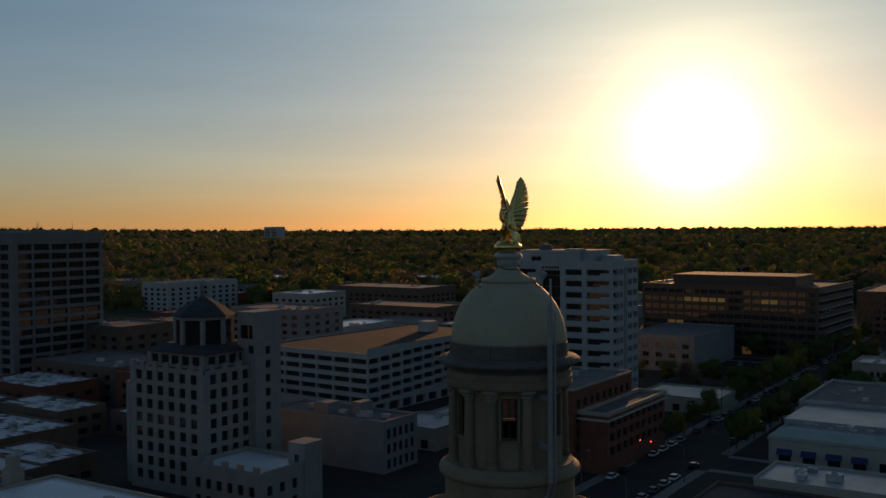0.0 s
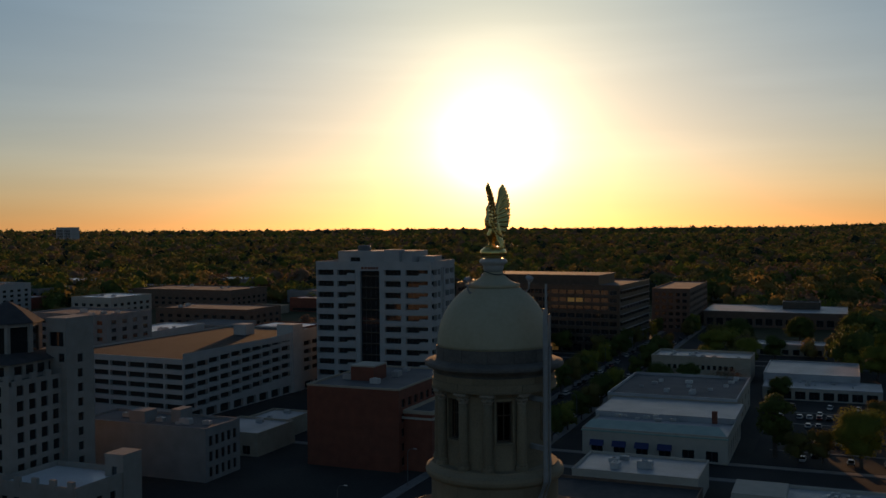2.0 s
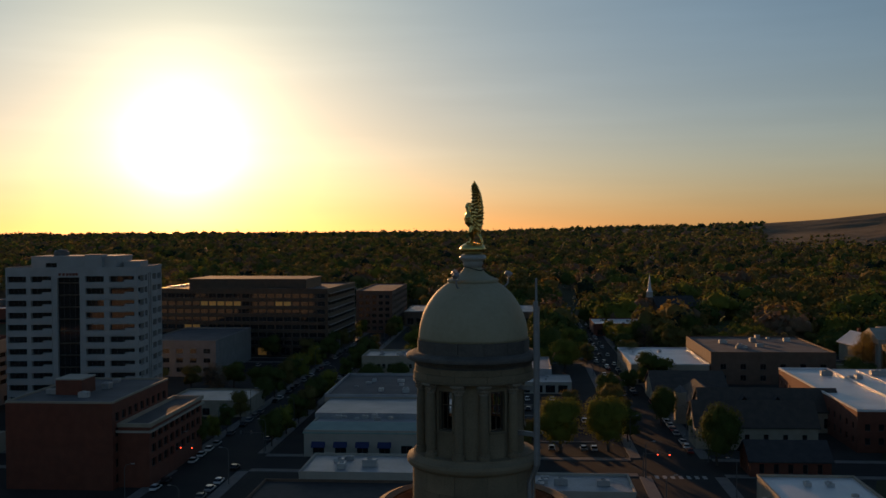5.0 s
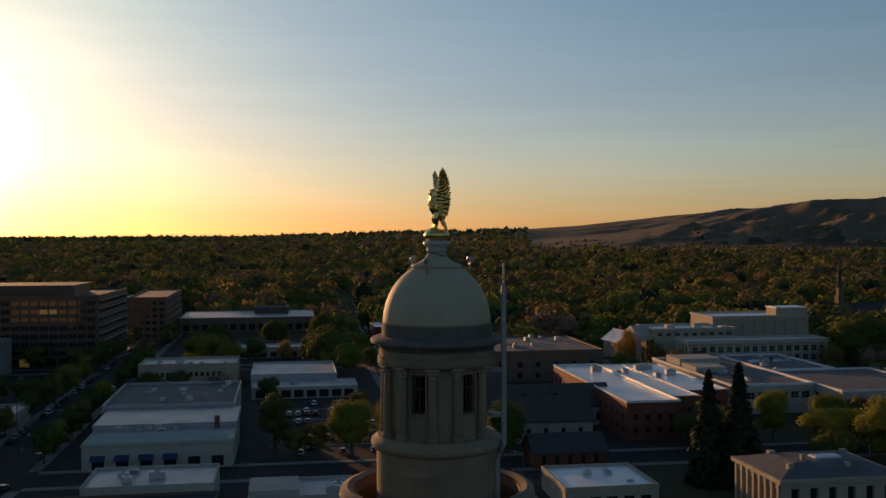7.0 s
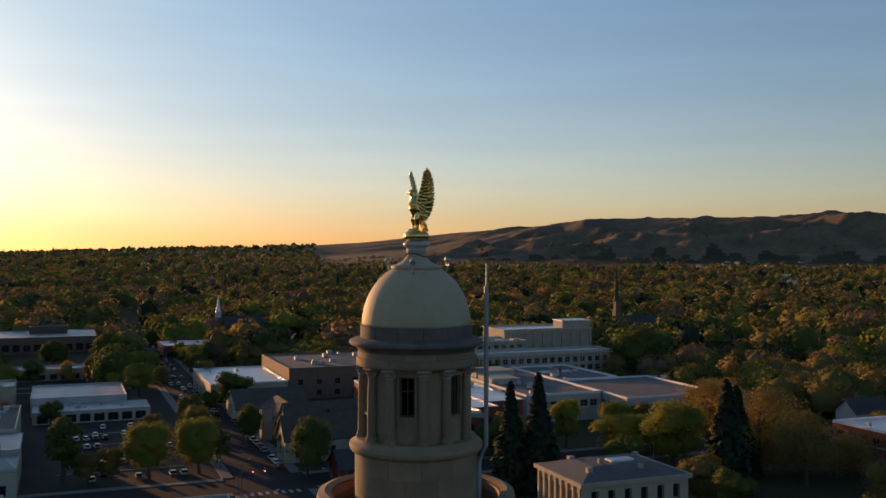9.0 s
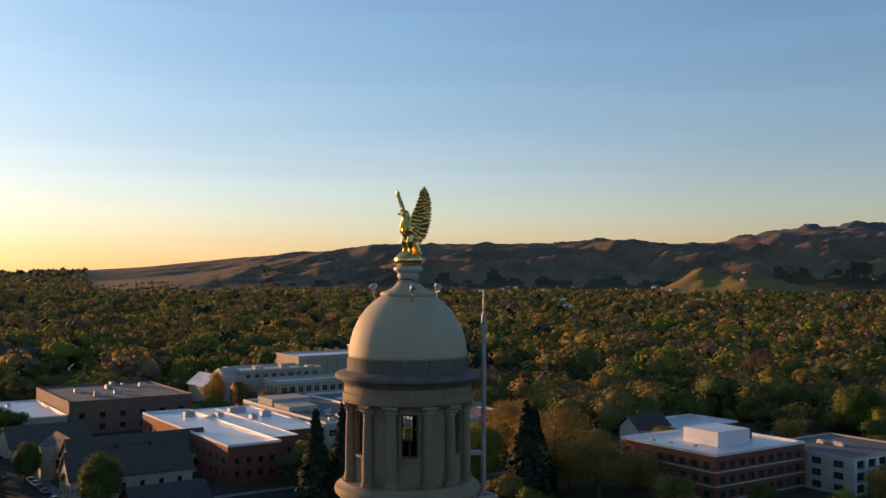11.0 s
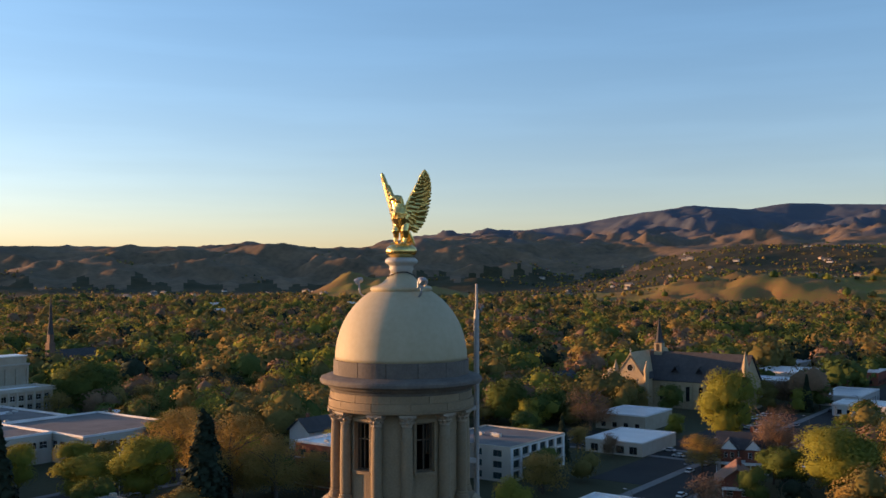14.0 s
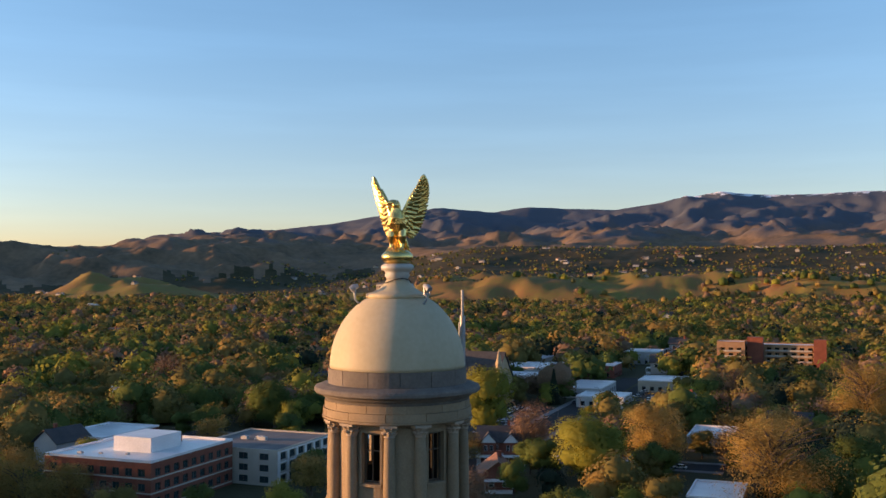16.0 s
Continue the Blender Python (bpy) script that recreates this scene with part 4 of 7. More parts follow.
def mast():
    t = thing("mast", pose(0, 0, 0, 0, 0, 331), "slim grey mast fixed to the cupola with brackets", "mast")
    part("pole", tube(bmesh.new(), [(1.76, 0, 55.2), (1.76, 0, 56.7), (1.97, 0, 57.15), (1.97, 0, 61.60)], [0.06, 0.06, 0.065, 0.065], 12), M["steel"], t)
    part("top_rod", tube(bmesh.new(), [(1.98, 0.02, 61.3), (1.98, 0.02, 62.22)], [0.035, 0.03], 10), M["steel"], t)
    part("cable_pipe", tube(bmesh.new(), [(1.80, 0.13, 55.2), (1.80, 0.13, 56.7), (1.99, 0.13, 57.15), (1.99, 0.13, 61.45)], [0.03, 0.03, 0.03, 0.03], 8), M["steel"], t)
    for z in (58.0, 59.25):
        part("bracket", boxes((1.30, -0.05, z - 0.06, 1.93, 0.05, z + 0.06)), M["steel"], t)


mast()


# ---- buildings ----
PANE = (M["glass"], M["frame"], 1, 0)
PANE1 = (M["glass"], M["frame"], 0, 0)
PANE_W = (M["glass"], M["frame_white"], 1, 1)
PANE_G = (M["glass_green"], M["frame"], 1, 0)


def deco_tower():
    """Stepped tower with an octagonal pavilion on top and a low wing."""
    t = thing("deco_tower", pose(-185.5, 136, 0), "pale stepped concrete tower with a dark pavilion roof", "tower")
    ws, we = rows_of(26, 6, 2.1, 2.4, 8, 3.48, 2.3, 1.4), rows_of(24, 6, 2.0, 2.4, 8, 3.48, 2.3, 1.4)
    walls(t, 26, 24, 30.2, M["deco"], {"S": ws, "E": we}, 0.35, PANE1)
    part("roof", boxes((0.2, 0.2, 29.4, 25.8, 23.8, 29.8)), M["roof_grey"], t)
    for x in (0.0, 3.9, 8.2, 12.4, 16.6, 21.0, 24.4):
        part("pier_cap", boxes((x, -0.12, 29.2, x + 1.6, 0.6, 31.4)), M["deco"], t)
    for y in (2.0, 6.4, 10.6, 15.0, 19.4):
        part("pier_cap", boxes((25.4, y, 29.2, 26.12, y + 1.6, 31.4)), M["deco"], t)
    walls(t, 20, 19, 3.6, M["deco"], {"S": rows_of(20, 5, 2.6, 0.7, 1, 3, 2.2), "E": rows_of(19, 5, 2.4, 0.7, 1, 3, 2.2)}, 0.4, PANE1, 29.9, "upper_wall", 3, 3)
    bm = bmesh.new()
    v0 = [bm.verts.new(c) for c in ((2.0, 2.0, 33.5), (24, 2.0, 33.5), (24, 23, 33.5), (2.0, 23, 33.5))]
    v1 = [bm.verts.new(c) for c in ((6, 6, 35.3), (20, 6, 35.3), (20, 19, 35.3), (6, 19, 35.3))]
    for k in range(4):
        bm.faces.new((v0[k], v0[(k + 1) % 4], v1[(k + 1) % 4], v1[k]))
    bm.faces.new(v1)
    bm.faces.new(v0[::-1])
    part("skirt_roof", bm, M["roof_dark"], t, "dark sloping skirt roof")
    cx, cy = 14.0, 11.5
    part("pavilion", lathe([(6.6, 35.3), (6.6, 41.6)], 8, True, None, cx, cy), M["glass"], t, "glazed octagonal pavilion")
    for k in range(8):
        a = radians(45 * k)
        x, y = cx + 6.75 * math.cos(a), cy + 6.75 * math.sin(a)
        part("pavilion_post", boxes((x - 0.45, y - 0.45, 35.2, x + 0.45, y + 0.45, 41.8)), M["deco"], t)
    part("pavilion_ring", lathe([(7.0, 41.2), (7.2, 41.2), (7.2, 42.0), (7.0, 42.0)], 8, True, None, cx, cy), M["deco"], t)
    part("pavilion_roof", lathe([(7.9, 42.0), (7.7, 42.3), (4.2, 44.8), (0.3, 46.9), (0.0, 47.0)], 8, False, None, cx, cy), M["roof_dark"], t, "dark octagonal pointed roof")
    walls(t, 6, 9, 42.4, M["deco"], {"E": rows_of(9, 1, 1.8, 4.3, 9, 3.48, 2.0), "S": [(3.6, 32.6, 5.4, 34.6), (1.0, 36.2, 5.2, 39.6)]}, 0.35, PANE1, 0, "stair_tower", 21.5, 15.6)
    part("stair_tower_roof", boxes((21.4, 15.5, 42.4, 27.6, 24.7, 42.9)), M["deco"], t)
    walls(t, 4, 20, 25.0, M["deco"], {"S": rows_of(4, 1, 1.4, 2.5, 6, 3.48, 2.0)}, 0.35, PANE1, 0, "side_wing", -4.02, 2)
    part("side_wing_roof", boxes((-4.1, 1.9, 25.0, 0.0, 22.1, 25.5)), M["deco"], t)
    # low annex with a pale roof
    walls(t, 22, 18, 9.5, M["deco"], {"S": rows_of(22, 6, 1.7, 1.2, 2, 3.9, 2.3), "E": rows_of(18, 4, 1.7, 1.2, 2, 3.9, 2.3)}, 0.35, PANE1, 0, "annex", 27.7, -6)
    flat_roof(t, 22, 18, 9.5, M["roof_white"], M["deco"], 1.2, 0.06, 27.7, -6)
    for k in range(5):
        part("pier_cap", boxes((28.5 + 4.8 * k, -6.2, 9.6, 30.0 + 4.8 * k, -5.4, 11.9)), M["deco"], t)
    walls(t, 5, 6, 14.0, M["deco"], {"S": rows_of(5, 1, 1.4, 2.0, 3, 3.9, 2.0)}, 0.3, PANE1, 0, "annex_tower", 45.0, 8)
    part("annex_tower_roof", boxes((44.9, 7.9, 14.0, 50.1, 14.1, 14.5)), M["deco"], t)


deco_tower()

# grey slab-like office beside it, with windows on its short side
g = block("office_building", "plain grey office block with a blank side wall", -178, 177, -138, 192, 13.0, M["concrete"], M["roof_grey"], M["concrete"], {"E": rows_of(15, 5, 1.5, 1.0, 3, 3.9, 2.5)}, pane=PANE1)
units(-176, 178, -140, 191, 13.0, 6, 3, 1.1)
part("penthouse", boxes((14, 3, 13.0, 19, 8, 16.0), (25, 6, 13.0, 28, 11, 16.5)), M["concrete"], g)


def garage():
    """Deck openings filled with near-black panes as shade; the long side follows the ramp."""
    t = thing("parking_garage", pose(-190, 237, 0, 0, 0, -3), "pale concrete parking garage with near-black panes as deck shade", "parking garage")
    s, e = [], []
    for k in range(5):
        z = 3.9 + 3.3 * k
        s += [(3.0 + 7.9 * i, z, 10.2 + 7.9 * i, z + 1.8) for i in range(7)]
        e += [(1.0 + 6.1 * i, z + 0.32 * i, 6.5 + 6.1 * i, z + 1.8 + 0.32 * i) for i in range(10)]
        e += [(71.0 + 6.0 * i, z + 3.3 + 0.1 * i, 76.0 + 6.0 * i, z + 5.1 + 0.1 * i) for i in range(5)]
    e += [(4 + 7.5 * i, 0.1, 9.5 + 7.5 * i, 3.0) for i in range(12)]
    # near-black panes close the openings, painting the shade within the decks
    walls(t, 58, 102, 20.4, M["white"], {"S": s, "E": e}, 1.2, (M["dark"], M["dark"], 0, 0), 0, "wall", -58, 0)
    part("roof", boxes((-57.6, 0.4, 19.3, -0.4, 101.6, 19.7)), M["asphalt"], t, "open top parking deck")
    part("parapet", boxes((-58.05, -0.05, 20.4, 0.05, 0.3, 20.8)), M["white"], t)
    bm = bmesh.new()
    v = [bm.verts.new(c) for c in ((-0.3, 0.3, 20.4), (0.05, 0.3, 20.4), (0.05, 102, 20.4), (-0.3, 102, 20.4), (-0.3, 0.3, 20.8), (0.05, 0.3, 20.8), (0.05, 102, 24.6), (-0.3, 102, 24.6))]
    for f in ((3, 2, 1, 0), (4, 5, 6, 7), (0, 1, 5, 4), (1, 2, 6, 5), (2, 3, 7, 6), (3, 0, 4, 7)):
        bm.faces.new([v[i] for i in f])
    part("ramp_parapet", bm, M["white"], t)
    part("stair_tower", boxes((-7, 63.0, 0, 0.4, 69.6, 26.0)), M["white"], t)
    part("lift_house", boxes((-36, 74, 19.7, -30, 80, 24.0)), M["white"], t)
    return t


garage()


def banded_tower():
    """White office tower with balcony-like bands, a dark glazed middle bay and a set-back top."""
    t = thing("office_tower", pose(-176.5, 301, 0, 0, 0, 4), "white concrete office tower with stepped dark window bands", "office tower")
    W, D, H0, floors, pitch = 46.0, 29.0, 49.3, 11, 4.22
    fr_s, fr_e = [], []
    for k in range(floors):
        z = 3.1 + pitch * k
        fr_s += [(0.6, z, 7.2, z + 2.1), (8.8, z, 16.0, z + 2.1), (27.9, z, 34.3, z + 2.1), (36.2, z, 44.9, z + 2.1)]
        fr_e += [(1.0, z, 7.2, z + 2.1), (8.4, z, 11.4, z + 2.1), (17.6, z, 22.2, z + 2.1), (23.6, z, 28.2, z + 2.1)]
    fr_s += [(18.0, 4.0 + pitch, 25.8, 47.0)]
    fr_e += [(12.6, 4.0 + pitch, 13.9, 48.0), (14.7, 4.0 + pitch, 16.0, 48.0)]
    walls(t, W, D, H0, M["pale"], {"S": fr_s, "E": fr_e}, 1.4, (M["glass"], M["frame"], 3, 0))
    for k in range(floors):
        z = 3.1 + pitch * k
        part("balcony_band", boxes((12.9, -0.5, z - 1.7, 16.3, 1.2, z + 0.75)), M["pale"], t)
        part("balcony_band", boxes((41.6, -0.5, z - 1.7, 46.5, 1.2, z + 0.8)), M["pale"], t)
        part("balcony_band", boxes((27.2, -0.3, z - 1.7, 41.58, 0.3, z - 0.12)), M["pale"], t)
        part("floor_line", boxes((18.1, 0.9, z - 0.5, 25.7, 1.3, z - 0.1)), M["bronze"], t)
    flat_roof(t, W, D, H0, M["roof_grey"], M["pale"], 1.2)
    walls(t, 30, 18, 4.6, M["pale"], {"S": [(5, 0.8, 9, 2.6)]}, 0.4, PANE, H0, "penthouse", 7, 5)
    part("penthouse_roof", boxes((6.9, 4.9, H0 + 4.6, 37.1, 23.1, H0 + 5.0)), M["pale"], t)
    part("plant_box", boxes((27, 2, H0, 33, 8, H0 + 5.6)), M["pale"], t)
    part("plant_box", boxes((38, 10, H0, 44, 19, H0 + 3.0)), M["pale"], t)
    for k, x in enumerate((18.6, 19.9, 21.2, 22.3, 23.4, 24.5)):
        part("sign_shape", boxes((x, -0.12, 47.6, x + 0.9, -0.02, 48.5)), M["brick"], t, "plain red sign shape")
    part("tank", lathe([(2.6, H0 + 4.9), (2.6, H0 + 6.4), (2.1, H0 + 7.0), (0.0, H0 + 7.2)], 16, False, None, 15, 12), M["frame"], t, "dark round rooftop tank")


banded_tower()


def brick_office():
    t = thing("brick_office", pose(-124, 203, 0), "dark red brick office with a stepped roofline", "office building")
    W, D = 27.0, 38.0
    walls(t, W, D, 21.2, M["brick"], {"E": rows_of(38, 9, 2.3, 1.2, 5, 3.8, 2.2)}, 0.4, PANE)
    flat_roof(t, W, D, 21.2, M["roof_grey"], M["tan"], 0.5, 0.1)
    part("stair_house", boxes((7, 12, 21.2, 14, 20, 25.0)), M["brick"], t)
    part("stair_coping", boxes((6.9, 11.9, 25.0, 14.1, 20.1, 25.4)), M["cream"], t)
    walls(t, 8, 40, 15.0, M["brick"], {"E": rows_of(40, 9, 3.0, 4.6, 3, 3.5, 2.2)}, 0.5, PANE, 0, "lower_wing", 27.02, 3)
    flat_roof(t, 8, 40, 15.0, M["roof_grey"], M["tan"], 0.9, 0.5, 27.02, 3)
    part("cornice", boxes((26.6, 2.5, 13.6, 35.6, 43.6, 14.1)), M["cream"], t)


brick_office()
units(-123, 205, -98, 240, 21.2, 5, 11, 1.0)


def dark_office():
    t = thing("office_building", pose(-180, 455, 0, 0, 0, -3), "dark bronze office building with long glazed bands", "office building")
    W, D, H0 = 88.0, 62.0, 33.0
    s, e = [], []
    # chosen panes glow to imitate low sun shining through the building
    lit = (M["sun_glow"], M["frame"], 1, 0)
    rnd = random.Random(8)
    for k in range(7):
        z = 5.6 + 3.9 * k
        for i in range(20):
            o = (1.0 + 4.3 * i, z, 4.8 + 4.3 * i, z + 2.2)
            s.append((*o, lit) if (k == 5 and i in (5, 6, 7, 8, 9, 14, 15)) or (k == 2 and i in (3, 4)) or (k == 1 and i == 4) else o)
        e += [(1.0 + 6 * i, z, 6.6 + 6 * i, z + 2.2) for i in range(10)]
    s += [(4 + 6 * i, 0.5, 8.5 + 6 * i, 4.2, lit) if i in (2, 5, 6, 8) else (4 + 6 * i, 0.5, 8.5 + 6 * i, 4.2) for i in range(13)]
    walls(t, W, D, H0, M["bronze"], {"S": s, "E": e}, 0.5, PANE)
    flat_roof(t, W, D, H0, M["roof_grey"], M["bronze"], 0.8)
    for k in range(7):
        part("sun_shelf", boxes((W, 2, 7.6 + 3.9 * k, W + 1.1, D - 2, 7.75 + 3.9 * k)), M["steel"], t, "bright metal sun shelf")
    walls(t, 62, 30, 4.6, M["bronze"], {}, 0.3, None, H0, "penthouse", 12, 12)
    part("penthouse_roof", boxes((11.4, 11.4, H0 + 4.6, 74.6, 42.6, H0 + 5.0)), M["roof_grey"], t)
    for k in range(4):
        part("entrance_column", lathe([(0.35, 0.0), (0.35, 9.5)], 10, True, None, W + 1.6, 3.0 + 5 * k), M["concrete"], t)


dark_office()
units(-178, 458, -94, 512, 33.0, 8, 21, 1.3)
block("office_building", "brown office wing behind a bronze office building", -96, 560, -74, 640, 25, M["brown"], M["roof_grey"], M["brown"], {"S": rows_of(22, 5, 2.6, 2, 6, 3.8, 2), "E": rows_of(80, 14, 3.6, 2, 6, 3.8, 2)}, pane=PANE)
block("office_building", "low grey annex with a flat roof", -160, 384, -128, 440, 15, M["concrete"], M["roof_grey"], M["concrete"], {"S": rows_of(32, 5, 3, 2, 3, 4, 2)}, pane=PANE)

# tall slab tower at the edge of the centre
t = block("office_tower", "tall concrete office tower with a regular dark window grid", -402, 210, -349, 253, 61.0, M["slab"], M["roof_grey"], M["slab"],
          {"S": rows_of(53, 6, 7.4, 5.0, 14, 3.86, 2.5, 1.0), "E": rows_of(43, 5, 7.3, 5.0, 14, 3.86, 2.5, 1.0)}, pane=(M["glass"], M["frame"], 2, 0), depth=0.9, rise=1.4)
part("corner_pier", boxes((51.0, -0.6, 0, 53.6, 2.0, 61.0)), M["slab"], t)
part("penthouse", boxes((14, 12, 61.0, 48, 36, 63.6)), M["concrete"], t)
for x, y in ((20, 14), (26, 30), (40, 20), (46, 33)):
    part("antenna", tube(bmesh.new(), [(x, y, 63.6), (x, y, 67)], [0.12, 0.06], 6), M["frame"], t)

# low shops and flat roofs along the street with the awnings
t = block("shop_building", "low building with a grey flat roof and white parapet", -61, 285, -21, 331, 9.0, M["tan"], M["roof_grey"], M["roof_pale"], {"E": rows_of(46, 4, 2.6, 1.2, 2, 3.8, 1.9)}, pane=PANE, rise=0.9)
units(-60, 287, -22, 330, 9.0, 14, 31, 0.8)
t = block("shop_building", "cream shop with blue awnings and a pale green sloped roof edge", -58, 240, -19, 275, 7.0, M["cream"], M["roof_pale"], M["cream"], {"S": rows_of(39, 6, 3.2, 0.6, 1, 3, 2.8) , "E": rows_of(35, 6, 2.6, 0.8, 1, 3.6, 4.2)}, pane=PANE)
for k in range(6):
    x = 1 + 37 / 6 * (k + 0.5)
    bm = bmesh.new()
    v = [bm.verts.new(c) for c in ((x - 1.9, -0.02, 4.4), (x + 1.9, -0.02, 4.4), (x + 1.9, -1.5, 3.0), (x - 1.9, -1.5, 3.0), (x - 1.9, -0.02, 3.0), (x + 1.9, -0.02, 3.0))]
    for f in ((0, 1, 2, 3), (0, 3, 4), (1, 5, 2), (2, 5, 4, 3), (0, 4, 5, 1)):
        bm.faces.new([v[i] for i in f])
    if k < 4:
        part("awning", bm, M["awning"], t, "blue fabric awning")
    else:
        bm.free()
bm = bmesh.new()
v = [bm.verts.new(c) for c in ((-0.3, -0.3, 7.0), (39.3, -0.3, 7.0), (36, 7, 8.6), (1, 7, 8.6))]
bm.faces.new(v)
v2 = [bm.verts.new((c.co.x, c.co.y, c.co.z - 0.35)) for c in v]
bm.faces.new(v2[::-1])
for k in range(4):
    bm.faces.new((v[k], v2[k], v2[(k + 1) % 4], v[(k + 1) % 4]))
part("sloped_roof", bm, M["roof_green"], t, "pale green metal roof slope")
part("upper_storey", boxes((-1, 20, 7.0, 39, 44.9, 8.6)), M["roof_pale"], t)
part("chimney", boxes((33, 16, 7.6, 34.4, 17.4, 11.0)), M["brick"], t)
units(-56, 248, -22, 258, 8.2, 7, 37, 0.7)
t = block("shop_building", "low shop with a long white flat roof", -50, 198, -21, 217, 6.0, M["cream"], M["roof_pale"], M["cream"], {"S": rows_of(29, 5, 3.4, 0.6, 1, 3, 2.6)}, pane=PANE)
units(-48, 200, -23, 215, 6.0, 4, 41, 1.3)
block("shop_building", "dark low building with a tar roof", -58, 180, -20, 198, 4.2, M["brown"], M["roof_dark"], M["brown"], {}, pane=PANE)
t = block("office_building", "tan two storey building with small upper windows", -64, 380, -25, 402, 9.0, M["tan"], M["roof_pale"], M["tan"], {"S": rows_of(39, 12, 1.3, 4.6, 1, 3.6, 1.8, 6)}, pane=PANE1, rise=0.9)
units(-62, 381, -27, 401, 9.0, 12, 43, 0.7)
block("school_building", "long low brown building with a pale curved roof", -71, 598, 12, 650, 9.5, M["brown"], M["roof_pale"], M["roof_pale"], {"S": rows_of(83, 14, 4, 1.5, 1, 4, 4)}, pane=PANE, rise=0.4)
block("school_building", "dark raised clerestory on a flat roof", -26, 625, -4, 640, 13.5, M["bronze"], M["roof_grey"], M["bronze"])
t = block("shop_building", "low white shop hall with a stepped white roof", -19, 366, 15, 403, 6.2, M["roof_pale"], M["roof_pale"], M["roof_pale"], {}, pane=PANE)
t2 = block("shop_building", "white canopy roofed shop front with dark windows", -18, 347, 22, 365.8, 4.2, M["cream"], M["roof_pale"], M["roof_pale"], {"S": rows_of(40, 8, 3.6, 0.4, 1, 3, 2.8)}, pane=PANE, rise=0.3)
units(-17, 348, 21, 365, 4.2, 7, 47, 0.7)
t = block("bank_building", "low bank with a white roof and rooftop plant", -13, 187, 27, 203, 5.2, M["cream"], M["roof_pale"], M["cream"], {"S": rows_of(40, 8, 2.6, 0.6, 1, 3, 2.6)}, pane=PANE)
part("raised_block", boxes((0.0, 2, 5.2, 11, 14, 6.6)), M["cream"], t)
units(2, 188, 25, 202, 5.2, 5, 53, 1.1)
block("shop_building", "small flat roofed shop with a white roof", -30, 470, 2, 485, 5, M["tan"], M["roof_pale"], M["roof_pale"], {"S": rows_of(32, 6, 3, 0.5, 1, 3, 2.5)}, pane=PANE)
for x0, y0, x1, y1, h in ((-108, 244, -94, 262, 5), (-118, 296, -90, 320, 5), (-160, 205, -141, 225, 6), (-160, 228, -146, 244, 5)):
    block("shop_building", "small low building with a white flat roof", x0, y0, x1, y1, h, M["tan"], M["roof_pale"], M["tan"], {"S": rows_of(x1 - x0, 3, 2.5, 0.5, 1, 3, 2.4)}, pane=PANE)
    units(x0, y0, x1, y1, h, 2, x0, 0.7)

# across the tree-lined street
t = block("hall_building", "low hall with a white roof and coloured end wall", 47, 370, 78, 424, 8.0, M["tan"], M["roof_white"], M["roof_white"], {"S": rows_of(31, 4, 3.5, 0.6, 1, 3, 3), "W": rows_of(54, 6, 3.5, 0.6, 1, 3, 3)}, pane=PANE, rise=0.5)
units(50, 372, 76, 422, 8.0, 2, 61, 0.9)
t = block("brick_building", "large brown brick building with a flat roof", 79, 372, 128, 430, 12.5, M["brown"], M["roof_grey"], M["brown"], {"S": rows_of(49, 6, 2.2, 1.5, 2, 4.5, 2.2)}, pane=PANE)
units(82, 380, 126, 428, 12.5, 9, 67, 1.1)
block("shop_building", "red fronted low shop with a white roof", 46, 548, 76, 585, 6.5, M["brick"], M["roof_white"], M["brick"], {"S": rows_of(30, 5, 3, 0.6, 1, 3, 2.8)}, pane=PANE)
units(48, 550, 74, 583, 6.5, 5, 71, 0.8)
t = block("school_building", "red brick school with a bright white roof", 96, 253, 113, 335, 11.5, M["brick"], M["roof_white"], M["roof_white"], {"S": rows_of(17, 4, 1.5, 2.2, 2, 3.9, 1.9), "W": rows_of(82, 15, 1.5, 2.2, 2, 3.9, 1.9)}, pane=PANE1, rise=0.7)
block("school_building", "brick school wing set back beside a white roof", 113.1, 262, 123, 335, 11.5, M["brick"], M["roof_white"], M["roof_white"], {"S": rows_of(9.9, 2, 1.5, 2.2, 2, 3.9, 1.9)}, pane=PANE1, rise=0.25)
block("school_building", "brick school wing with a white roof and low parapet", 123.1, 272, 137, 335, 11.5, M["brick"], M["roof_white"], M["roof_white"], {"S": rows_of(13.9, 3, 1.5, 2.2, 2, 3.9, 1.9)}, pane=PANE1, rise=0.25)
units(100, 300, 134, 326, 11.5, 7, 73, 1.5)
t = block("school_building", "low grey roofed school wing with white edges", 146, 288, 176.6, 362, 9.6, M["cream"], M["roof_grey"], M["roof_white"], {"S": rows_of(30.6, 7, 3.0, 5.0, 1, 3, 2.4), "W": rows_of(74, 12, 3.0, 5.0, 1, 3, 2.4)}, pane=PANE_W, rise=0.8)
part("raised_roof", boxes((2, 34, 9.6, 14, 48, 11.6), (3, 52, 9.6, 20, 66, 12.4)), M["cream"], t)
block("school_building", "grey roofed school wing joining two others", 176.7, 321, 204, 366, 9.6, M["cream"], M["roof_grey"], M["roof_white"], {"E": rows_of(45, 8, 3.0, 4.6, 1, 3, 2.4)}, pane=PANE_W, rise=0.8)
units(148, 292, 175, 330, 9.6, 10, 79, 0.8)
units(178, 323, 203, 364, 9.6, 10, 80, 0.9)
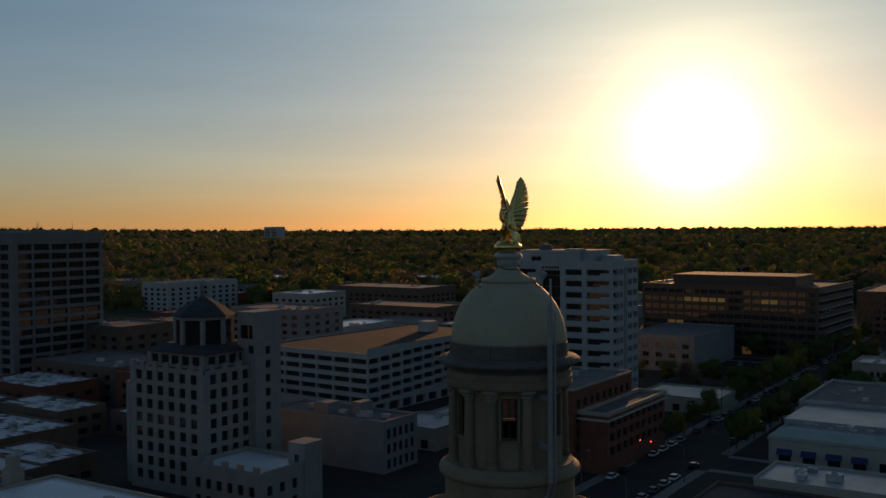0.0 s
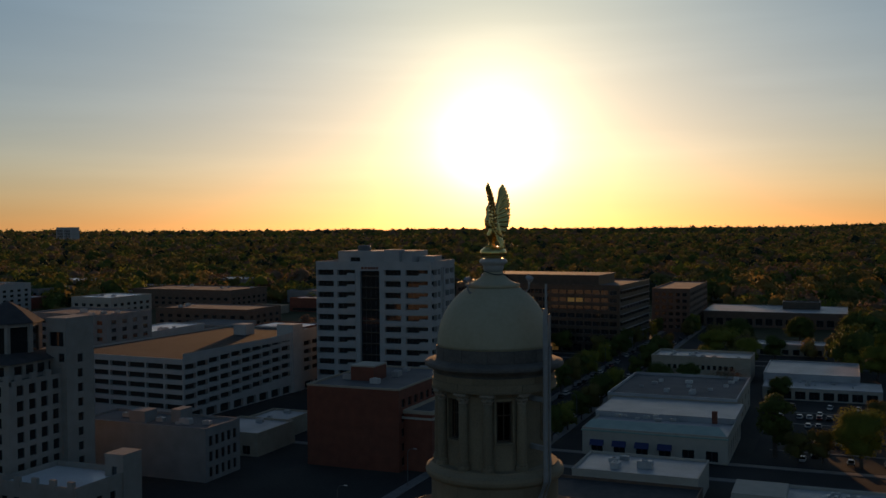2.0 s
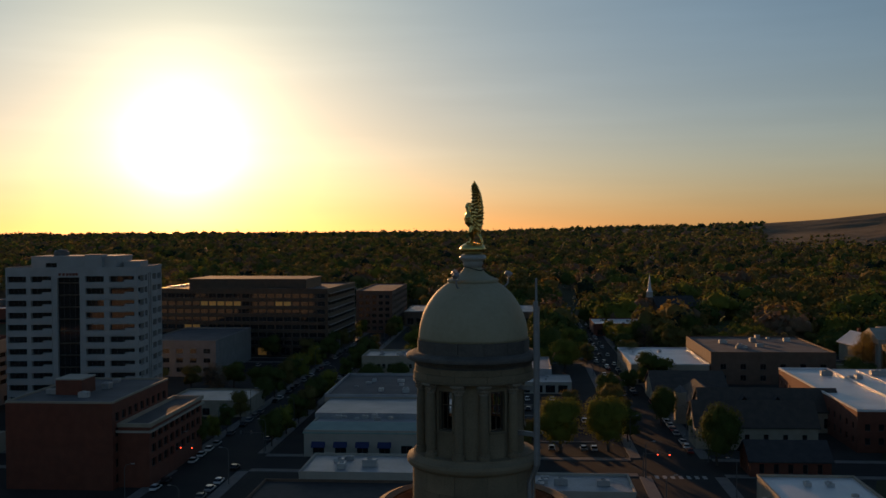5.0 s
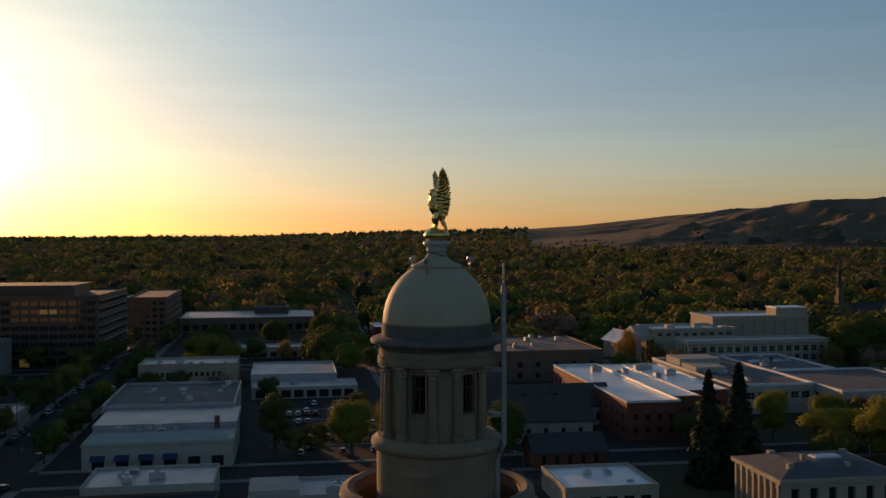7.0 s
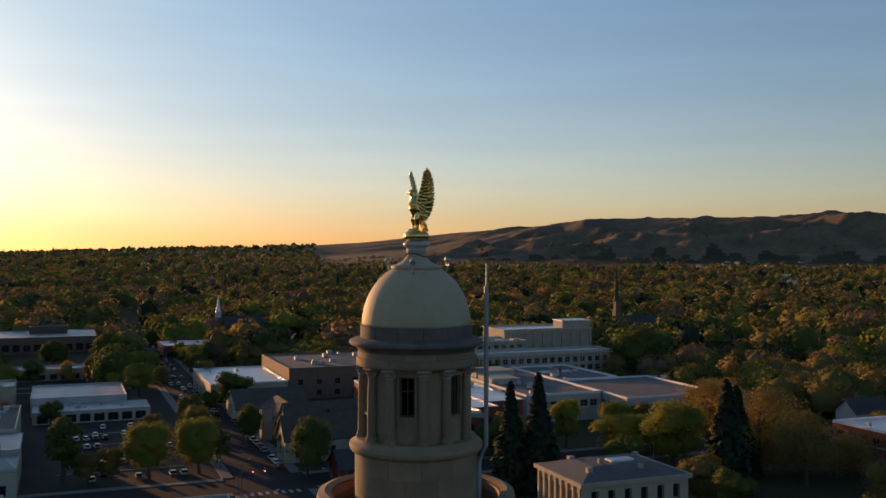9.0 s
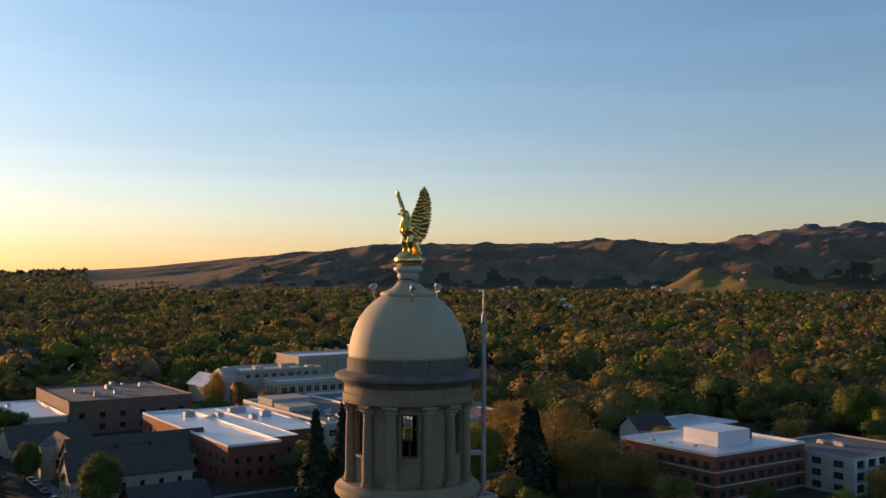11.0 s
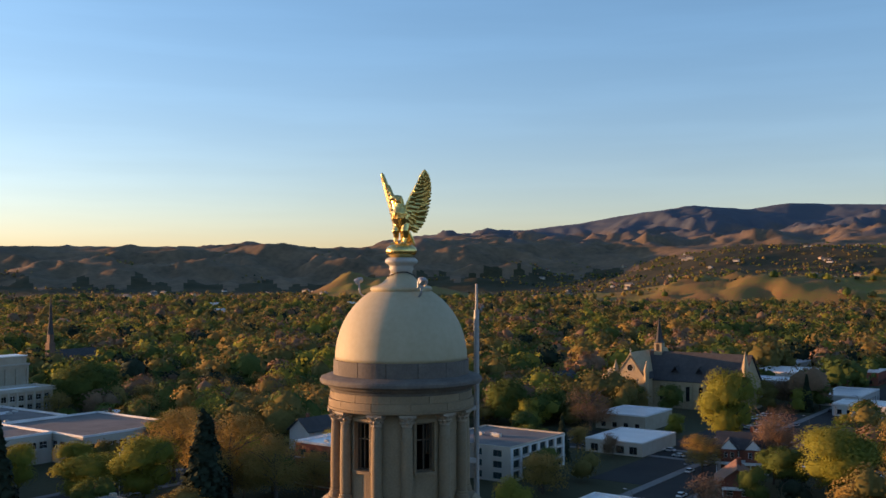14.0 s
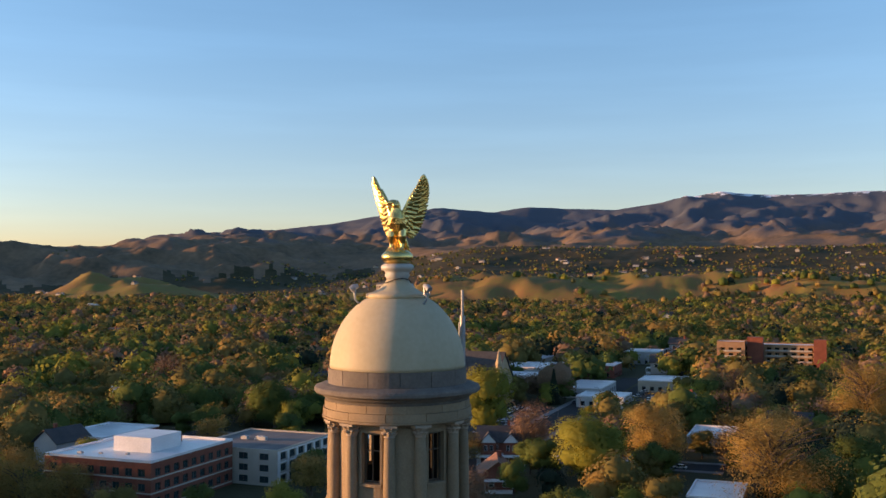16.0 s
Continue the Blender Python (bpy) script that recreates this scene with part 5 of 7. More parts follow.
block("school_building", "long low school wing with a broad grey roof", 177, 271, 217, 320, 9.6, M["cream"], M["roof_grey"], M["roof_white"], {"S": rows_of(40, 9, 3.2, 4.6, 1, 3, 2.6), "W": rows_of(49, 11, 2.8, 4.6, 1, 3, 2.6)}, pane=PANE_W, rise=0.7)


def high_school():
    t = thing("high_school", pose(169, 378, 0), "pale classical school with a pillared front and flat roofs", "school")
    walls(t, 66, 14, 14.0, M["tan"], {"S": rows_of(66, 16, 2.4, 1.6, 3, 4.0, 2.4), "W": rows_of(14, 3, 2.2, 1.6, 3, 4.0, 2.4)}, 0.35, PANE_W)
    flat_roof(t, 66, 14, 14.0, M["roof_white"], M["cream"], 1.0, 0.5)
    walls(t, 40, 22, 17.0, M["tan"], {"S": rows_of(40, 9, 2.4, 14.2, 1, 4.0, 1.6), "W": rows_of(22, 4, 2.2, 1.6, 4, 4.0, 2.4)}, 0.35, PANE_W, 0, "main_wall", -6, 26)
    flat_roof(t, 40, 22, 17.0, M["roof_white"], M["cream"], 1.0, 0.5, -6, 26)
    walls(t, 50, 26, 21.0, M["tan"], {"S": rows_of(50, 9, 4.3, 12.0, 1, 4.0, 7.4, 0.4)}, 0.5, None, 0, "gym_wall", 30, 42)
    flat_roof(t, 50, 26, 21.0, M["roof_white"], M["cream"], 0.8, 0.4, 30, 42)
    walls(t, 16, 10, 25.0, M["tan"], {}, 0.3, None, 0, "gym_tower", 64, 44)
    part("gym_tower_roof", boxes((63.6, 43.6, 25.0, 80.4, 54.4, 25.5)), M["roof_white"], t)
    for k in range(17):
        part("pilaster", boxes((0.6 + 4.0 * k, -0.3, 0.6, 1.4 + 4.0 * k, 0.0, 13.4)), M["cream"], t)
    part("cornice", boxes((-0.9, -0.9, 13.4, 66.9, 0.0, 14.0), (-0.9, 0.0, 13.4, 0.0, 14.0, 14.0)), M["cream"], t)
    for k in range(6):
        part("portico_column", lathe([(0.9, 0.5), (0.85, 1.0), (0.75, 12.2), (1.0, 12.6)], 12, True, None, -11.5, 29 + 3.2 * k), M["cream"], t)
    bm = boxes((-13, 26.6, 12.6, -5.9, 47.4, 14.4))
    v = [bm.verts.new(c) for c in ((-13.4, 26, 14.4), (-13.4, 48, 14.4), (-13.4, 37, 18.6), (-5.9, 26, 14.4), (-5.9, 48, 14.4), (-5.9, 37, 18.6))]
    for f in ((0, 1, 2), (3, 5, 4), (0, 2, 5, 3), (1, 4, 5, 2), (0, 3, 4, 1)):
        bm.faces.new([v[i] for i in f])
    part("portico_gable", bm, M["cream"], t)
    part("portico_steps", boxes((-15, 26, 0, -5.9, 48, 0.5)), M["walk"], t)
    for x, y, h in ((4, 32, 2.2), (20, 38, 2.0), (30, 30, 1.4)):
        part("roof_vent", boxes((x - 2, y - 2, 17.0, x + 2, y + 2, 17.0 + h)), M["cream"], t)


high_school()


def court():
    t = thing("court_building", pose(95, 158, 0), "pale stone court building with tall windows and a grey hipped roof", "building")
    W, D, H0 = 27.0, 21.0, 11.4
    walls(t, W, D, H0, M["tan"], {"S": rows_of(W, 6, 1.8, 2.5, 2, 4.6, 3.2), "W": rows_of(D, 7, 1.5, 1.6, 1, 4.6, 8.2)}, 0.9, PANE1)
    part("cornice", boxes((-0.7, -0.7, H0, W + 0.7, D + 0.7, H0 + 0.9)), M["tan"], t)
    bm = bmesh.new()
    v0 = [bm.verts.new(c) for c in ((-0.2, -0.2, H0 + 0.9), (W + 0.2, -0.2, H0 + 0.9), (W + 0.2, D + 0.2, H0 + 0.9), (-0.2, D + 0.2, H0 + 0.9))]
    v1 = [bm.verts.new(c) for c in ((6, 6, H0 + 2.9), (W - 6, 6, H0 + 2.9), (W - 6, D - 6, H0 + 2.9), (6, D - 6, H0 + 2.9))]
    for k in range(4):
        bm.faces.new((v0[k], v0[(k + 1) % 4], v1[(k + 1) % 4], v1[k]))
    bm.faces.new(v1)
    bm.faces.new(v0[::-1])
    part("roof", bm, M["roof_grey"], t, "grey low hipped roof")
    for x, y, s, h in ((4, 4, 0.6, 3.2), (9, 8, 0.4, 4.0), (6, 16, 0.7, 3.2), (17, 4, 0.5, 3.0), (22, 14, 0.6, 3.4)):
        part("chimney", boxes((x - s, y - s, H0 + 1.4, x + s, y + s, H0 + h)), M["tan"], t)
    part("skylight", boxes((12, 8, H0 + 2.9, 18, 11, H0 + 3.3)), M["frame_white"], t, "white ribbed skylight")
    for k in range(8):
        part("pilaster", boxes((-0.35, 0.6 + 2.71 * k, 0.6, 0.0, 1.4 + 2.71 * k, H0)), M["tan"], t)


court()
t = block("bank_building", "small building with a pale blue-white roof", 57, 184, 79, 205, 5.0, M["tan"], M["roof_white"], M["tan"], {"S": rows_of(22, 5, 2.5, 0.6, 1, 3, 2.6)}, pane=PANE)
units(63, 181, 78, 202, 5.0, 4, 89, 0.8)

# red brick office, cream office beside it
t = block("brick_office", "three storey red brick office with pale bands and green glass", 197, 158, 236, 194, 13.0, M["brick"], M["roof_white"], M["roof_white"],
          {"S": rows_of(39, 9, 2.4, 1.4, 3, 3.9, 2.1), "W": rows_of(36, 8, 2.4, 1.4, 3, 3.9, 2.1)}, pane=PANE_G, rise=0.7)
for k in range(3):
    part("band", boxes((-0.12, -0.12, 0.75 + 3.9 * k, 39.12, 0.0, 1.15 + 3.9 * k), (-0.12, 0.0, 0.75 + 3.9 * k, 0.0, 36.1, 1.15 + 3.9 * k)), M["cream"], t, "pale stone band")
part("penthouse", boxes((13, 10, 13.0, 27, 23, 17.2)), M["roof_white"], t, "white rooftop plant room")
part("stair_house", boxes((27.5, 14, 13.0, 33, 19, 15.6)), M["brick"], t)
units(200, 160, 209, 192, 13.0, 3, 97, 0.6)
t = block("cream_office", "three storey cream office with large windows and a flat roof", 237, 143, 271.5, 174, 10.4, M["cream"], M["roof_grey"], M["cream"],
          {"S": rows_of(34.5, 6, 3.2, 0.8, 3, 3.4, 2.2), "W": rows_of(31, 4, 3.2, 0.8, 3, 3.4, 2.0)}, pane=PANE_G, rise=0.5)
for k in range(7):
    part("pier", boxes((0.3 + 5.42 * k, -0.25, 0.3, 1.4 + 5.42 * k, 0.0, 10.3)), M["frame_white"], t, "white painted pier")
for z in (3.3, 6.7, 10.0):
    part("band", boxes((0.0, -0.22, z, 34.5, 0.0, z + 0.35)), M["frame_white"], t, "white painted band")
units(250, 154, 264, 168, 10.4, 3, 101, 0.9)
block("shop_building", "red fronted shop with a white roof among trees", 254, 222, 285, 245, 7, M["brick"], M["roof_white"], M["roof_white"], {"W": rows_of(23, 4, 2, 1, 1, 3, 2)}, pane=PANE)
block("drive_in_bank", "low building with a wide white canopy roof", 300, 128, 330, 150, 4.6, M["cream"], M["roof_white"], M["roof_white"], {"W": rows_of(22, 4, 3, 0.6, 1, 3, 2.6)}, pane=PANE, rise=0.4)
block("shop_building", "small brown building with a white roof", 352, 150, 380, 172, 6, M["tan"], M["roof_white"], M["roof_white"], {"W": rows_of(22, 4, 2, 1, 1, 3, 2)}, pane=PANE)
block("office_building", "low building with a pale roof close by", 196, 60, 216, 104, 5.5, M["tan"], M["roof_white"], M["roof_white"], {"W": rows_of(44, 7, 2.2, 1, 1, 3.6, 1.9)}, pane=PANE)
units(198, 62, 214, 102, 5.5, 4, 103, 0.9)
block("brick_office", "small brick office with white trim", 240, 205, 268, 216, 8.0, M["brick"], M["roof_white"], M["roof_white"], {"S": rows_of(28, 6, 2, 1, 2, 3.5, 1.8)}, pane=PANE)
for x0, y0, x1, y1, h, mt, lab in ((586, 110, 612, 146, 7.5, "brick", "red brick shop with a pale roof band"), (480, 96, 520, 116, 5, "white", "long low white building with small windows"), (560, 150, 600, 175, 7, "white", "pale low building beside a parking lot"), (640, 170, 670, 185, 6, "cream", "small pale building among trees"), (520, 60, 548, 84, 6, "tan", "small tan building among trees"), (446, 78, 468, 101, 5, "pale", "long white building with small windows"), (290, 37, 304, 49, 4, "brick", "small red building among trees"), (243, 10, 265, 24, 5, "tan", "low building with a white roof and ducts"), (342, 20, 370, 36, 5, "tan", "low building with a pale roof among trees"), (503, 138, 524, 160, 8, "pale", "pale blue-white building beside trees"), (688, 98, 716, 126, 9, "pale", "pale building with a grey roof among trees")):
    block("shop_building", lab, x0, y0, x1, y1, h, M[mt], M["roof_white"], M["roof_white"], {"W": rows_of(y1 - y0, 5, 2, 0.8, 1, 3, 2.2), "S": rows_of(x1 - x0, 7, 2, 0.8, 1, 3, 2.2)}, pane=PANE1)


def gable(bm, x0, y0, x1, y1, z0, z1, axis="x", over=0.6, thick=0.35):
    """A pitched roof with its ridge along an axis."""
    if axis == "x":
        m = (y0 + y1) / 2
        rows = [[(x, y0 - over, z0), (x, m, z1), (x, y1 + over, z0)] for x in (x0 - over, x1 + over)]
    else:
        m = (x0 + x1) / 2
        rows = [[(x0 - over, y, z0), (m, y, z1), (x1 + over, y, z0)] for y in (y0 - over, y1 + over)]
    up = [[bm.verts.new(p) for p in r] for r in rows]
    dn = [[bm.verts.new((p[0], p[1], p[2] - thick)) for p in r] for r in rows]
    for i in (0, 1):
        bm.faces.new((up[0][i], up[1][i], up[1][i + 1], up[0][i + 1]))
        bm.faces.new((dn[0][i], dn[0][i + 1], dn[1][i + 1], dn[1][i]))
        for r in (0, 1):
            bm.faces.new((up[r][i], up[r][i + 1], dn[r][i + 1], dn[r][i]))
    for i in (0, 2):
        bm.faces.new((up[0][i], dn[0][i], dn[1][i], up[1][i]))
    return bm


def gable_wall(bm, x0, y0, x1, y1, z0, z1, axis="x"):
    """The two triangular gable ends, as a prism inside the roof."""
    if axis == "x":
        m = (y0 + y1) / 2
        ends = [[(x, y0, z0), (x, y1, z0), (x, m, z1)] for x in (x0, x1)]
    else:
        m = (x0 + x1) / 2
        ends = [[(x0, y, z0), (x1, y, z0), (m, y, z1)] for y in (y0, y1)]
    a, c = ([bm.verts.new(p) for p in e] for e in ends)
    bm.faces.new(a)
    bm.faces.new(c[::-1])
    for k in range(3):
        bm.faces.new((a[k], c[k], c[(k + 1) % 3], a[(k + 1) % 3]))
    return bm


def cathedral():
    t = thing("cathedral", pose(425, 140, 0), "golden stone cathedral with steep slate roofs, pointed windows and spire", "church")
    st = M["church_stone"]
    walls(t, 26, 50, 13, st, {"W": [(3 + 6.5 * k, 3.5, 5.2 + 6.5 * k, 10.5) for k in range(6)]}, 0.5, PANE1, 0, "nave_wall", 4, -4)
    part("nave_roof", gable(bmesh.new(), 4, -4, 30, 46, 13, 26, "y"), M["roof_dark"], t, "dark slate roof")
    part("nave_gable", gable_wall(bmesh.new(), 4.1, -3.9, 29.9, 45.9, 13, 25.6, "y"), st, t)
    walls(t, 44, 15, 14, st, {"W": [(4.5, 4.0, 10.5, 13.4)]}, 0.6, (M["glass"], M["frame_white"], 2, 3), 0, "transept_wall", -5, 40)
    part("transept_roof", gable(bmesh.new(), -5, 40, 39, 55, 14, 25, "x"), M["roof_dark"], t)
    part("transept_gable", gable_wall(bmesh.new(), -5.3, 39.7, 38.9, 55.3, 14, 26.4, "x"), st, t)
    part("rose_window", lathe([(1.5, 0), (1.5, 0.3)], 16), M["glass"], t, "dark round window").matrix_basis = pose(-5.5, 47.5, 19.0, 0, 90, 0)
    part("rose_ring", lathe([(1.5, 0), (1.9, 0), (1.9, 0.36), (1.5, 0.36)], 20, False), M["tan"], t).matrix_basis = pose(-5.5, 47.5, 19.0, 0, 90, 0)
    part("window_arch", lathe([(3.0, 0), (3.5, 0), (3.5, 0.3), (3.0, 0.3)], 24, False), M["tan"], t, "pale stone arch").matrix_basis = pose(-5.24, 47.5, 13.4, 0, 90, 0)
    for y in (39.3, 55.3):
        part("turret", lathe([(1.3, 0), (1.3, 17), (1.55, 17.2), (1.55, 18), (0.1, 22.5)], 8, True, None, -4.8, y), st, t)
    for k in range(6):
        part("buttress", boxes((3.2, 0.6 + 6.5 * k, 0, 4.05, 1.6 + 6.5 * k, 11.5)), st, t)
    for k in range(3):
        part("dormer", gable(bmesh.new(), 6.0, 4 + 12 * k, 12, 7 + 12 * k, 17, 20, "x", 0.2, 0.2), M["roof_dark"], t)
    part("cross", boxes((-5.2, 47.4, 26.2, -5.0, 47.6, 28.4), (-5.2, 46.9, 27.4, -5.0, 48.1, 27.6)), M["lead"], t)
    part("spire_base", boxes((15, 40, 24, 19, 44, 30)), st, t)
    part("spire_louvre", boxes((14.9, 41.2, 26, 15.1, 42.8, 29.4)), M["dark"], t)
    part("spire", lathe([(2.6, 30), (1.9, 31.4), (0.12, 43)], 8, True, None, 17, 42), M["roof_dark"], t, "slender dark spire")
    part("small_spire", lathe([(1.6, 12), (1.6, 20), (1.8, 20.2), (0.1, 28)], 8, True, None, 8, -4), st, t)
    part("apse", lathe([(7, 0), (7, 11), (7.3, 11.2), (0.2, 18)], 12, True, None, -1, 60), st, t)


cathedral()


def church(x, y, label, steep, turn=0):
    t = thing("church", pose(x, y, 0, 0, 0, turn), label, "church")
    walls(t, 30, 16, 9, M["brown"], {"S": rows_of(30, 5, 1.8, 2, 1, 4, 5)}, 0.4, PANE1)
    part("roof", gable(bmesh.new(), 0, 0, 30, 16, 9, 16, "x"), M["roof_dark"], t)
    part("gable_wall", gable_wall(bmesh.new(), 0.1, 0.1, 29.9, 15.9, 9, 15.6, "x"), M["brown"], t)
    tall = steep > 40
    a, c = (0.40, 0.5) if tall else (0.5, 0.62)
    part("tower", boxes((-4.2, 5.8, 0, 0.2, 10.2, steep * a)), M["brown"], t)
    part("belfry", boxes((-3.6, 6.4, steep * a, -0.4, 9.6, steep * c)), M["white"] if steep < 40 else M["brown"], t)
    part("steeple", lathe([(2.2, steep * c), (1.5 if tall else 1.3, steep * (c + 0.07)), (0.1, steep)], 8, True, None, -2, 8), M["roof_white"] if steep < 40 else M["roof_dark"], t)


church(96, 640, "brick church with a white pointed steeple", 31, 20)
church(352, 552, "dark stone church with a tall slender steeple", 52, 0)


def stone_church():
    """Old church group by the street with gabled lit walls."""
    t = thing("stone_church", pose(0, 0, 0), "tan stone church with steep gables and brown roofs", "church")
    for x0, y0, x1, y1, h, r, ax in ((52, 255, 86, 267, 6.5, 13.2, "x"), (58, 279, 100, 293, 6.5, 12.8, "x"), (50, 326, 76, 350, 5.0, 10.5, "x"), (57, 300, 70, 322, 5.0, 10.0, "y")):
        walls(t, x1 - x0, y1 - y0, h, M["tan"], {"W": rows_of(y1 - y0, 3, 1.4, 1.4, 1, 3, 3.0), "S": rows_of(x1 - x0, 6, 1.4, 1.4, 1, 3, 3.0)}, 0.35, PANE1, 0, "wall", x0, y0)
        part("roof", gable(bmesh.new(), x0, y0, x1, y1, h, r, ax), M["roof_brown"], t, "dark brown pitched roof")
        part("gable_wall", gable_wall(bmesh.new(), x0 + 0.05, y0 + 0.1, x1 - 0.05, y1 - 0.1, h, r - 0.4, ax), M["tan"], t)
    part("tower", boxes((52, 291, 0, 55.5, 294.5, 10.2)), M["tan"], t)
    part("tower_roof", lathe([(2.6, 10.2), (0.1, 12.4)], 4, True, None, 53.75, 292.75), M["roof_grey"], t)
    for x in (70, 80):
        part("dormer", gable(bmesh.new(), x, 280, x + 2.4, 284, 9.2, 11.0, "y", 0.3, 0.2), M["roof_dark"], t)


stone_church()
t = thing("chapel", pose(60, 224, 0), "small brick hall with a lit gable wall", "building")
walls(t, 20, 12, 4.2, M["brick"], {"S": rows_of(20, 5, 1.2, 1.0, 1, 3, 2.4), "W": rows_of(12, 4, 1.0, 0.5, 1, 3, 3.2)}, 0.3, PANE1)
part("roof", gable(bmesh.new(), 0, 0, 20, 12, 4.2, 8.4, "x"), M["roof_dark"], t)
part("gable_wall", gable_wall(bmesh.new(), 0.05, 0.1, 19.95, 11.9, 4.2, 8.0, "x"), M["brick"], t)

# farther blocks of the centre
FAR = [(-600, 480, -570, 512, 22, "white", "roof_grey", "white and dark apartment block"), (-598, 518, -566, 548, 22, "white", "roof_grey", "white and dark apartment block"),
       (-463, 480, -430, 520, 18, "cream", "roof_white", "cream office with small windows"), (-336, 371, -312, 417, 11, "white", "roof_white", "low white building with pale roof"),
       (-385, 468, -318, 505, 14, "brown", "roof_grey", "brown office with a flat roof"), (-505, 590, -414, 640, 16, "brown", "roof_grey", "dark brown warehouse block"),
       (-356, 244, -326, 272, 22, "brown", "roof_grey", "brown brick building with a large window"), (-300, 262, -276, 285, 14, "concrete", "roof_grey", "grey office behind a tower"),
       (-345, 325, -298, 356, 24, "concrete", "roof_grey", "concrete office with rooftop plant"), (-268, 196, -236, 222, 14, "brick", "roof_grey", "plain brick building with flat roof"),
       (-276, 155, -242, 172, 9, "brown", "roof_patch", "low brown building with a patchy white roof"), (-262, 126, -226, 150, 8, "brown", "roof_patch", "low brown building with a patchy white roof"),
       (-240, 172, -214, 190, 7, "brown", "roof_patch", "low building with a patchy white roof"), (-318, 176, -282, 200, 10, "brick", "roof_patch", "brick building with a patchy white roof"), (-316, 140, -284, 168, 8, "brown", "roof_patch", "low building with a patchy white roof"), (-330, 205, -280, 240, 13, "brown", "roof_grey", "brown brick block with a dark flat roof"), (-222, 118, -196, 134, 7, "brown", "roof_patch", "low building with a patchy white roof"),
       (-232, 96, -190, 116, 8, "brown", "roof_patch", "low building with a patchy white roof"), (-420, 330, -380, 360, 14, "brown", "roof_grey", "brown block with a dark roof"),
       (-470, 380, -430, 410, 12, "brick", "roof_grey", "brick block with a dark roof"), (-700, 700, -640, 740, 14, "concrete", "roof_white", "far low block with a pale roof"),
       (-560, 760, -500, 800, 14, "concrete", "roof_white", "far low block with a pale roof"), (-420, 760, -350, 800, 12, "tan", "roof_white", "far low block with a pale roof"),
       (-330, 640, -270, 680, 12, "tan", "roof_white", "far low block with a pale roof"), (-290, 540, -230, 570, 10, "concrete", "roof_white", "low block with a pale roof"),
       (-250, 700, -200, 730, 12, "concrete", "roof_white", "far low block with a pale roof"), (-240, 420, -205, 450, 10, "white", "roof_white", "low white building with a pale roof"),
       (-640, 590, -600, 630, 14, "concrete", "roof_grey", "far low block with a grey roof"), (-760, 560, -720, 600, 16, "concrete", "roof_grey", "far low block with a grey roof")]
for i, (x0, y0, x1, y1, h, mt, dk, lab) in enumerate(FAR):
    fl = max(1, int((h - 1) / 3.8))
    n = max(3, int((x1 - x0) / 6.5)), max(3, int((y1 - y0) / 6.5))
    block("office_building", lab, x0, y0, x1, y1, h, M[mt], M[dk], M[mt], {"S": rows_of(x1 - x0, n[0], 3.2, 1.4, fl, 3.7, 1.9), "E": rows_of(y1 - y0, n[1], 3.2, 1.4, fl, 3.7, 1.9)}, pane=PANE1)
    units(x0, y0, x1, y1, h, 7 if dk == "roof_patch" else 4, 200 + i, 0.8 if dk == "roof_patch" else 1.0)
rnd = random.Random(77)
taken = [row[:4] for row in FAR] + [(-180, 440, -85, 660), (-160, 380, -120, 445), (-250, 230, -185, 345), (-180, 295, -125, 335), (-92, -40, -60, 760)]
made = 0
while made < 48:
    r, bear = rnd.uniform(400, 1150), rnd.uniform(-50, -9)
    x, y, w, d, h = r * math.sin(radians(bear)), r * math.cos(radians(bear)), rnd.uniform(24, 52), rnd.uniform(18, 34), rnd.uniform(5, 11)
    if any(x < q[2] + 8 and x + w > q[0] - 8 and y < q[3] + 8 and y + d > q[1] - 8 for q in taken):
        continue
    taken.append((x, y, x + w, y + d))
    mt = rnd.choice(("brown", "brick", "tan", "concrete"))
    block("office_building", "low flat roofed building among city trees", x, y, x + w, y + d, h, M[mt], M[rnd.choice(("roof_white", "roof_patch", "roof_grey"))], M[mt], {"S": [(2, 1, w - 2, 3.2)]}, pane=(M["glass"], M["frame"], 5, 0))
    made += 1
block("bank_building", "wide low building with a broad pale roof", -160, 58, -118, 97, 14.0, M["tan"], M["roof_white"], M["tan"], {"E": rows_of(39, 8, 2, 1.5, 3, 4, 2.2)}, pane=PANE1)
units(-158, 60, -120, 95, 14.0, 6, 107, 0.9)
t = block("brick_building", "dark brick building with a square chimney", -182, 80, -161, 95, 13.0, M["brick"], M["roof_patch"], M["brown"], {"E": rows_of(15, 3, 1.6, 1.5, 3, 3.8, 2.0)}, pane=PANE1)
part("chimney", boxes((15.5, 9.5, 13.0, 18.5, 12.5, 16.4), (16.0, 10.0, 16.4, 18.0, 12.0, 19.0)), M["tan"], t)
t = block("tower_block", "lone pale tower block far off among trees", -1900, 1968, -1850, 1998, 66, M["white"], M["roof_grey"], M["white"], {"S": rows_of(50, 2, 20, 30, 8, 4, 2)}, pane=PANE1)


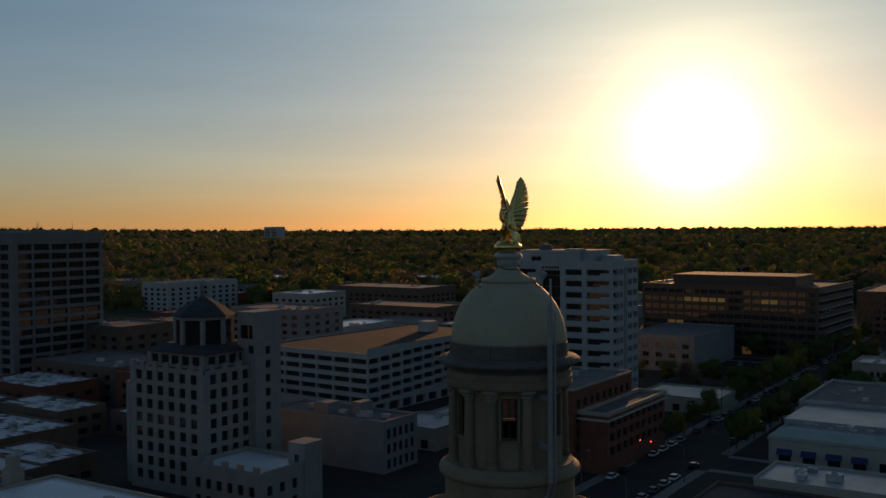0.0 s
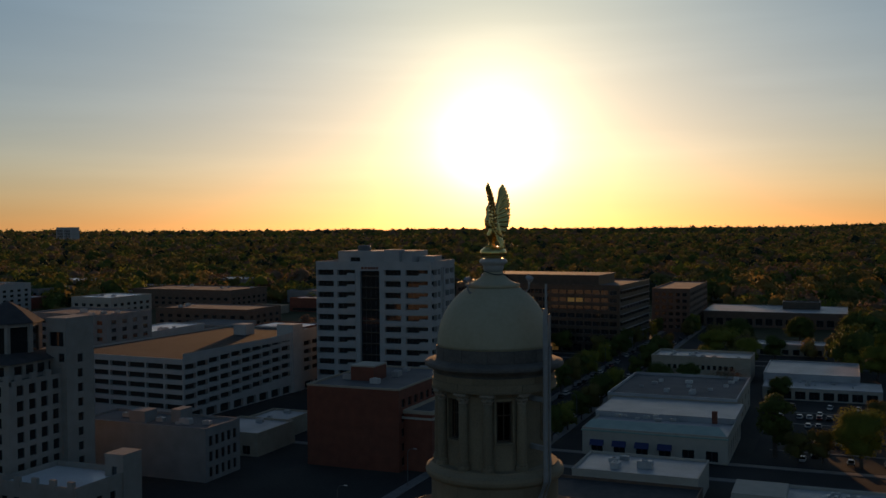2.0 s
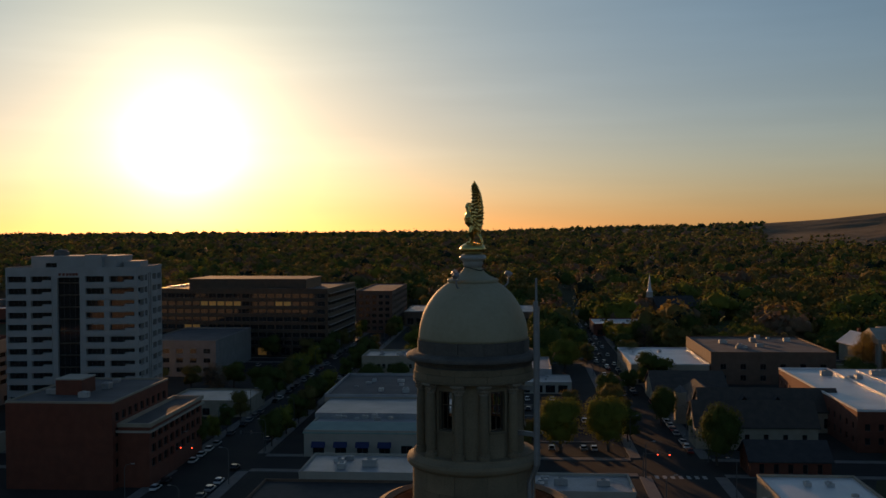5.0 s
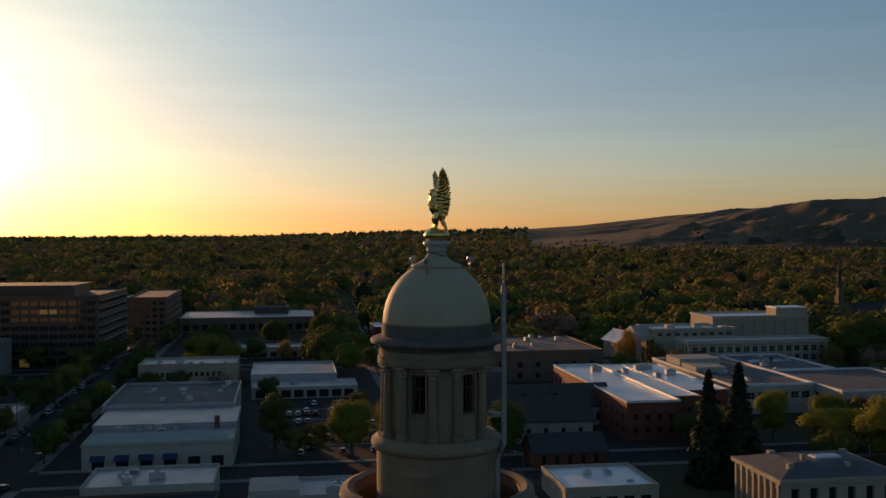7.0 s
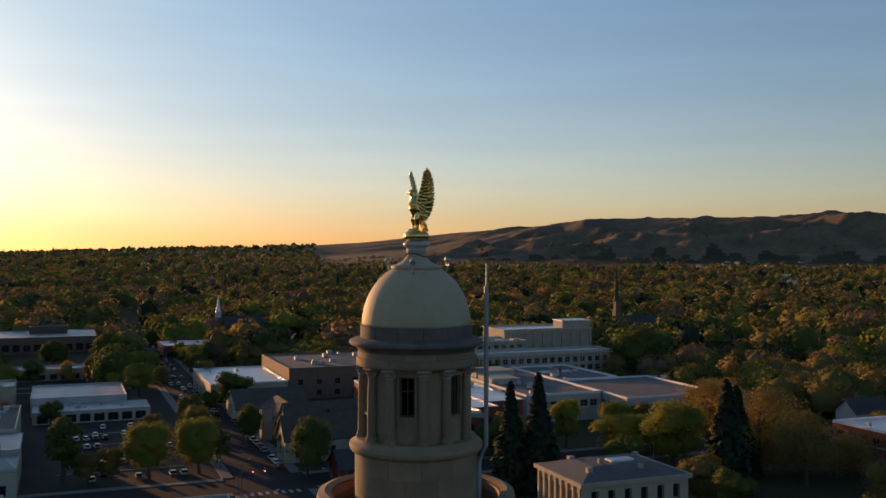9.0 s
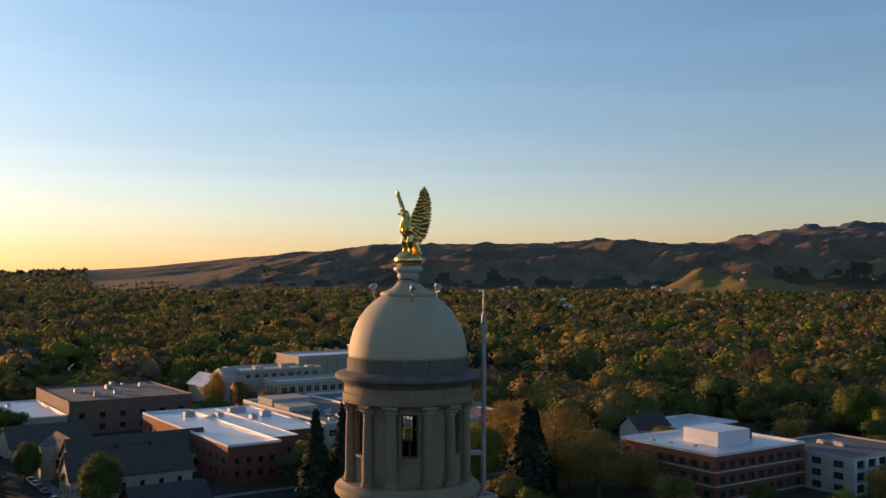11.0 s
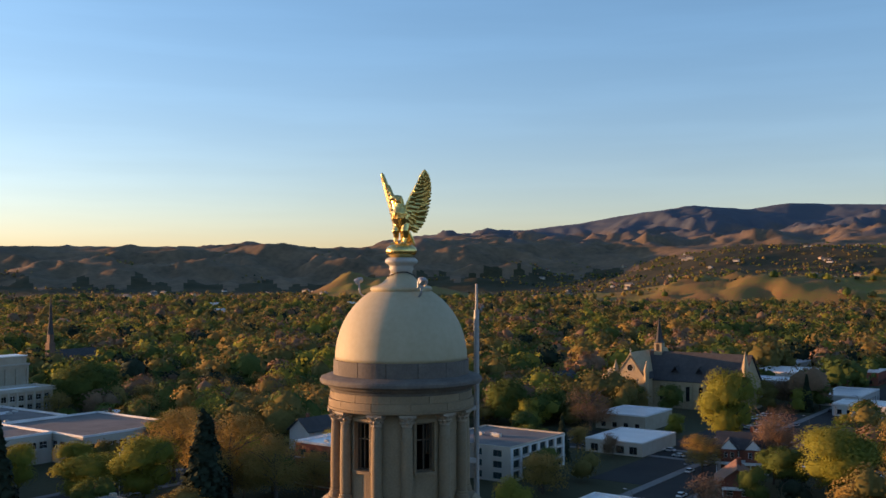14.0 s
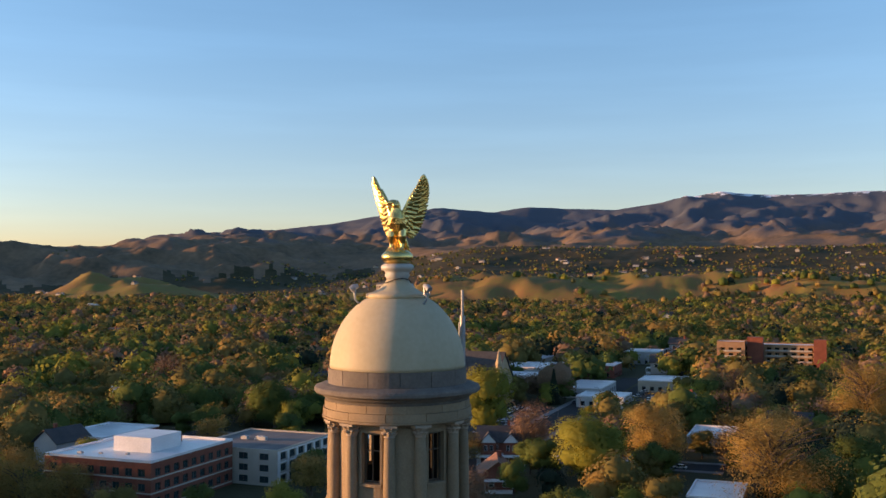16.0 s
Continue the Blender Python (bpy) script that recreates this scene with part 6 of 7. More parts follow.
def apartment():
    t = thing("apartment_building", pose(594, -12, 0), "tan brick apartment block with rows of balconies", "apartment building")
    walls(t, 18, 48, 22, M["buff"], {"W": rows_of(48, 10, 2.6, 3.0, 6, 3.2, 1.9)}, 1.0, PANE1)
    flat_roof(t, 18, 48, 22, M["roof_white"], M["buff"], 0.6)
    walls(t, 16, 16, 24, M["buff"], {"W": rows_of(16, 3, 2.6, 3.0, 6, 3.2, 1.9)}, 1.0, PANE1, 0, "wing", -10, 44)
    flat_roof(t, 16, 16, 24, M["roof_white"], M["buff"], 0.6, 0.06, -10, 44)
    part("lift_tower", boxes((-6, 34, 0, 2, 43, 27)), M["brick"], t)
    part("lift_tower", boxes((-3, -1, 0, 4, 6, 26)), M["brick"], t)
    for k in range(6):
        part("balcony", boxes((-1.4, 7, 2.6 + 3.2 * k, -0.02, 33, 3.5 + 3.2 * k)), M["cream"], t)
        part("balcony", boxes((-11.4, 46, 2.6 + 3.2 * k, -10.02, 59, 3.5 + 3.2 * k)), M["cream"], t)


apartment()


# ---- houses among the trees ----
def house(wall_mat, roof_mat, label, two):
    t = thing("house", pose(0, 0, -60), label, "house", "houses among the trees")
    h = 5.4 if two else 3.2
    walls(t, 11, 8, h, wall_mat, {"S": rows_of(11, 3, 1.4, h - 2.3, 1, 2.6, 1.4), "W": rows_of(8, 2, 1.2, h - 2.3, 1, 2.6, 1.4)}, 0.15, (M["glass"], M["frame_white"], 0, 1))
    part("roof", gable(bmesh.new(), 0, 0, 11, 8, h, h + 3.4, "x", 0.6, 0.2), roof_mat, t)
    part("gable_wall", gable_wall(bmesh.new(), 0.05, 0.05, 10.95, 7.95, h, h + 3.2, "x"), wall_mat, t)
    part("porch", boxes((-2.2, 1, 0, -0.02, 7, 0.4), (-2.3, 0.9, 2.5, -0.02, 7.1, 2.75), (-2.2, 1, 0.4, -2.05, 1.15, 2.5), (-2.2, 6.85, 0.4, -2.05, 7, 2.5)), M["frame_white"], t)
    part("chimney", boxes((7, 3, h + 1.5, 7.8, 3.8, h + 4.4)), M["brick"], t)
    return t


HOUSES = [house(M["white"], M["roof_dark"], "white wooden house with a dark pitched roof", True), house(M["cream"], M["roof_grey"], "cream house with a grey pitched roof", False), house(M["brick"], M["roof_red"], "brick house with a brown pitched roof", False), house(M["tan"], M["roof_white"], "tan house with a pale roof", True)]
for i, (x, y, a, k) in enumerate(((449, 238, 0, 0), (256, 74, 20, 2), (246, 40, 0, 2))):
    if i == 2:
        again(HOUSES[k], pose(x, y, 0, 0, 0, a), (1.2, 1.2, 1.2))
    else:
        HOUSES[k].matrix_world = pose(x, y, 0, 0, 0, a) @ Matrix.Diagonal((1.35, 1.35, 1.35, 1))
HOUSES[1].matrix_world = pose(420, 60, height(420, 60), 0, 0, 10)
HOUSES[3].matrix_world = pose(372, 208, 0, 0, 0, -5)


def victorian():
    """White and brick house with two gables, a bay and a pillared porch, facing the street at -x."""
    t = thing("victorian_house", pose(291, 98, 0, 0, 0, -72), "white and red brick house with trimmed gables and a pillared porch", "house")
    wh = (M["glass"], M["frame_white"], 0, 1)
    walls(t, 15, 12, 4.0, M["frame_white"], {"S": rows_of(15, 5, 1.3, 1.0, 1, 3, 2.0), "W": rows_of(12, 3, 1.2, 1.0, 1, 3, 2.0)}, 0.15, wh)
    walls(t, 15, 12, 3.6, M["brick"], {"S": rows_of(15, 4, 1.2, 0.9, 1, 3, 1.9), "W": rows_of(12, 3, 1.1, 0.9, 1, 3, 1.9)}, 0.15, wh, 4.0, "upper_wall")
    part("floor_band", boxes((-0.15, -0.15, 3.8, 15.15, 12.15, 4.1)), M["frame_white"], t, "white trim board")
    part("roof", gable(bmesh.new(), 0, 0, 15, 12, 7.6, 12.2, "x", 0.6, 0.25), M["roof_dark"], t)
    part("gable_wall", gable_wall(bmesh.new(), 0.05, 0.05, 14.95, 11.95, 7.6, 11.9, "x"), M["brick"], t)
    for x in (1.0, 8.5):
        part("bay", boxes((x, -1.4, 0.3, x + 5, 0.0, 7.6)), M["brick"], t)
        part("bay_roof", gable(bmesh.new(), x, -1.4, x + 5, 6, 7.6, 10.8, "y", 0.4, 0.22), M["roof_dark"], t)
        part("bay_gable", gable_wall(bmesh.new(), x + 0.02, -1.6, x + 4.98, 5.9, 7.6, 10.5, "y"), M["frame_white"], t, "white trimmed gable")
        for k in range(2):
            w = part("window", pane_mesh(1.1, 1.8, *wh), None, t)
            w.matrix_basis = pose(x + 1.5 + 2.0 * k, -1.46, 4.9)
    part("porch_floor", boxes((-0.5, -4.2, 0, 15.5, -1.42, 0.5)), M["walk"], t)
    part("porch_roof", boxes((-0.7, -4.4, 3.2, 15.7, -1.42, 3.6)), M["frame_white"], t)
    for k in range(7):
        part("porch_post", lathe([(0.16, 0.5), (0.12, 0.8), (0.11, 2.9), (0.17, 3.2)], 8, True, None, -0.2 + 2.6 * k, -4.0), M["frame_white"], t)
    part("chimney", boxes((10, 6.5, 9, 10.9, 7.4, 13.8)), M["brick"], t)


victorian()


def flagpole():
    t = thing("flagpole", pose(156, 223, 0), "tall slim white flagpole with a ball top", "flagpole")
    part("pole", tube(bmesh.new(), [(0, 0, 0), (0, 0, 6), (0, 0, 13)], [0.13, 0.11, 0.06], 8), M["frame_white"], t)
    part("ball", lathe([(0.02, 13), (0.14, 13.1), (0.14, 13.2), (0.02, 13.3)], 10), M["gold"], t)


flagpole()


def hill_house(wall_mat, roof_mat, label):
    t = thing("house", pose(0, 0, -60), label, "house", "houses on the slope")
    part("wall", gable_wall(boxes((0, 0, 0, 14, 9, 4.6)), 0.05, 0.05, 13.95, 8.95, 4.6, 7.2, "x"), wall_mat, t)
    part("roof", gable(bmesh.new(), 0, 0, 14, 9, 4.7, 7.6, "x", 0.7, 0.25), roof_mat, t)
    return t


HILL = [hill_house(M["cream"], M["roof_grey"], "pale house with a grey roof on the hillside"), hill_house(M["tan"], M["roof_red"], "tan house with a brown roof on the hillside"), hill_house(M["white"], M["roof_dark"], "white house with a dark roof on the hillside")]
for k, (bear, r) in enumerate(((70, 2300), (76, 2450), (84, 2500))):
    x, y = r * math.sin(radians(bear)), r * math.cos(radians(bear))
    HILL[k].matrix_world = pose(x, y, height(x, y) - 0.5, 0, 0, 40 * k)
rnd = random.Random(5)
for k in range(215):
    if k < 150 and k % 5 < 3:
        continue
    if k < 150:
        bear, r = rnd.uniform(58, 93), rnd.choice((rnd.uniform(1800, 2200), rnd.uniform(2200, 2950)))
    elif k < 165:
        bear, r = rnd.uniform(36, 60), rnd.uniform(1900, 2350)
    else:
        bear, r = (rnd.uniform(0, 92), rnd.uniform(560, 1500)) if k < 205 else (rnd.uniform(20, 92), rnd.uniform(330, 500))
    x, y = r * math.sin(radians(bear)), r * math.cos(radians(bear))
    if k >= 165 and 20 < x < 70:
        continue
    s, a = rnd.uniform(0.9, 1.4), rnd.choice((0, 90, 180, 270)) + rnd.uniform(-8, 8)
    if k < 165:
        again(HILL[rnd.randrange(3)], pose(x, y, height(x, y) - 0.5, 0, 0, a), (0.85 * s, 0.85 * s, 0.85 * s))
    else:
        again(HOUSES[rnd.randrange(4)], pose(x, y, height(x, y), 0, 0, a), (1.1 * s, 1.1 * s, 1.1 * s))


# ---- trees ----
def quads(centre, normal, size, rng):
    """Vertices of leaf clumps: one bent four-sided patch about each centre, facing along its normal."""
    n = normal / np.linalg.norm(normal, axis=1, keepdims=True)
    a = np.cross(n, rng.normal(size=n.shape))
    a /= np.linalg.norm(a, axis=1, keepdims=True) + 1e-9
    b = np.cross(n, a)
    s = size[:, None]
    v = np.stack([centre + s * (a * 1.0 + 0.15 * n), centre + s * (b * rng.uniform(0.6, 1.1, (len(n), 1)) - 0.2 * n), centre - s * (a * rng.uniform(0.7, 1.1, (len(n), 1)) - 0.1 * n), centre - s * (b - 0.15 * n)], 1)
    return v.reshape(-1, 3)


def ico(level):
    """Vertices and faces of a coarse round body without its underside."""
    bm = bmesh.new()
    bmesh.ops.create_icosphere(bm, subdivisions=level, radius=1.0)
    bmesh.ops.delete(bm, geom=[f for f in bm.faces if f.calc_center_median().z < -0.5], context="FACES")
    bm.verts.index_update()
    out = np.array([v.co for v in bm.verts]), np.array([[v.index for v in f.verts] for f in bm.faces])
    bm.free()
    return out


ICO = {1: ico(1), 2: ico(2)}


def lumps(rng, lobes, level, middle, width, shrink=0.92, rough=0.17):
    """The inner body of a crown: uneven lumps about its lobes, with the direction in which each point bulges."""
    v, f = ICO[level]
    out, tri, soft, base = [], [], [], 0
    for c, rad in lobes:
        p = c + v * rad * shrink * (1 + rough * rng.normal(size=(len(v), 1)))
        n = 0.7 * v + (p - middle) / (0.9 * width)
        out.append(p)
        soft.append(n / np.linalg.norm(n, axis=1, keepdims=True))
        tri.append(f + base)
        base += len(v)
    return np.concatenate(out), np.concatenate(tri), np.concatenate(soft)


def leaf_mesh(name, verts, mats, soft, body=None):
    """Leaf clumps as separate faces on an inner body; soft: the direction in which each clump's part of the crown bulges."""
    n = len(verts) // 4
    soft = np.repeat(soft, 4, 0)
    index, start, total = np.arange(4 * n), np.arange(0, 4 * n, 4), np.full(n, 4)
    if body is not None:
        m = len(body[1])
        index = np.concatenate([index, body[1].ravel() + 4 * n])
        start = np.concatenate([start, 4 * n + np.arange(0, 3 * m, 3)])
        total = np.concatenate([total, np.full(m, 3)])
        verts, soft = np.concatenate([verts, body[0]]), np.concatenate([soft, body[2]])
    me = bpy.data.meshes.new(name)
    me.vertices.add(len(verts))
    me.vertices.foreach_set("co", verts.astype(np.float32).ravel())
    me.loops.add(len(index))
    me.loops.foreach_set("vertex_index", index.astype(np.int32))
    me.polygons.add(len(start))
    me.polygons.foreach_set("loop_start", start.astype(np.int32))
    me.polygons.foreach_set("loop_total", total.astype(np.int32))
    for m in mats:
        me.materials.append(m)
    me.update(calc_edges=True)
    me.validate()
    me.attributes.new("custom_normal", "FLOAT_VECTOR", "POINT").data.foreach_set("vector", soft.astype(np.float32).ravel())
    me.update()
    return me


def crown_points(rng, n, lobes, height_m, width, low, sparse=0.0, jitter=0.4, full=1.0):
    """Centres and normals of leaf clumps on a crown of several uneven lobes."""
    cen, nor, soft, bodies = [], [], [], []
    for _ in range(lobes):
        a, r = rng.uniform(0, 2 * math.pi), width * 0.30 * math.sqrt(rng.uniform())
        z = rng.uniform(low + 0.16 * (height_m - low), height_m - 0.24 * (height_m - low))
        r *= 1.15 - 0.6 * max(0.0, (z - low) / (height_m - low) - 0.4)
        c = np.array([r * math.cos(a), r * math.sin(a), z])
        rad = full * width * rng.uniform(0.20, 0.34) * np.array([1, 1, rng.uniform(0.75, 1.15)])
        k = n // lobes
        d = rng.normal(size=(k, 3))
        d /= np.linalg.norm(d, axis=1, keepdims=True)
        d[:, 2] = np.where(d[:, 2] < -0.55, -d[:, 2], d[:, 2])
        bodies.append((c, rad))
        depth = rng.uniform(0.62 - sparse, 1.06, (k, 1))
        cen.append(c + d * rad * depth)
        nor.append(d + rng.normal(size=(k, 3)) * jitter)
        bulge = (0.75 if full == 1.0 else 0.4) * d + (cen[-1] - (0, 0, 0.5 * height_m)) / (0.8 * width) + rng.normal(size=(k, 3)) * 0.12
        soft.append(bulge / np.linalg.norm(bulge, axis=1, keepdims=True))
    return np.concatenate(cen), np.concatenate(nor), np.concatenate(soft), bodies


def tree_kind(name, leaf, h, w, seed, n=900, low=0.08, lobes=14, clump=0.36, sparse=0.0, label="", filled=0.0, limbs=0):
    """A tree 1 x h metres tall: trunk with limbs, and a crown of many leaf clumps."""
    rng, r = np.random.default_rng(seed), random.Random(seed)
    t = thing(name, pose(0, 0, -80), label, "tree", "street and garden trees")
    bm = bmesh.new()
    tr = 0.022 * h
    tube(bm, [(0, 0, -0.4), (0.02 * w, 0, 0.2 * h), (0, 0.03 * w, 0.45 * h), (0.03 * w, 0, 0.75 * h)], [tr * 1.3, tr, tr * 0.7, tr * 0.2], 8)
    for k in range(limbs or (9 if sparse < 0.2 else 16)):
        a, z = r.uniform(0, 6.28), r.uniform(0.22, 0.6) * h
        q = r.uniform(0.28, 0.46) * w
        tip = (q * math.cos(a), q * math.sin(a), min(0.93 * h, z + r.uniform(0.15, 0.36) * h))
        mid = (tip[0] * 0.45, tip[1] * 0.45, z + (tip[2] - z) * 0.6)
        tube(bm, [(0.01 * w, 0.01 * w, z), mid, tip], [tr * 0.5, tr * 0.3, tr * 0.08], 5)
    part("trunk", bm, M["bark"], t)
    c, nn, soft, bodies = crown_points(rng, n, lobes, h, w, low * h, sparse)
    body = lumps(rng, bodies, 2, (0, 0, 0.5 * h), w, filled, 0.2) if filled else None
    me = leaf_mesh("crown", quads(c, nn, rng.uniform(0.6, 1.3, len(c)) * clump, rng), [leaf], soft, body)
    ob = new("crown", me)
    ob.parent = t
    t["size"] = h
    return t


def conifer_kind(h, w, seed, label):
    rng, r = np.random.default_rng(seed), random.Random(seed)
    t = thing("conifer", pose(0, 0, -80), label, "tree", "street and garden trees")
    part("trunk", tube(bmesh.new(), [(0, 0, -0.4), (0, 0, h * 0.5), (0, 0, h * 0.97)], [0.35, 0.2, 0.03], 8), M["bark"], t)
    cen, nor = [], []
    for k in range(46):
        f = (k / 46) ** 0.9
        z, rad = h * (0.06 + 0.93 * f), 0.62 * w * (1 - f) ** 0.9 * r.uniform(0.7, 1.15) + 0.1
        m = int(30 + 120 * (1 - f))
        a = rng.uniform(0, 2 * math.pi, m)
        q = rad * np.sqrt(rng.uniform(0.15, 1.1, m))
        cen.append(np.stack([q * np.cos(a), q * np.sin(a), z - 0.45 * q + rng.normal(size=m) * 0.45], 1))
        nor.append(np.stack([np.cos(a) * 0.7, np.sin(a) * 0.7, np.full(m, 0.9)], 1) + rng.normal(size=(m, 3)) * 0.4)
    c = np.concatenate(cen)
    nn = np.concatenate(nor)
    ob = new("crown", leaf_mesh("crown", quads(c, nn, rng.uniform(0.3, 0.6, len(c)), rng), [LEAF["conifer"]], nn / np.linalg.norm(nn, axis=1, keepdims=True)))
    ob.parent = t
    return t


KINDS = {
    "green": tree_kind("tree", LEAF["green"], 16, 13, 1, 13000, clump=0.20, filled=0.6, label="broad tree with dense green leaves"),
    "olive": tree_kind("tree", LEAF["olive"], 16, 14, 2, 13000, clump=0.20, filled=0.6, label="broad tree with dull olive spring leaves"),
    "lime": tree_kind("tree", LEAF["lime"], 16, 12, 3, 13000, clump=0.18, filled=0.6, label="tree with bright yellow-green spring leaves"),
    "grand": tree_kind("tree", LEAF["gold"], 16, 14, 8, 30000, sparse=0.34, clump=0.085, lobes=26, label="large golden budding tree with spreading branches", limbs=44),
    "gold": tree_kind("tree", LEAF["gold"], 16, 14, 4, 15000, sparse=0.26, clump=0.13, label="golden budding tree with open branches"),
    "bare": tree_kind("tree", LEAF["bare"], 16, 14, 5, 13000, sparse=0.34, clump=0.105, label="nearly bare budding tree with brown twigs"),
    "poplar": tree_kind("tree", LEAF["green"], 16, 6, 6, 4000, low=0.04, lobes=14, clump=0.28, label="narrow upright tree with green leaves"),
    "conifer": conifer_kind(16, 6, 7, "dark pointed conifer with dense needles"),
}
for kind, leaf, seed, sparse, label in (("green", "green", 31, 0.0, "broad tree with dense green leaves"), ("olive", "olive", 32, 0.0, "broad tree with dull olive spring leaves"), ("lime", "lime", 33, 0.0, "tree with bright yellow-green spring leaves"), ("gold", "gold", 34, 0.2, "golden budding tree with open branches"), ("bare", "bare", 35, 0.3, "nearly bare budding tree with brown twigs")):
    KINDS["far_" + kind] = tree_kind("tree", LEAF[leaf], 16, 14, seed, 4200, sparse=sparse, clump=0.25, label=label, filled=0.0 if sparse else 0.62)
BASE = {"green": (16, 13), "olive": (16, 14), "lime": (16, 12), "gold": (16, 14), "grand": (16, 14), "bare": (16, 14), "poplar": (16, 6), "conifer": (16, 6), "far_green": (16, 14), "far_olive": (16, 14), "far_lime": (16, 14), "far_gold": (16, 14), "far_bare": (16, 14)}
TREES = {
    "poplar": [(-8, 254, 21, 10)],
    "green": [(54, 236, 17, 12), (47, 288, 13, 9), (251, 374, 25, 30), (338, 204, 20, 21), (16, 513, 19, 19), (-40, 500, 15, 16), (-12, 520, 15, 15), (76, 470, 15, 16), (94, 514, 16, 16), (64, 500, 14, 15), (-56, 345, 12, 12), (492, -3, 20, 22), (283, -17, 18, 20)],
    "lime": [(152, 207, 20, 18), (157, 232, 12, 16), (226, 204, 13, 13), (190, 221, 12, 12), (243, 279, 13, 13), (162, 252, 13, 13), (13.5, 249, 16, 14), (27, 251, 16, 14), (22, 403, 15, 14), (12, 432, 15, 14), (16, 545, 16, 15), (26, 470, 13, 12), (-30, 430, 13, 13), (-48, 452, 14, 14), (139, 246, 16, 11), (145, 224, 14, 18), (331, 108, 30, 21), (267, 55, 22, 22)],
    "gold": [(175, 180, 20, 19), (207, 213, 13, 12), (190, 180, 14, 15), (224, 274, 15, 16), (179, 228, 24, 25), (172, 195, 25, 26), (238, 317, 15, 15), (153, 415, 18, 13), (164, 404, 14, 14), (294, 40, 24, 20), (312, 42, 21, 20), (288, 102, 13, 13)],
    "grand": [(259, 3, 28, 34), (401, -27, 32, 34)],
    "bare": [(343, 170, 19, 25), (297, 83, 23, 19), (400, 306, 26, 24), (479, 31, 20, 22)],
    "conifer": [(99, 202, 28, 10), (106, 200, 30, 11), (151, 182, 28, 12), (165, 196, 24, 12)],
}
used = set()


def plant(kind, x, y, h, w, turn):
    bh, bw = BASE[kind]
    m = pose(x, y, height(x, y), 0, 0, turn)
    if kind in used:
        again(KINDS[kind], m, (w / bw, w / bw, h / bh))
    else:
        KINDS[kind].matrix_world = m @ Matrix.Diagonal((w / bw, w / bw, h / bh, 1))
        used.add(kind)


rnd = random.Random(12)
for kind, rows in TREES.items():
    for x, y, h, w in rows:
        plant(kind, x, y, h, w, rnd.uniform(0, 360))

# street trees of the centre, small and dull in the shade of the houses
for x, y0, y1, step in ((-90.2, 246, 560, 15), (-70.0, 252, 560, 16), (33.2, 262, 340, 15), (33.0, 425, 690, 17), (53.4, 428, 690, 16), (53.6, 246, 262, 14)):
    for y in range(y0, y1, step):
        if rnd.random() < 0.8:
            kind = rnd.choice(("far_olive", "far_green", "far_green", "far_lime"))
            h = rnd.uniform(8, 13)
            plant(kind, x + rnd.uniform(-0.6, 0.6), y + rnd.uniform(-3, 3), h, h * rnd.uniform(0.65, 0.85), rnd.uniform(0, 360))
for x, y, h, w in ((-2, 250, 9, 8), (4, 251, 10, 8), (19, 300, 10, 8), (-12, 345, 9, 9), (44, 352, 9, 8), (-34, 410, 11, 11), (-20, 452, 12, 12), (6, 455, 12, 11), (-100, 350, 10, 10), (-112, 356, 11, 11), (-128, 352, 10, 10), (-100, 440, 11, 11), (-120, 446, 12, 12), (-140, 346, 10, 10)):
    plant(rnd.choice(("far_olive", "far_green")), x, y, h, w, rnd.uniform(0, 360))

SOLID = []
for ob in list(scene.objects):
    if ob.parent is None and ob.type == "EMPTY" and ob.name.split(".")[0].endswith(("building", "tower", "office", "garage", "church", "school", "cathedral", "block", "chapel", "in_bank", "hall", "house")):
        xs, ys = [], []
        for c in ob.children:
            if c.type == "MESH" and c.name.startswith(("wall", "main", "nave", "gym", "annex")):
                for q in c.bound_box:
                    p = ob.matrix_world @ Vector(q)
                    xs.append(p.x), ys.append(p.y)
        if xs:
            SOLID.append((min(xs) - 3, min(ys) - 3, max(xs) + 3, max(ys) + 3))


def free(x, y, pad=0.0):
    """Whether a tree may stand there: off the buildings, streets and lots."""
    if any(a - pad < x < c + pad and b - pad < y < d + pad for a, b, c, d in SOLID) or any(a < x < c and b < y < d for a, b, c, d in LOTS):
        return False
    if any(a - 2 < x < c + 2 and s < y < t for a, c, s, t in ROADS_Y) or any(a - 2 < y < c + 2 and s < x < t for a, c, s, t in ROADS_X):
        return False
    return True


# single trees of the middle distance, along streets and in gardens
count = 0
while count < 226:
    bear = rnd.uniform(-30, 96)
    r = rnd.uniform(190, 520)
    x, y = r * math.sin(radians(bear)), r * math.cos(radians(bear))
    if not free(x, y, 1.0) or (r < 330 and bear < 24 and rnd.random() < 0.9) or (r < 330 and 24 <= bear < 52 and rnd.random() < 0.35) or (r < 260 and bear > 52 and rnd.random() < 0.6) or (bear < 0 and rnd.random() < 0.6):
        continue
    kind = rnd.choices(["far_green", "far_olive", "far_lime", "far_gold", "far_bare", "conifer"], [30, 26, 14, 14, 12, 3])[0]
    h = rnd.uniform(8, 15)
    plant(kind, x, y, h if kind != "conifer" else h * 1.3, h * rnd.uniform(0.8, 1.15) if kind != "conifer" else h * 0.45, rnd.uniform(0, 360))
    count += 1


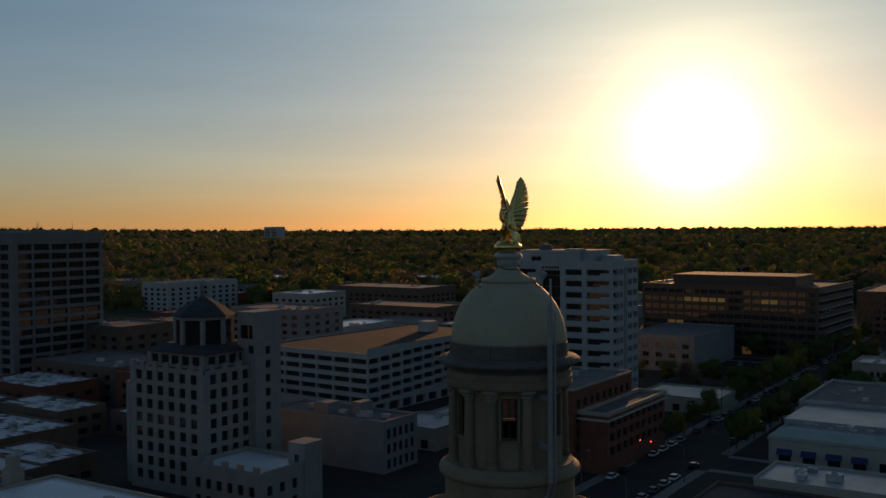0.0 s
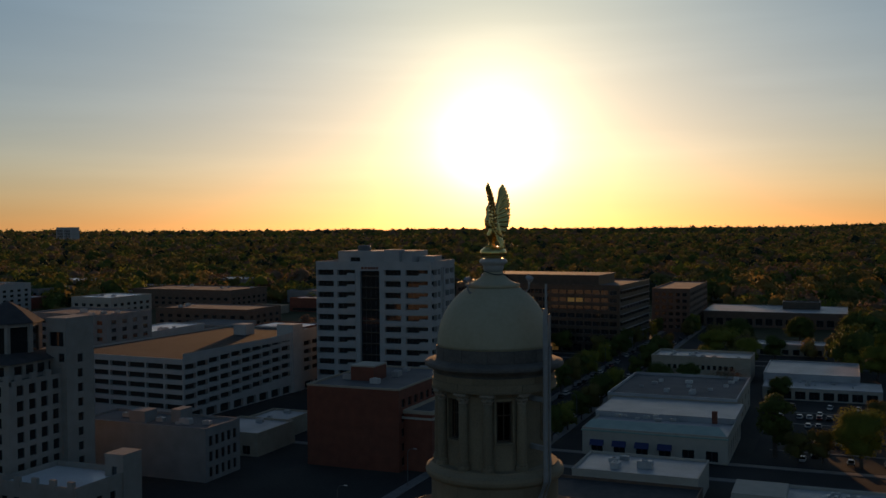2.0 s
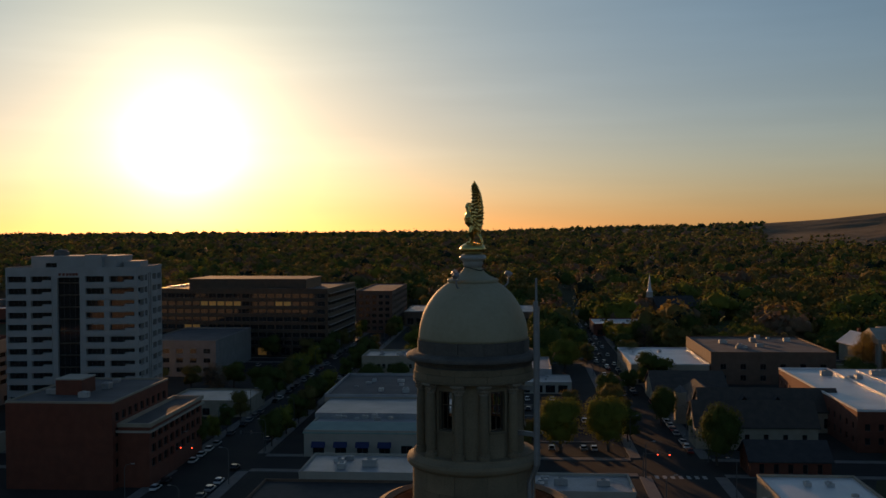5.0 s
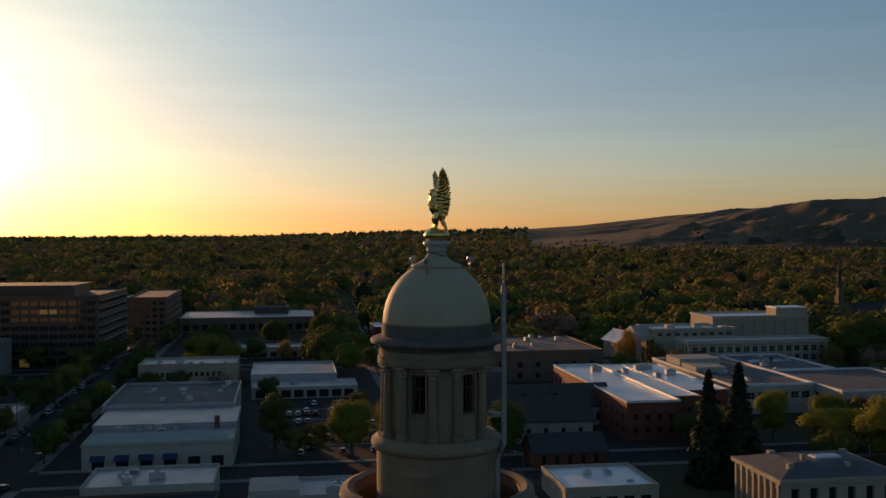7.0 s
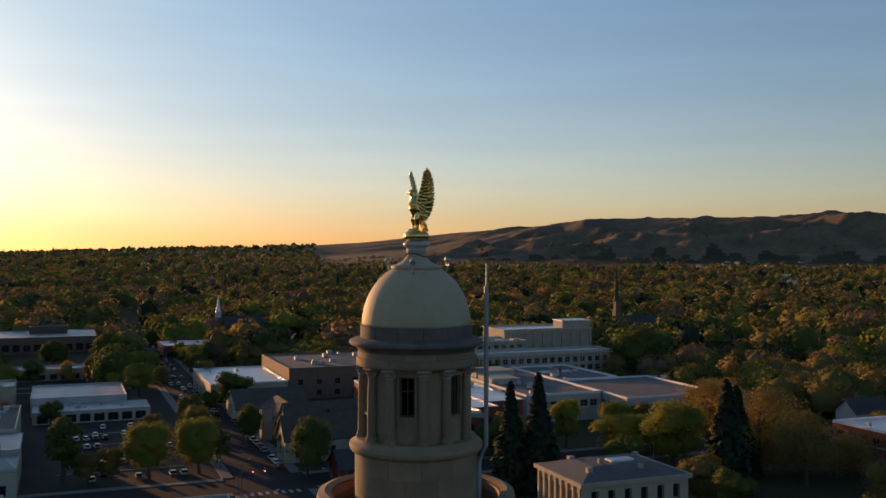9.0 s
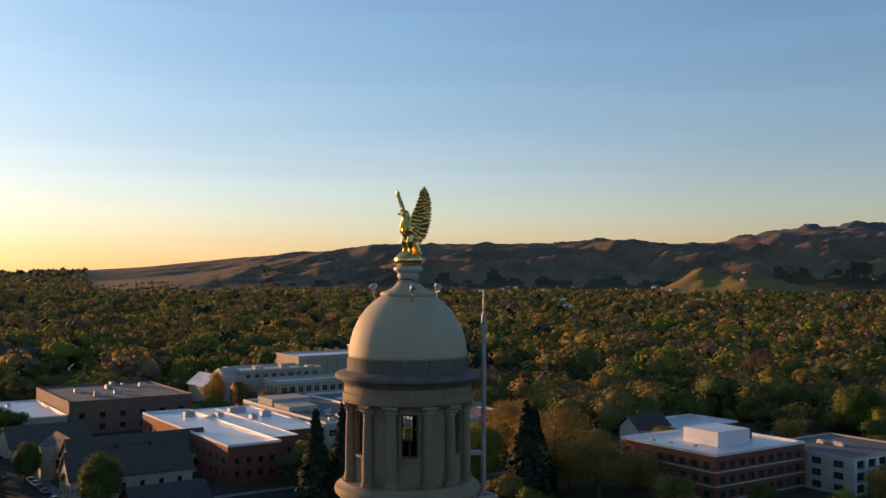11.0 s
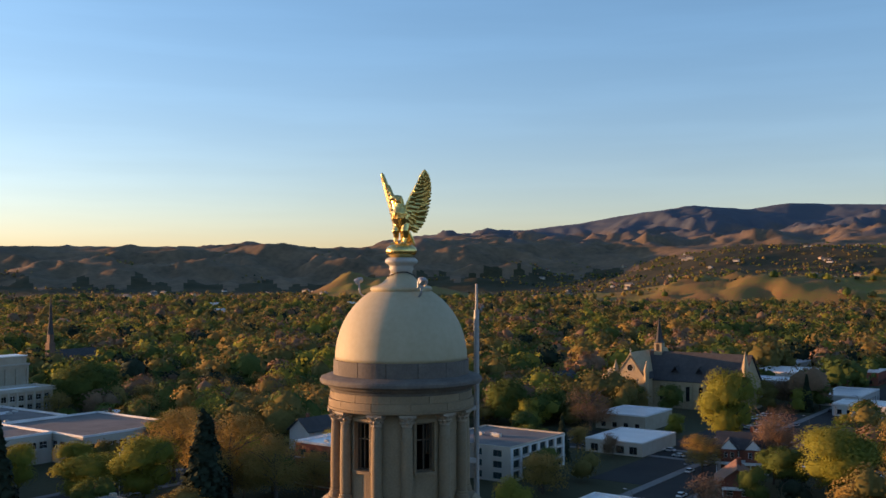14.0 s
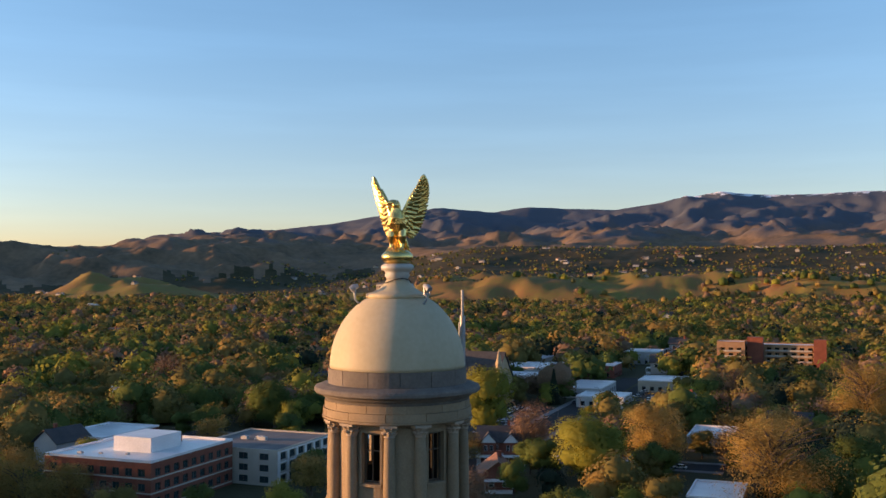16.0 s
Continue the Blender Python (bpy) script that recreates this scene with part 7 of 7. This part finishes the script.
def forest(name, leaf, label, share, n_quads, size, bands, seed):
    """The wooded valley as one body of crowns for each colour of leaf, thinner with distance."""
    rng = np.random.default_rng(seed)
    out, bulges, bodies, base = [], [], [], 0
    for r0, r1, step, k, hh, ww, lobes, level, inner in bands:
        for bear_lo, bear_hi in ((-66, 104),):
            area = radians(bear_hi - bear_lo) * (r1 * r1 - r0 * r0) / 2
            n = int(area / (step * step) * share)
            rr = np.sqrt(rng.uniform(r0 * r0, r1 * r1, n))
            bb = rng.uniform(bear_lo, bear_hi, n)
            for r, bdeg in zip(rr, bb):
                start = 400 if bdeg < 24 else 345 if bdeg < 54 else 235
                if r < start or (bdeg < 24 and r < (760 if bdeg < -6 else 505) and rng.uniform() < (0.86 if bdeg < -6 else 0.7)) or (bdeg < -8 and r < 1050 and rng.uniform() < 0.45) or (-8 <= bdeg < 24 and 500 < r < 950 and rng.uniform() < 0.3):
                    continue
                x, y = r * math.sin(radians(bdeg)), r * math.cos(radians(bdeg))
                if r < 800 and (not free(x, y, 1.5) or (r < (760 if bdeg < 24 else 520) and not (free(1.06 * x, 1.06 * y) and free(1.12 * x, 1.12 * y) and free(1.18 * x, 1.18 * y)))):
                    continue
                if 33 < x < 53 and y < 1000:
                    continue
                steep = r > 1900 and bdeg > 14 and (noise.noise((x / 130, y / 130, 3.0)) < (-0.22 if bdeg > 58 and r < 2900 else 0.02 if r < 2300 else 0.3) or r > 3050)
                if math.exp(-((bdeg - 48.9) / 1.7) ** 2 - ((r - 2100) / 150) ** 2) + math.exp(-((bdeg - 52.8) / 2.8) ** 4 - ((r - 2040) / 150) ** 2) > 0.12:
                    continue
                if steep or (63 < bdeg < 83 and 1580 < r < 1830 and rng.uniform() < 0.93):
                    continue
                big = rng.uniform() * (1.0 if r < 1000 else 0.75)
                h, w = hh * (0.62 + 0.4 * big + 0.4 * big ** 4), ww * (0.56 + 0.5 * big + 0.5 * big ** 4)
                if r > 1850 and bdeg > 14:
                    h, w = 0.55 * h, 0.45 * w
                if r > 2600 and bdeg < 14:
                    h *= 0.45
                c, nn, soft, parts = crown_points(rng, k, lobes, h, w, 0.12 * h, -0.27, 0.3, 1.28)
                z = height(x, y)
                v, f, n3 = lumps(rng, parts[:inner], level, (0, 0, 0.5 * h), w, 0.76, 0.07)
                bodies.append((v + (x, y, z), f + base, n3))
                base += len(v)
                bulges.append(soft)
                out.append(quads(c + (x, y, z), nn, rng.uniform(0.6, 1.3, len(c)) * size * w * (0.44 if k > 400 else 0.88), rng))
    body = [np.concatenate([b[i] for b in bodies]) for i in range(3)]
    me = leaf_mesh(name, np.concatenate(out), [leaf], np.concatenate(bulges), body)
    tagged(new(name, me), label, "trees", kind="stuff")


BANDS = [(235, 500, 12.5, 600, 12, 14, 6, 1, 5), (500, 1000, 12.5, 124, 13, 17, 4, 1, 3), (1000, 1700, 16.5, 44, 11, 21, 3, 1, 2), (1700, 3000, 25, 10, 9, 30, 2, 1, 1), (3000, 4850, 50, 4, 5, 58, 1, 1, 1)]
forest("woodland", LEAF["green"], "dense green tree canopy across the valley", 0.25, 0, 0.07, BANDS, 21)
forest("woodland", LEAF["olive"], "dense olive tree canopy across the valley", 0.30, 0, 0.07, BANDS, 22)
forest("woodland", LEAF["lime"], "scattered yellow-green spring crowns across the valley", 0.13, 0, 0.07, BANDS, 23)
forest("woodland", LEAF["gold"], "scattered golden budding crowns across the valley", 0.14, 0, 0.07, BANDS, 24)
forest("woodland", LEAF["bare"], "scattered brown budding crowns across the valley", 0.12, 0, 0.065, BANDS, 25)
forest("woodland", LEAF["conifer"], "scattered dark conifers across the valley", 0.07, 0, 0.07, BANDS, 26)


# ---- cars and street furniture ----
def car(colour, label):
    t = thing("car", pose(0, 0, -90), label, "car", "parked and waiting cars")
    bm = boxes((-2.2, -0.88, 0.35, 2.2, 0.88, 0.85))
    bmesh.ops.bevel(bm, geom=bm.edges[:], offset=0.12, segments=2, affect="EDGES")
    part("body", bm, colour, t)
    bm = bmesh.new()
    v = [bm.verts.new(c) for c in ((-1.7, -0.8, 0.84), (1.1, -0.8, 0.84), (1.1, 0.8, 0.84), (-1.7, 0.8, 0.84), (-1.2, -0.66, 1.42), (0.4, -0.66, 1.42), (0.4, 0.66, 1.42), (-1.2, 0.66, 1.42))]
    for f in ((0, 1, 5, 4), (1, 2, 6, 5), (2, 3, 7, 6), (3, 0, 4, 7)):
        bm.faces.new([v[i] for i in f])
    part("glass_cabin", bm, M["glass"], t)
    part("roof", boxes((-1.22, -0.67, 1.40, 0.42, 0.67, 1.47)), colour, t)
    wheel = None
    for x in (-1.35, 1.35):
        for y in (-0.82, 0.82):
            if wheel is None:
                wheel = lathe([(0.33, -0.11), (0.33, 0.11)], 14)
                ob = part("wheel", wheel, M["tyre"], t)
                wheel = ob.data
            else:
                ob = part("wheel", wheel, None, t)
            ob.matrix_basis = pose(x, y, 0.33, 90)
    return t


def paint(name, c, metal=0.3):
    return material(name, c, tuple(0.9 * v for v in c), 0.28, metal, 1, 8, 0)


CARS = [car(paint("white_paint", (0.75, 0.75, 0.74), 0), "white car with dark windows on the asphalt"), car(paint("silver_paint", (0.45, 0.46, 0.47)), "silver car with dark windows on the asphalt"), car(paint("black_paint", (0.02, 0.02, 0.022)), "black car with dark windows on the asphalt"), car(paint("grey_paint", (0.14, 0.145, 0.15)), "dark grey car with dark windows on the asphalt"), car(paint("red_paint", (0.30, 0.03, 0.025), 0), "red car with dark windows on the asphalt")]
placed = set()


def park(x, y, turn):
    k = rnd.choices(range(5), [30, 26, 20, 18, 6])[0]
    m = pose(x, y, 0.06, 0, 0, turn + rnd.uniform(-2, 2))
    if k in placed:
        copy_thing(CARS[k], m)
    else:
        CARS[k].matrix_world = m
        placed.add(k)


for y in range(250, 330, 6):
    if rnd.random() < 0.75:
        park(49.4, y, 90)
    if rnd.random() < 0.35:
        park(36.4, y, 90)
for y in range(345, 620, 8):
    for x in (38.2, 41.6, 45.6):
        if rnd.random() < 0.45:
            park(x, y, 90)
for y in range(120, 520, 7):
    for x in (-86.8, -73.2):
        if rnd.random() < 0.6:
            park(x, y, 90)
for row, y in enumerate((252, 258, 272, 278, 292, 298, 312, 318, 332)):
    for x in range(-10, 24, 3):
        if rnd.random() < (0.2 if y < 300 else 0.42):
            park(x, y, 90)
for y in (268, 285, 300, 316, 332, 400, 408, 416, 424):
    for x in range(-148, -96, 3):
        if rnd.random() < 0.08:
            park(x, y, 90)
for x in range(158, 480, 7):
    for y in (93.4, 104.6):
        if rnd.random() < 0.45:
            park(x, y, 0)
for y in range(34, 200, 7):
    for x in (307.6, 316.4):
        if rnd.random() < 0.5 and not 88 < y < 110:
            park(x, y, 90)
for y in (113, 119, 126):
    for x in range(332, 438, 4):
        if rnd.random() < 0.3:
            park(x, y, 90)
for y in (65, 72, 80):
    for x in range(458, 590, 4):
        if rnd.random() < 0.35:
            park(x, y, 90)


def street_lamp():
    t = thing("street_lamp", pose(0, 0, -95), "tall grey street lamp with a curved arm", "street lamp", "street lamps")
    part("pole", tube(bmesh.new(), [(0, 0, 0), (0, 0, 8.2), (0.5, 0, 9.0), (1.8, 0, 9.2)], [0.12, 0.09, 0.07, 0.05], 8), M["frame"], t)
    part("lamp_head", boxes((1.6, -0.14, 9.12, 2.4, 0.14, 9.3)), M["steel"], t)
    part("foot", lathe([(0.22, 0), (0.2, 0.4), (0.13, 0.5)], 10), M["frame"], t)
    return t


LAMP = street_lamp()
spots = [(33.6, y, 0) for y in range(120, 640, 34)] + [(52.4, y, 180) for y in range(137, 640, 34)] + [(-89.6, y, 0) for y in range(120, 520, 36)] + [(-70.4, y, 180) for y in range(138, 520, 36)] + [(x, 90.6, 90) for x in range(170, 470, 40)]
for i, (x, y, a) in enumerate(spots):
    if i:
        copy_thing(LAMP, pose(x, y, 0.15, 0, 0, a))
    else:
        LAMP.matrix_world = pose(x, y, 0.15, 0, 0, a)


def signal(lit, label):
    t = thing("traffic_signal", pose(0, 0, -97), label, "traffic signal", "traffic signals")
    part("pole", tube(bmesh.new(), [(0, 0, 0), (0, 0, 6.2)], [0.12, 0.09], 8), M["frame"], t)
    part("arm", tube(bmesh.new(), [(0, 0, 5.9), (7.0, 0, 6.2)], [0.08, 0.05], 8), M["frame"], t)
    for x in (3.6, 6.6):
        hd = part("signal_head", boxes((x - 0.2, -0.18, 5.5, x + 0.2, 0.18, 6.6)), M["frame"], t)
        part("lit_lens", boxes((x - 0.15, -0.24, 5.6, x + 0.15, -0.19, 5.9)), lit, hd)
    return t


S1, S2 = signal(M["lamp_green"], "traffic signal showing green on a long arm"), signal(M["lamp_red"], "traffic signal showing red on a long arm")
S1.matrix_world = pose(53.2, 242.5, 0.15, 0, 0, 180)
copy_thing(S1, pose(53.2, 447, 0.15, 0, 0, 180))
copy_thing(S1, pose(-70, 242.5, 0.15, 0, 0, 180))
S2.matrix_world = pose(-91, 224, 0.15, 0, 0, 0)
copy_thing(S2, pose(33, 222.5, 0.15, 0, 0, 0))
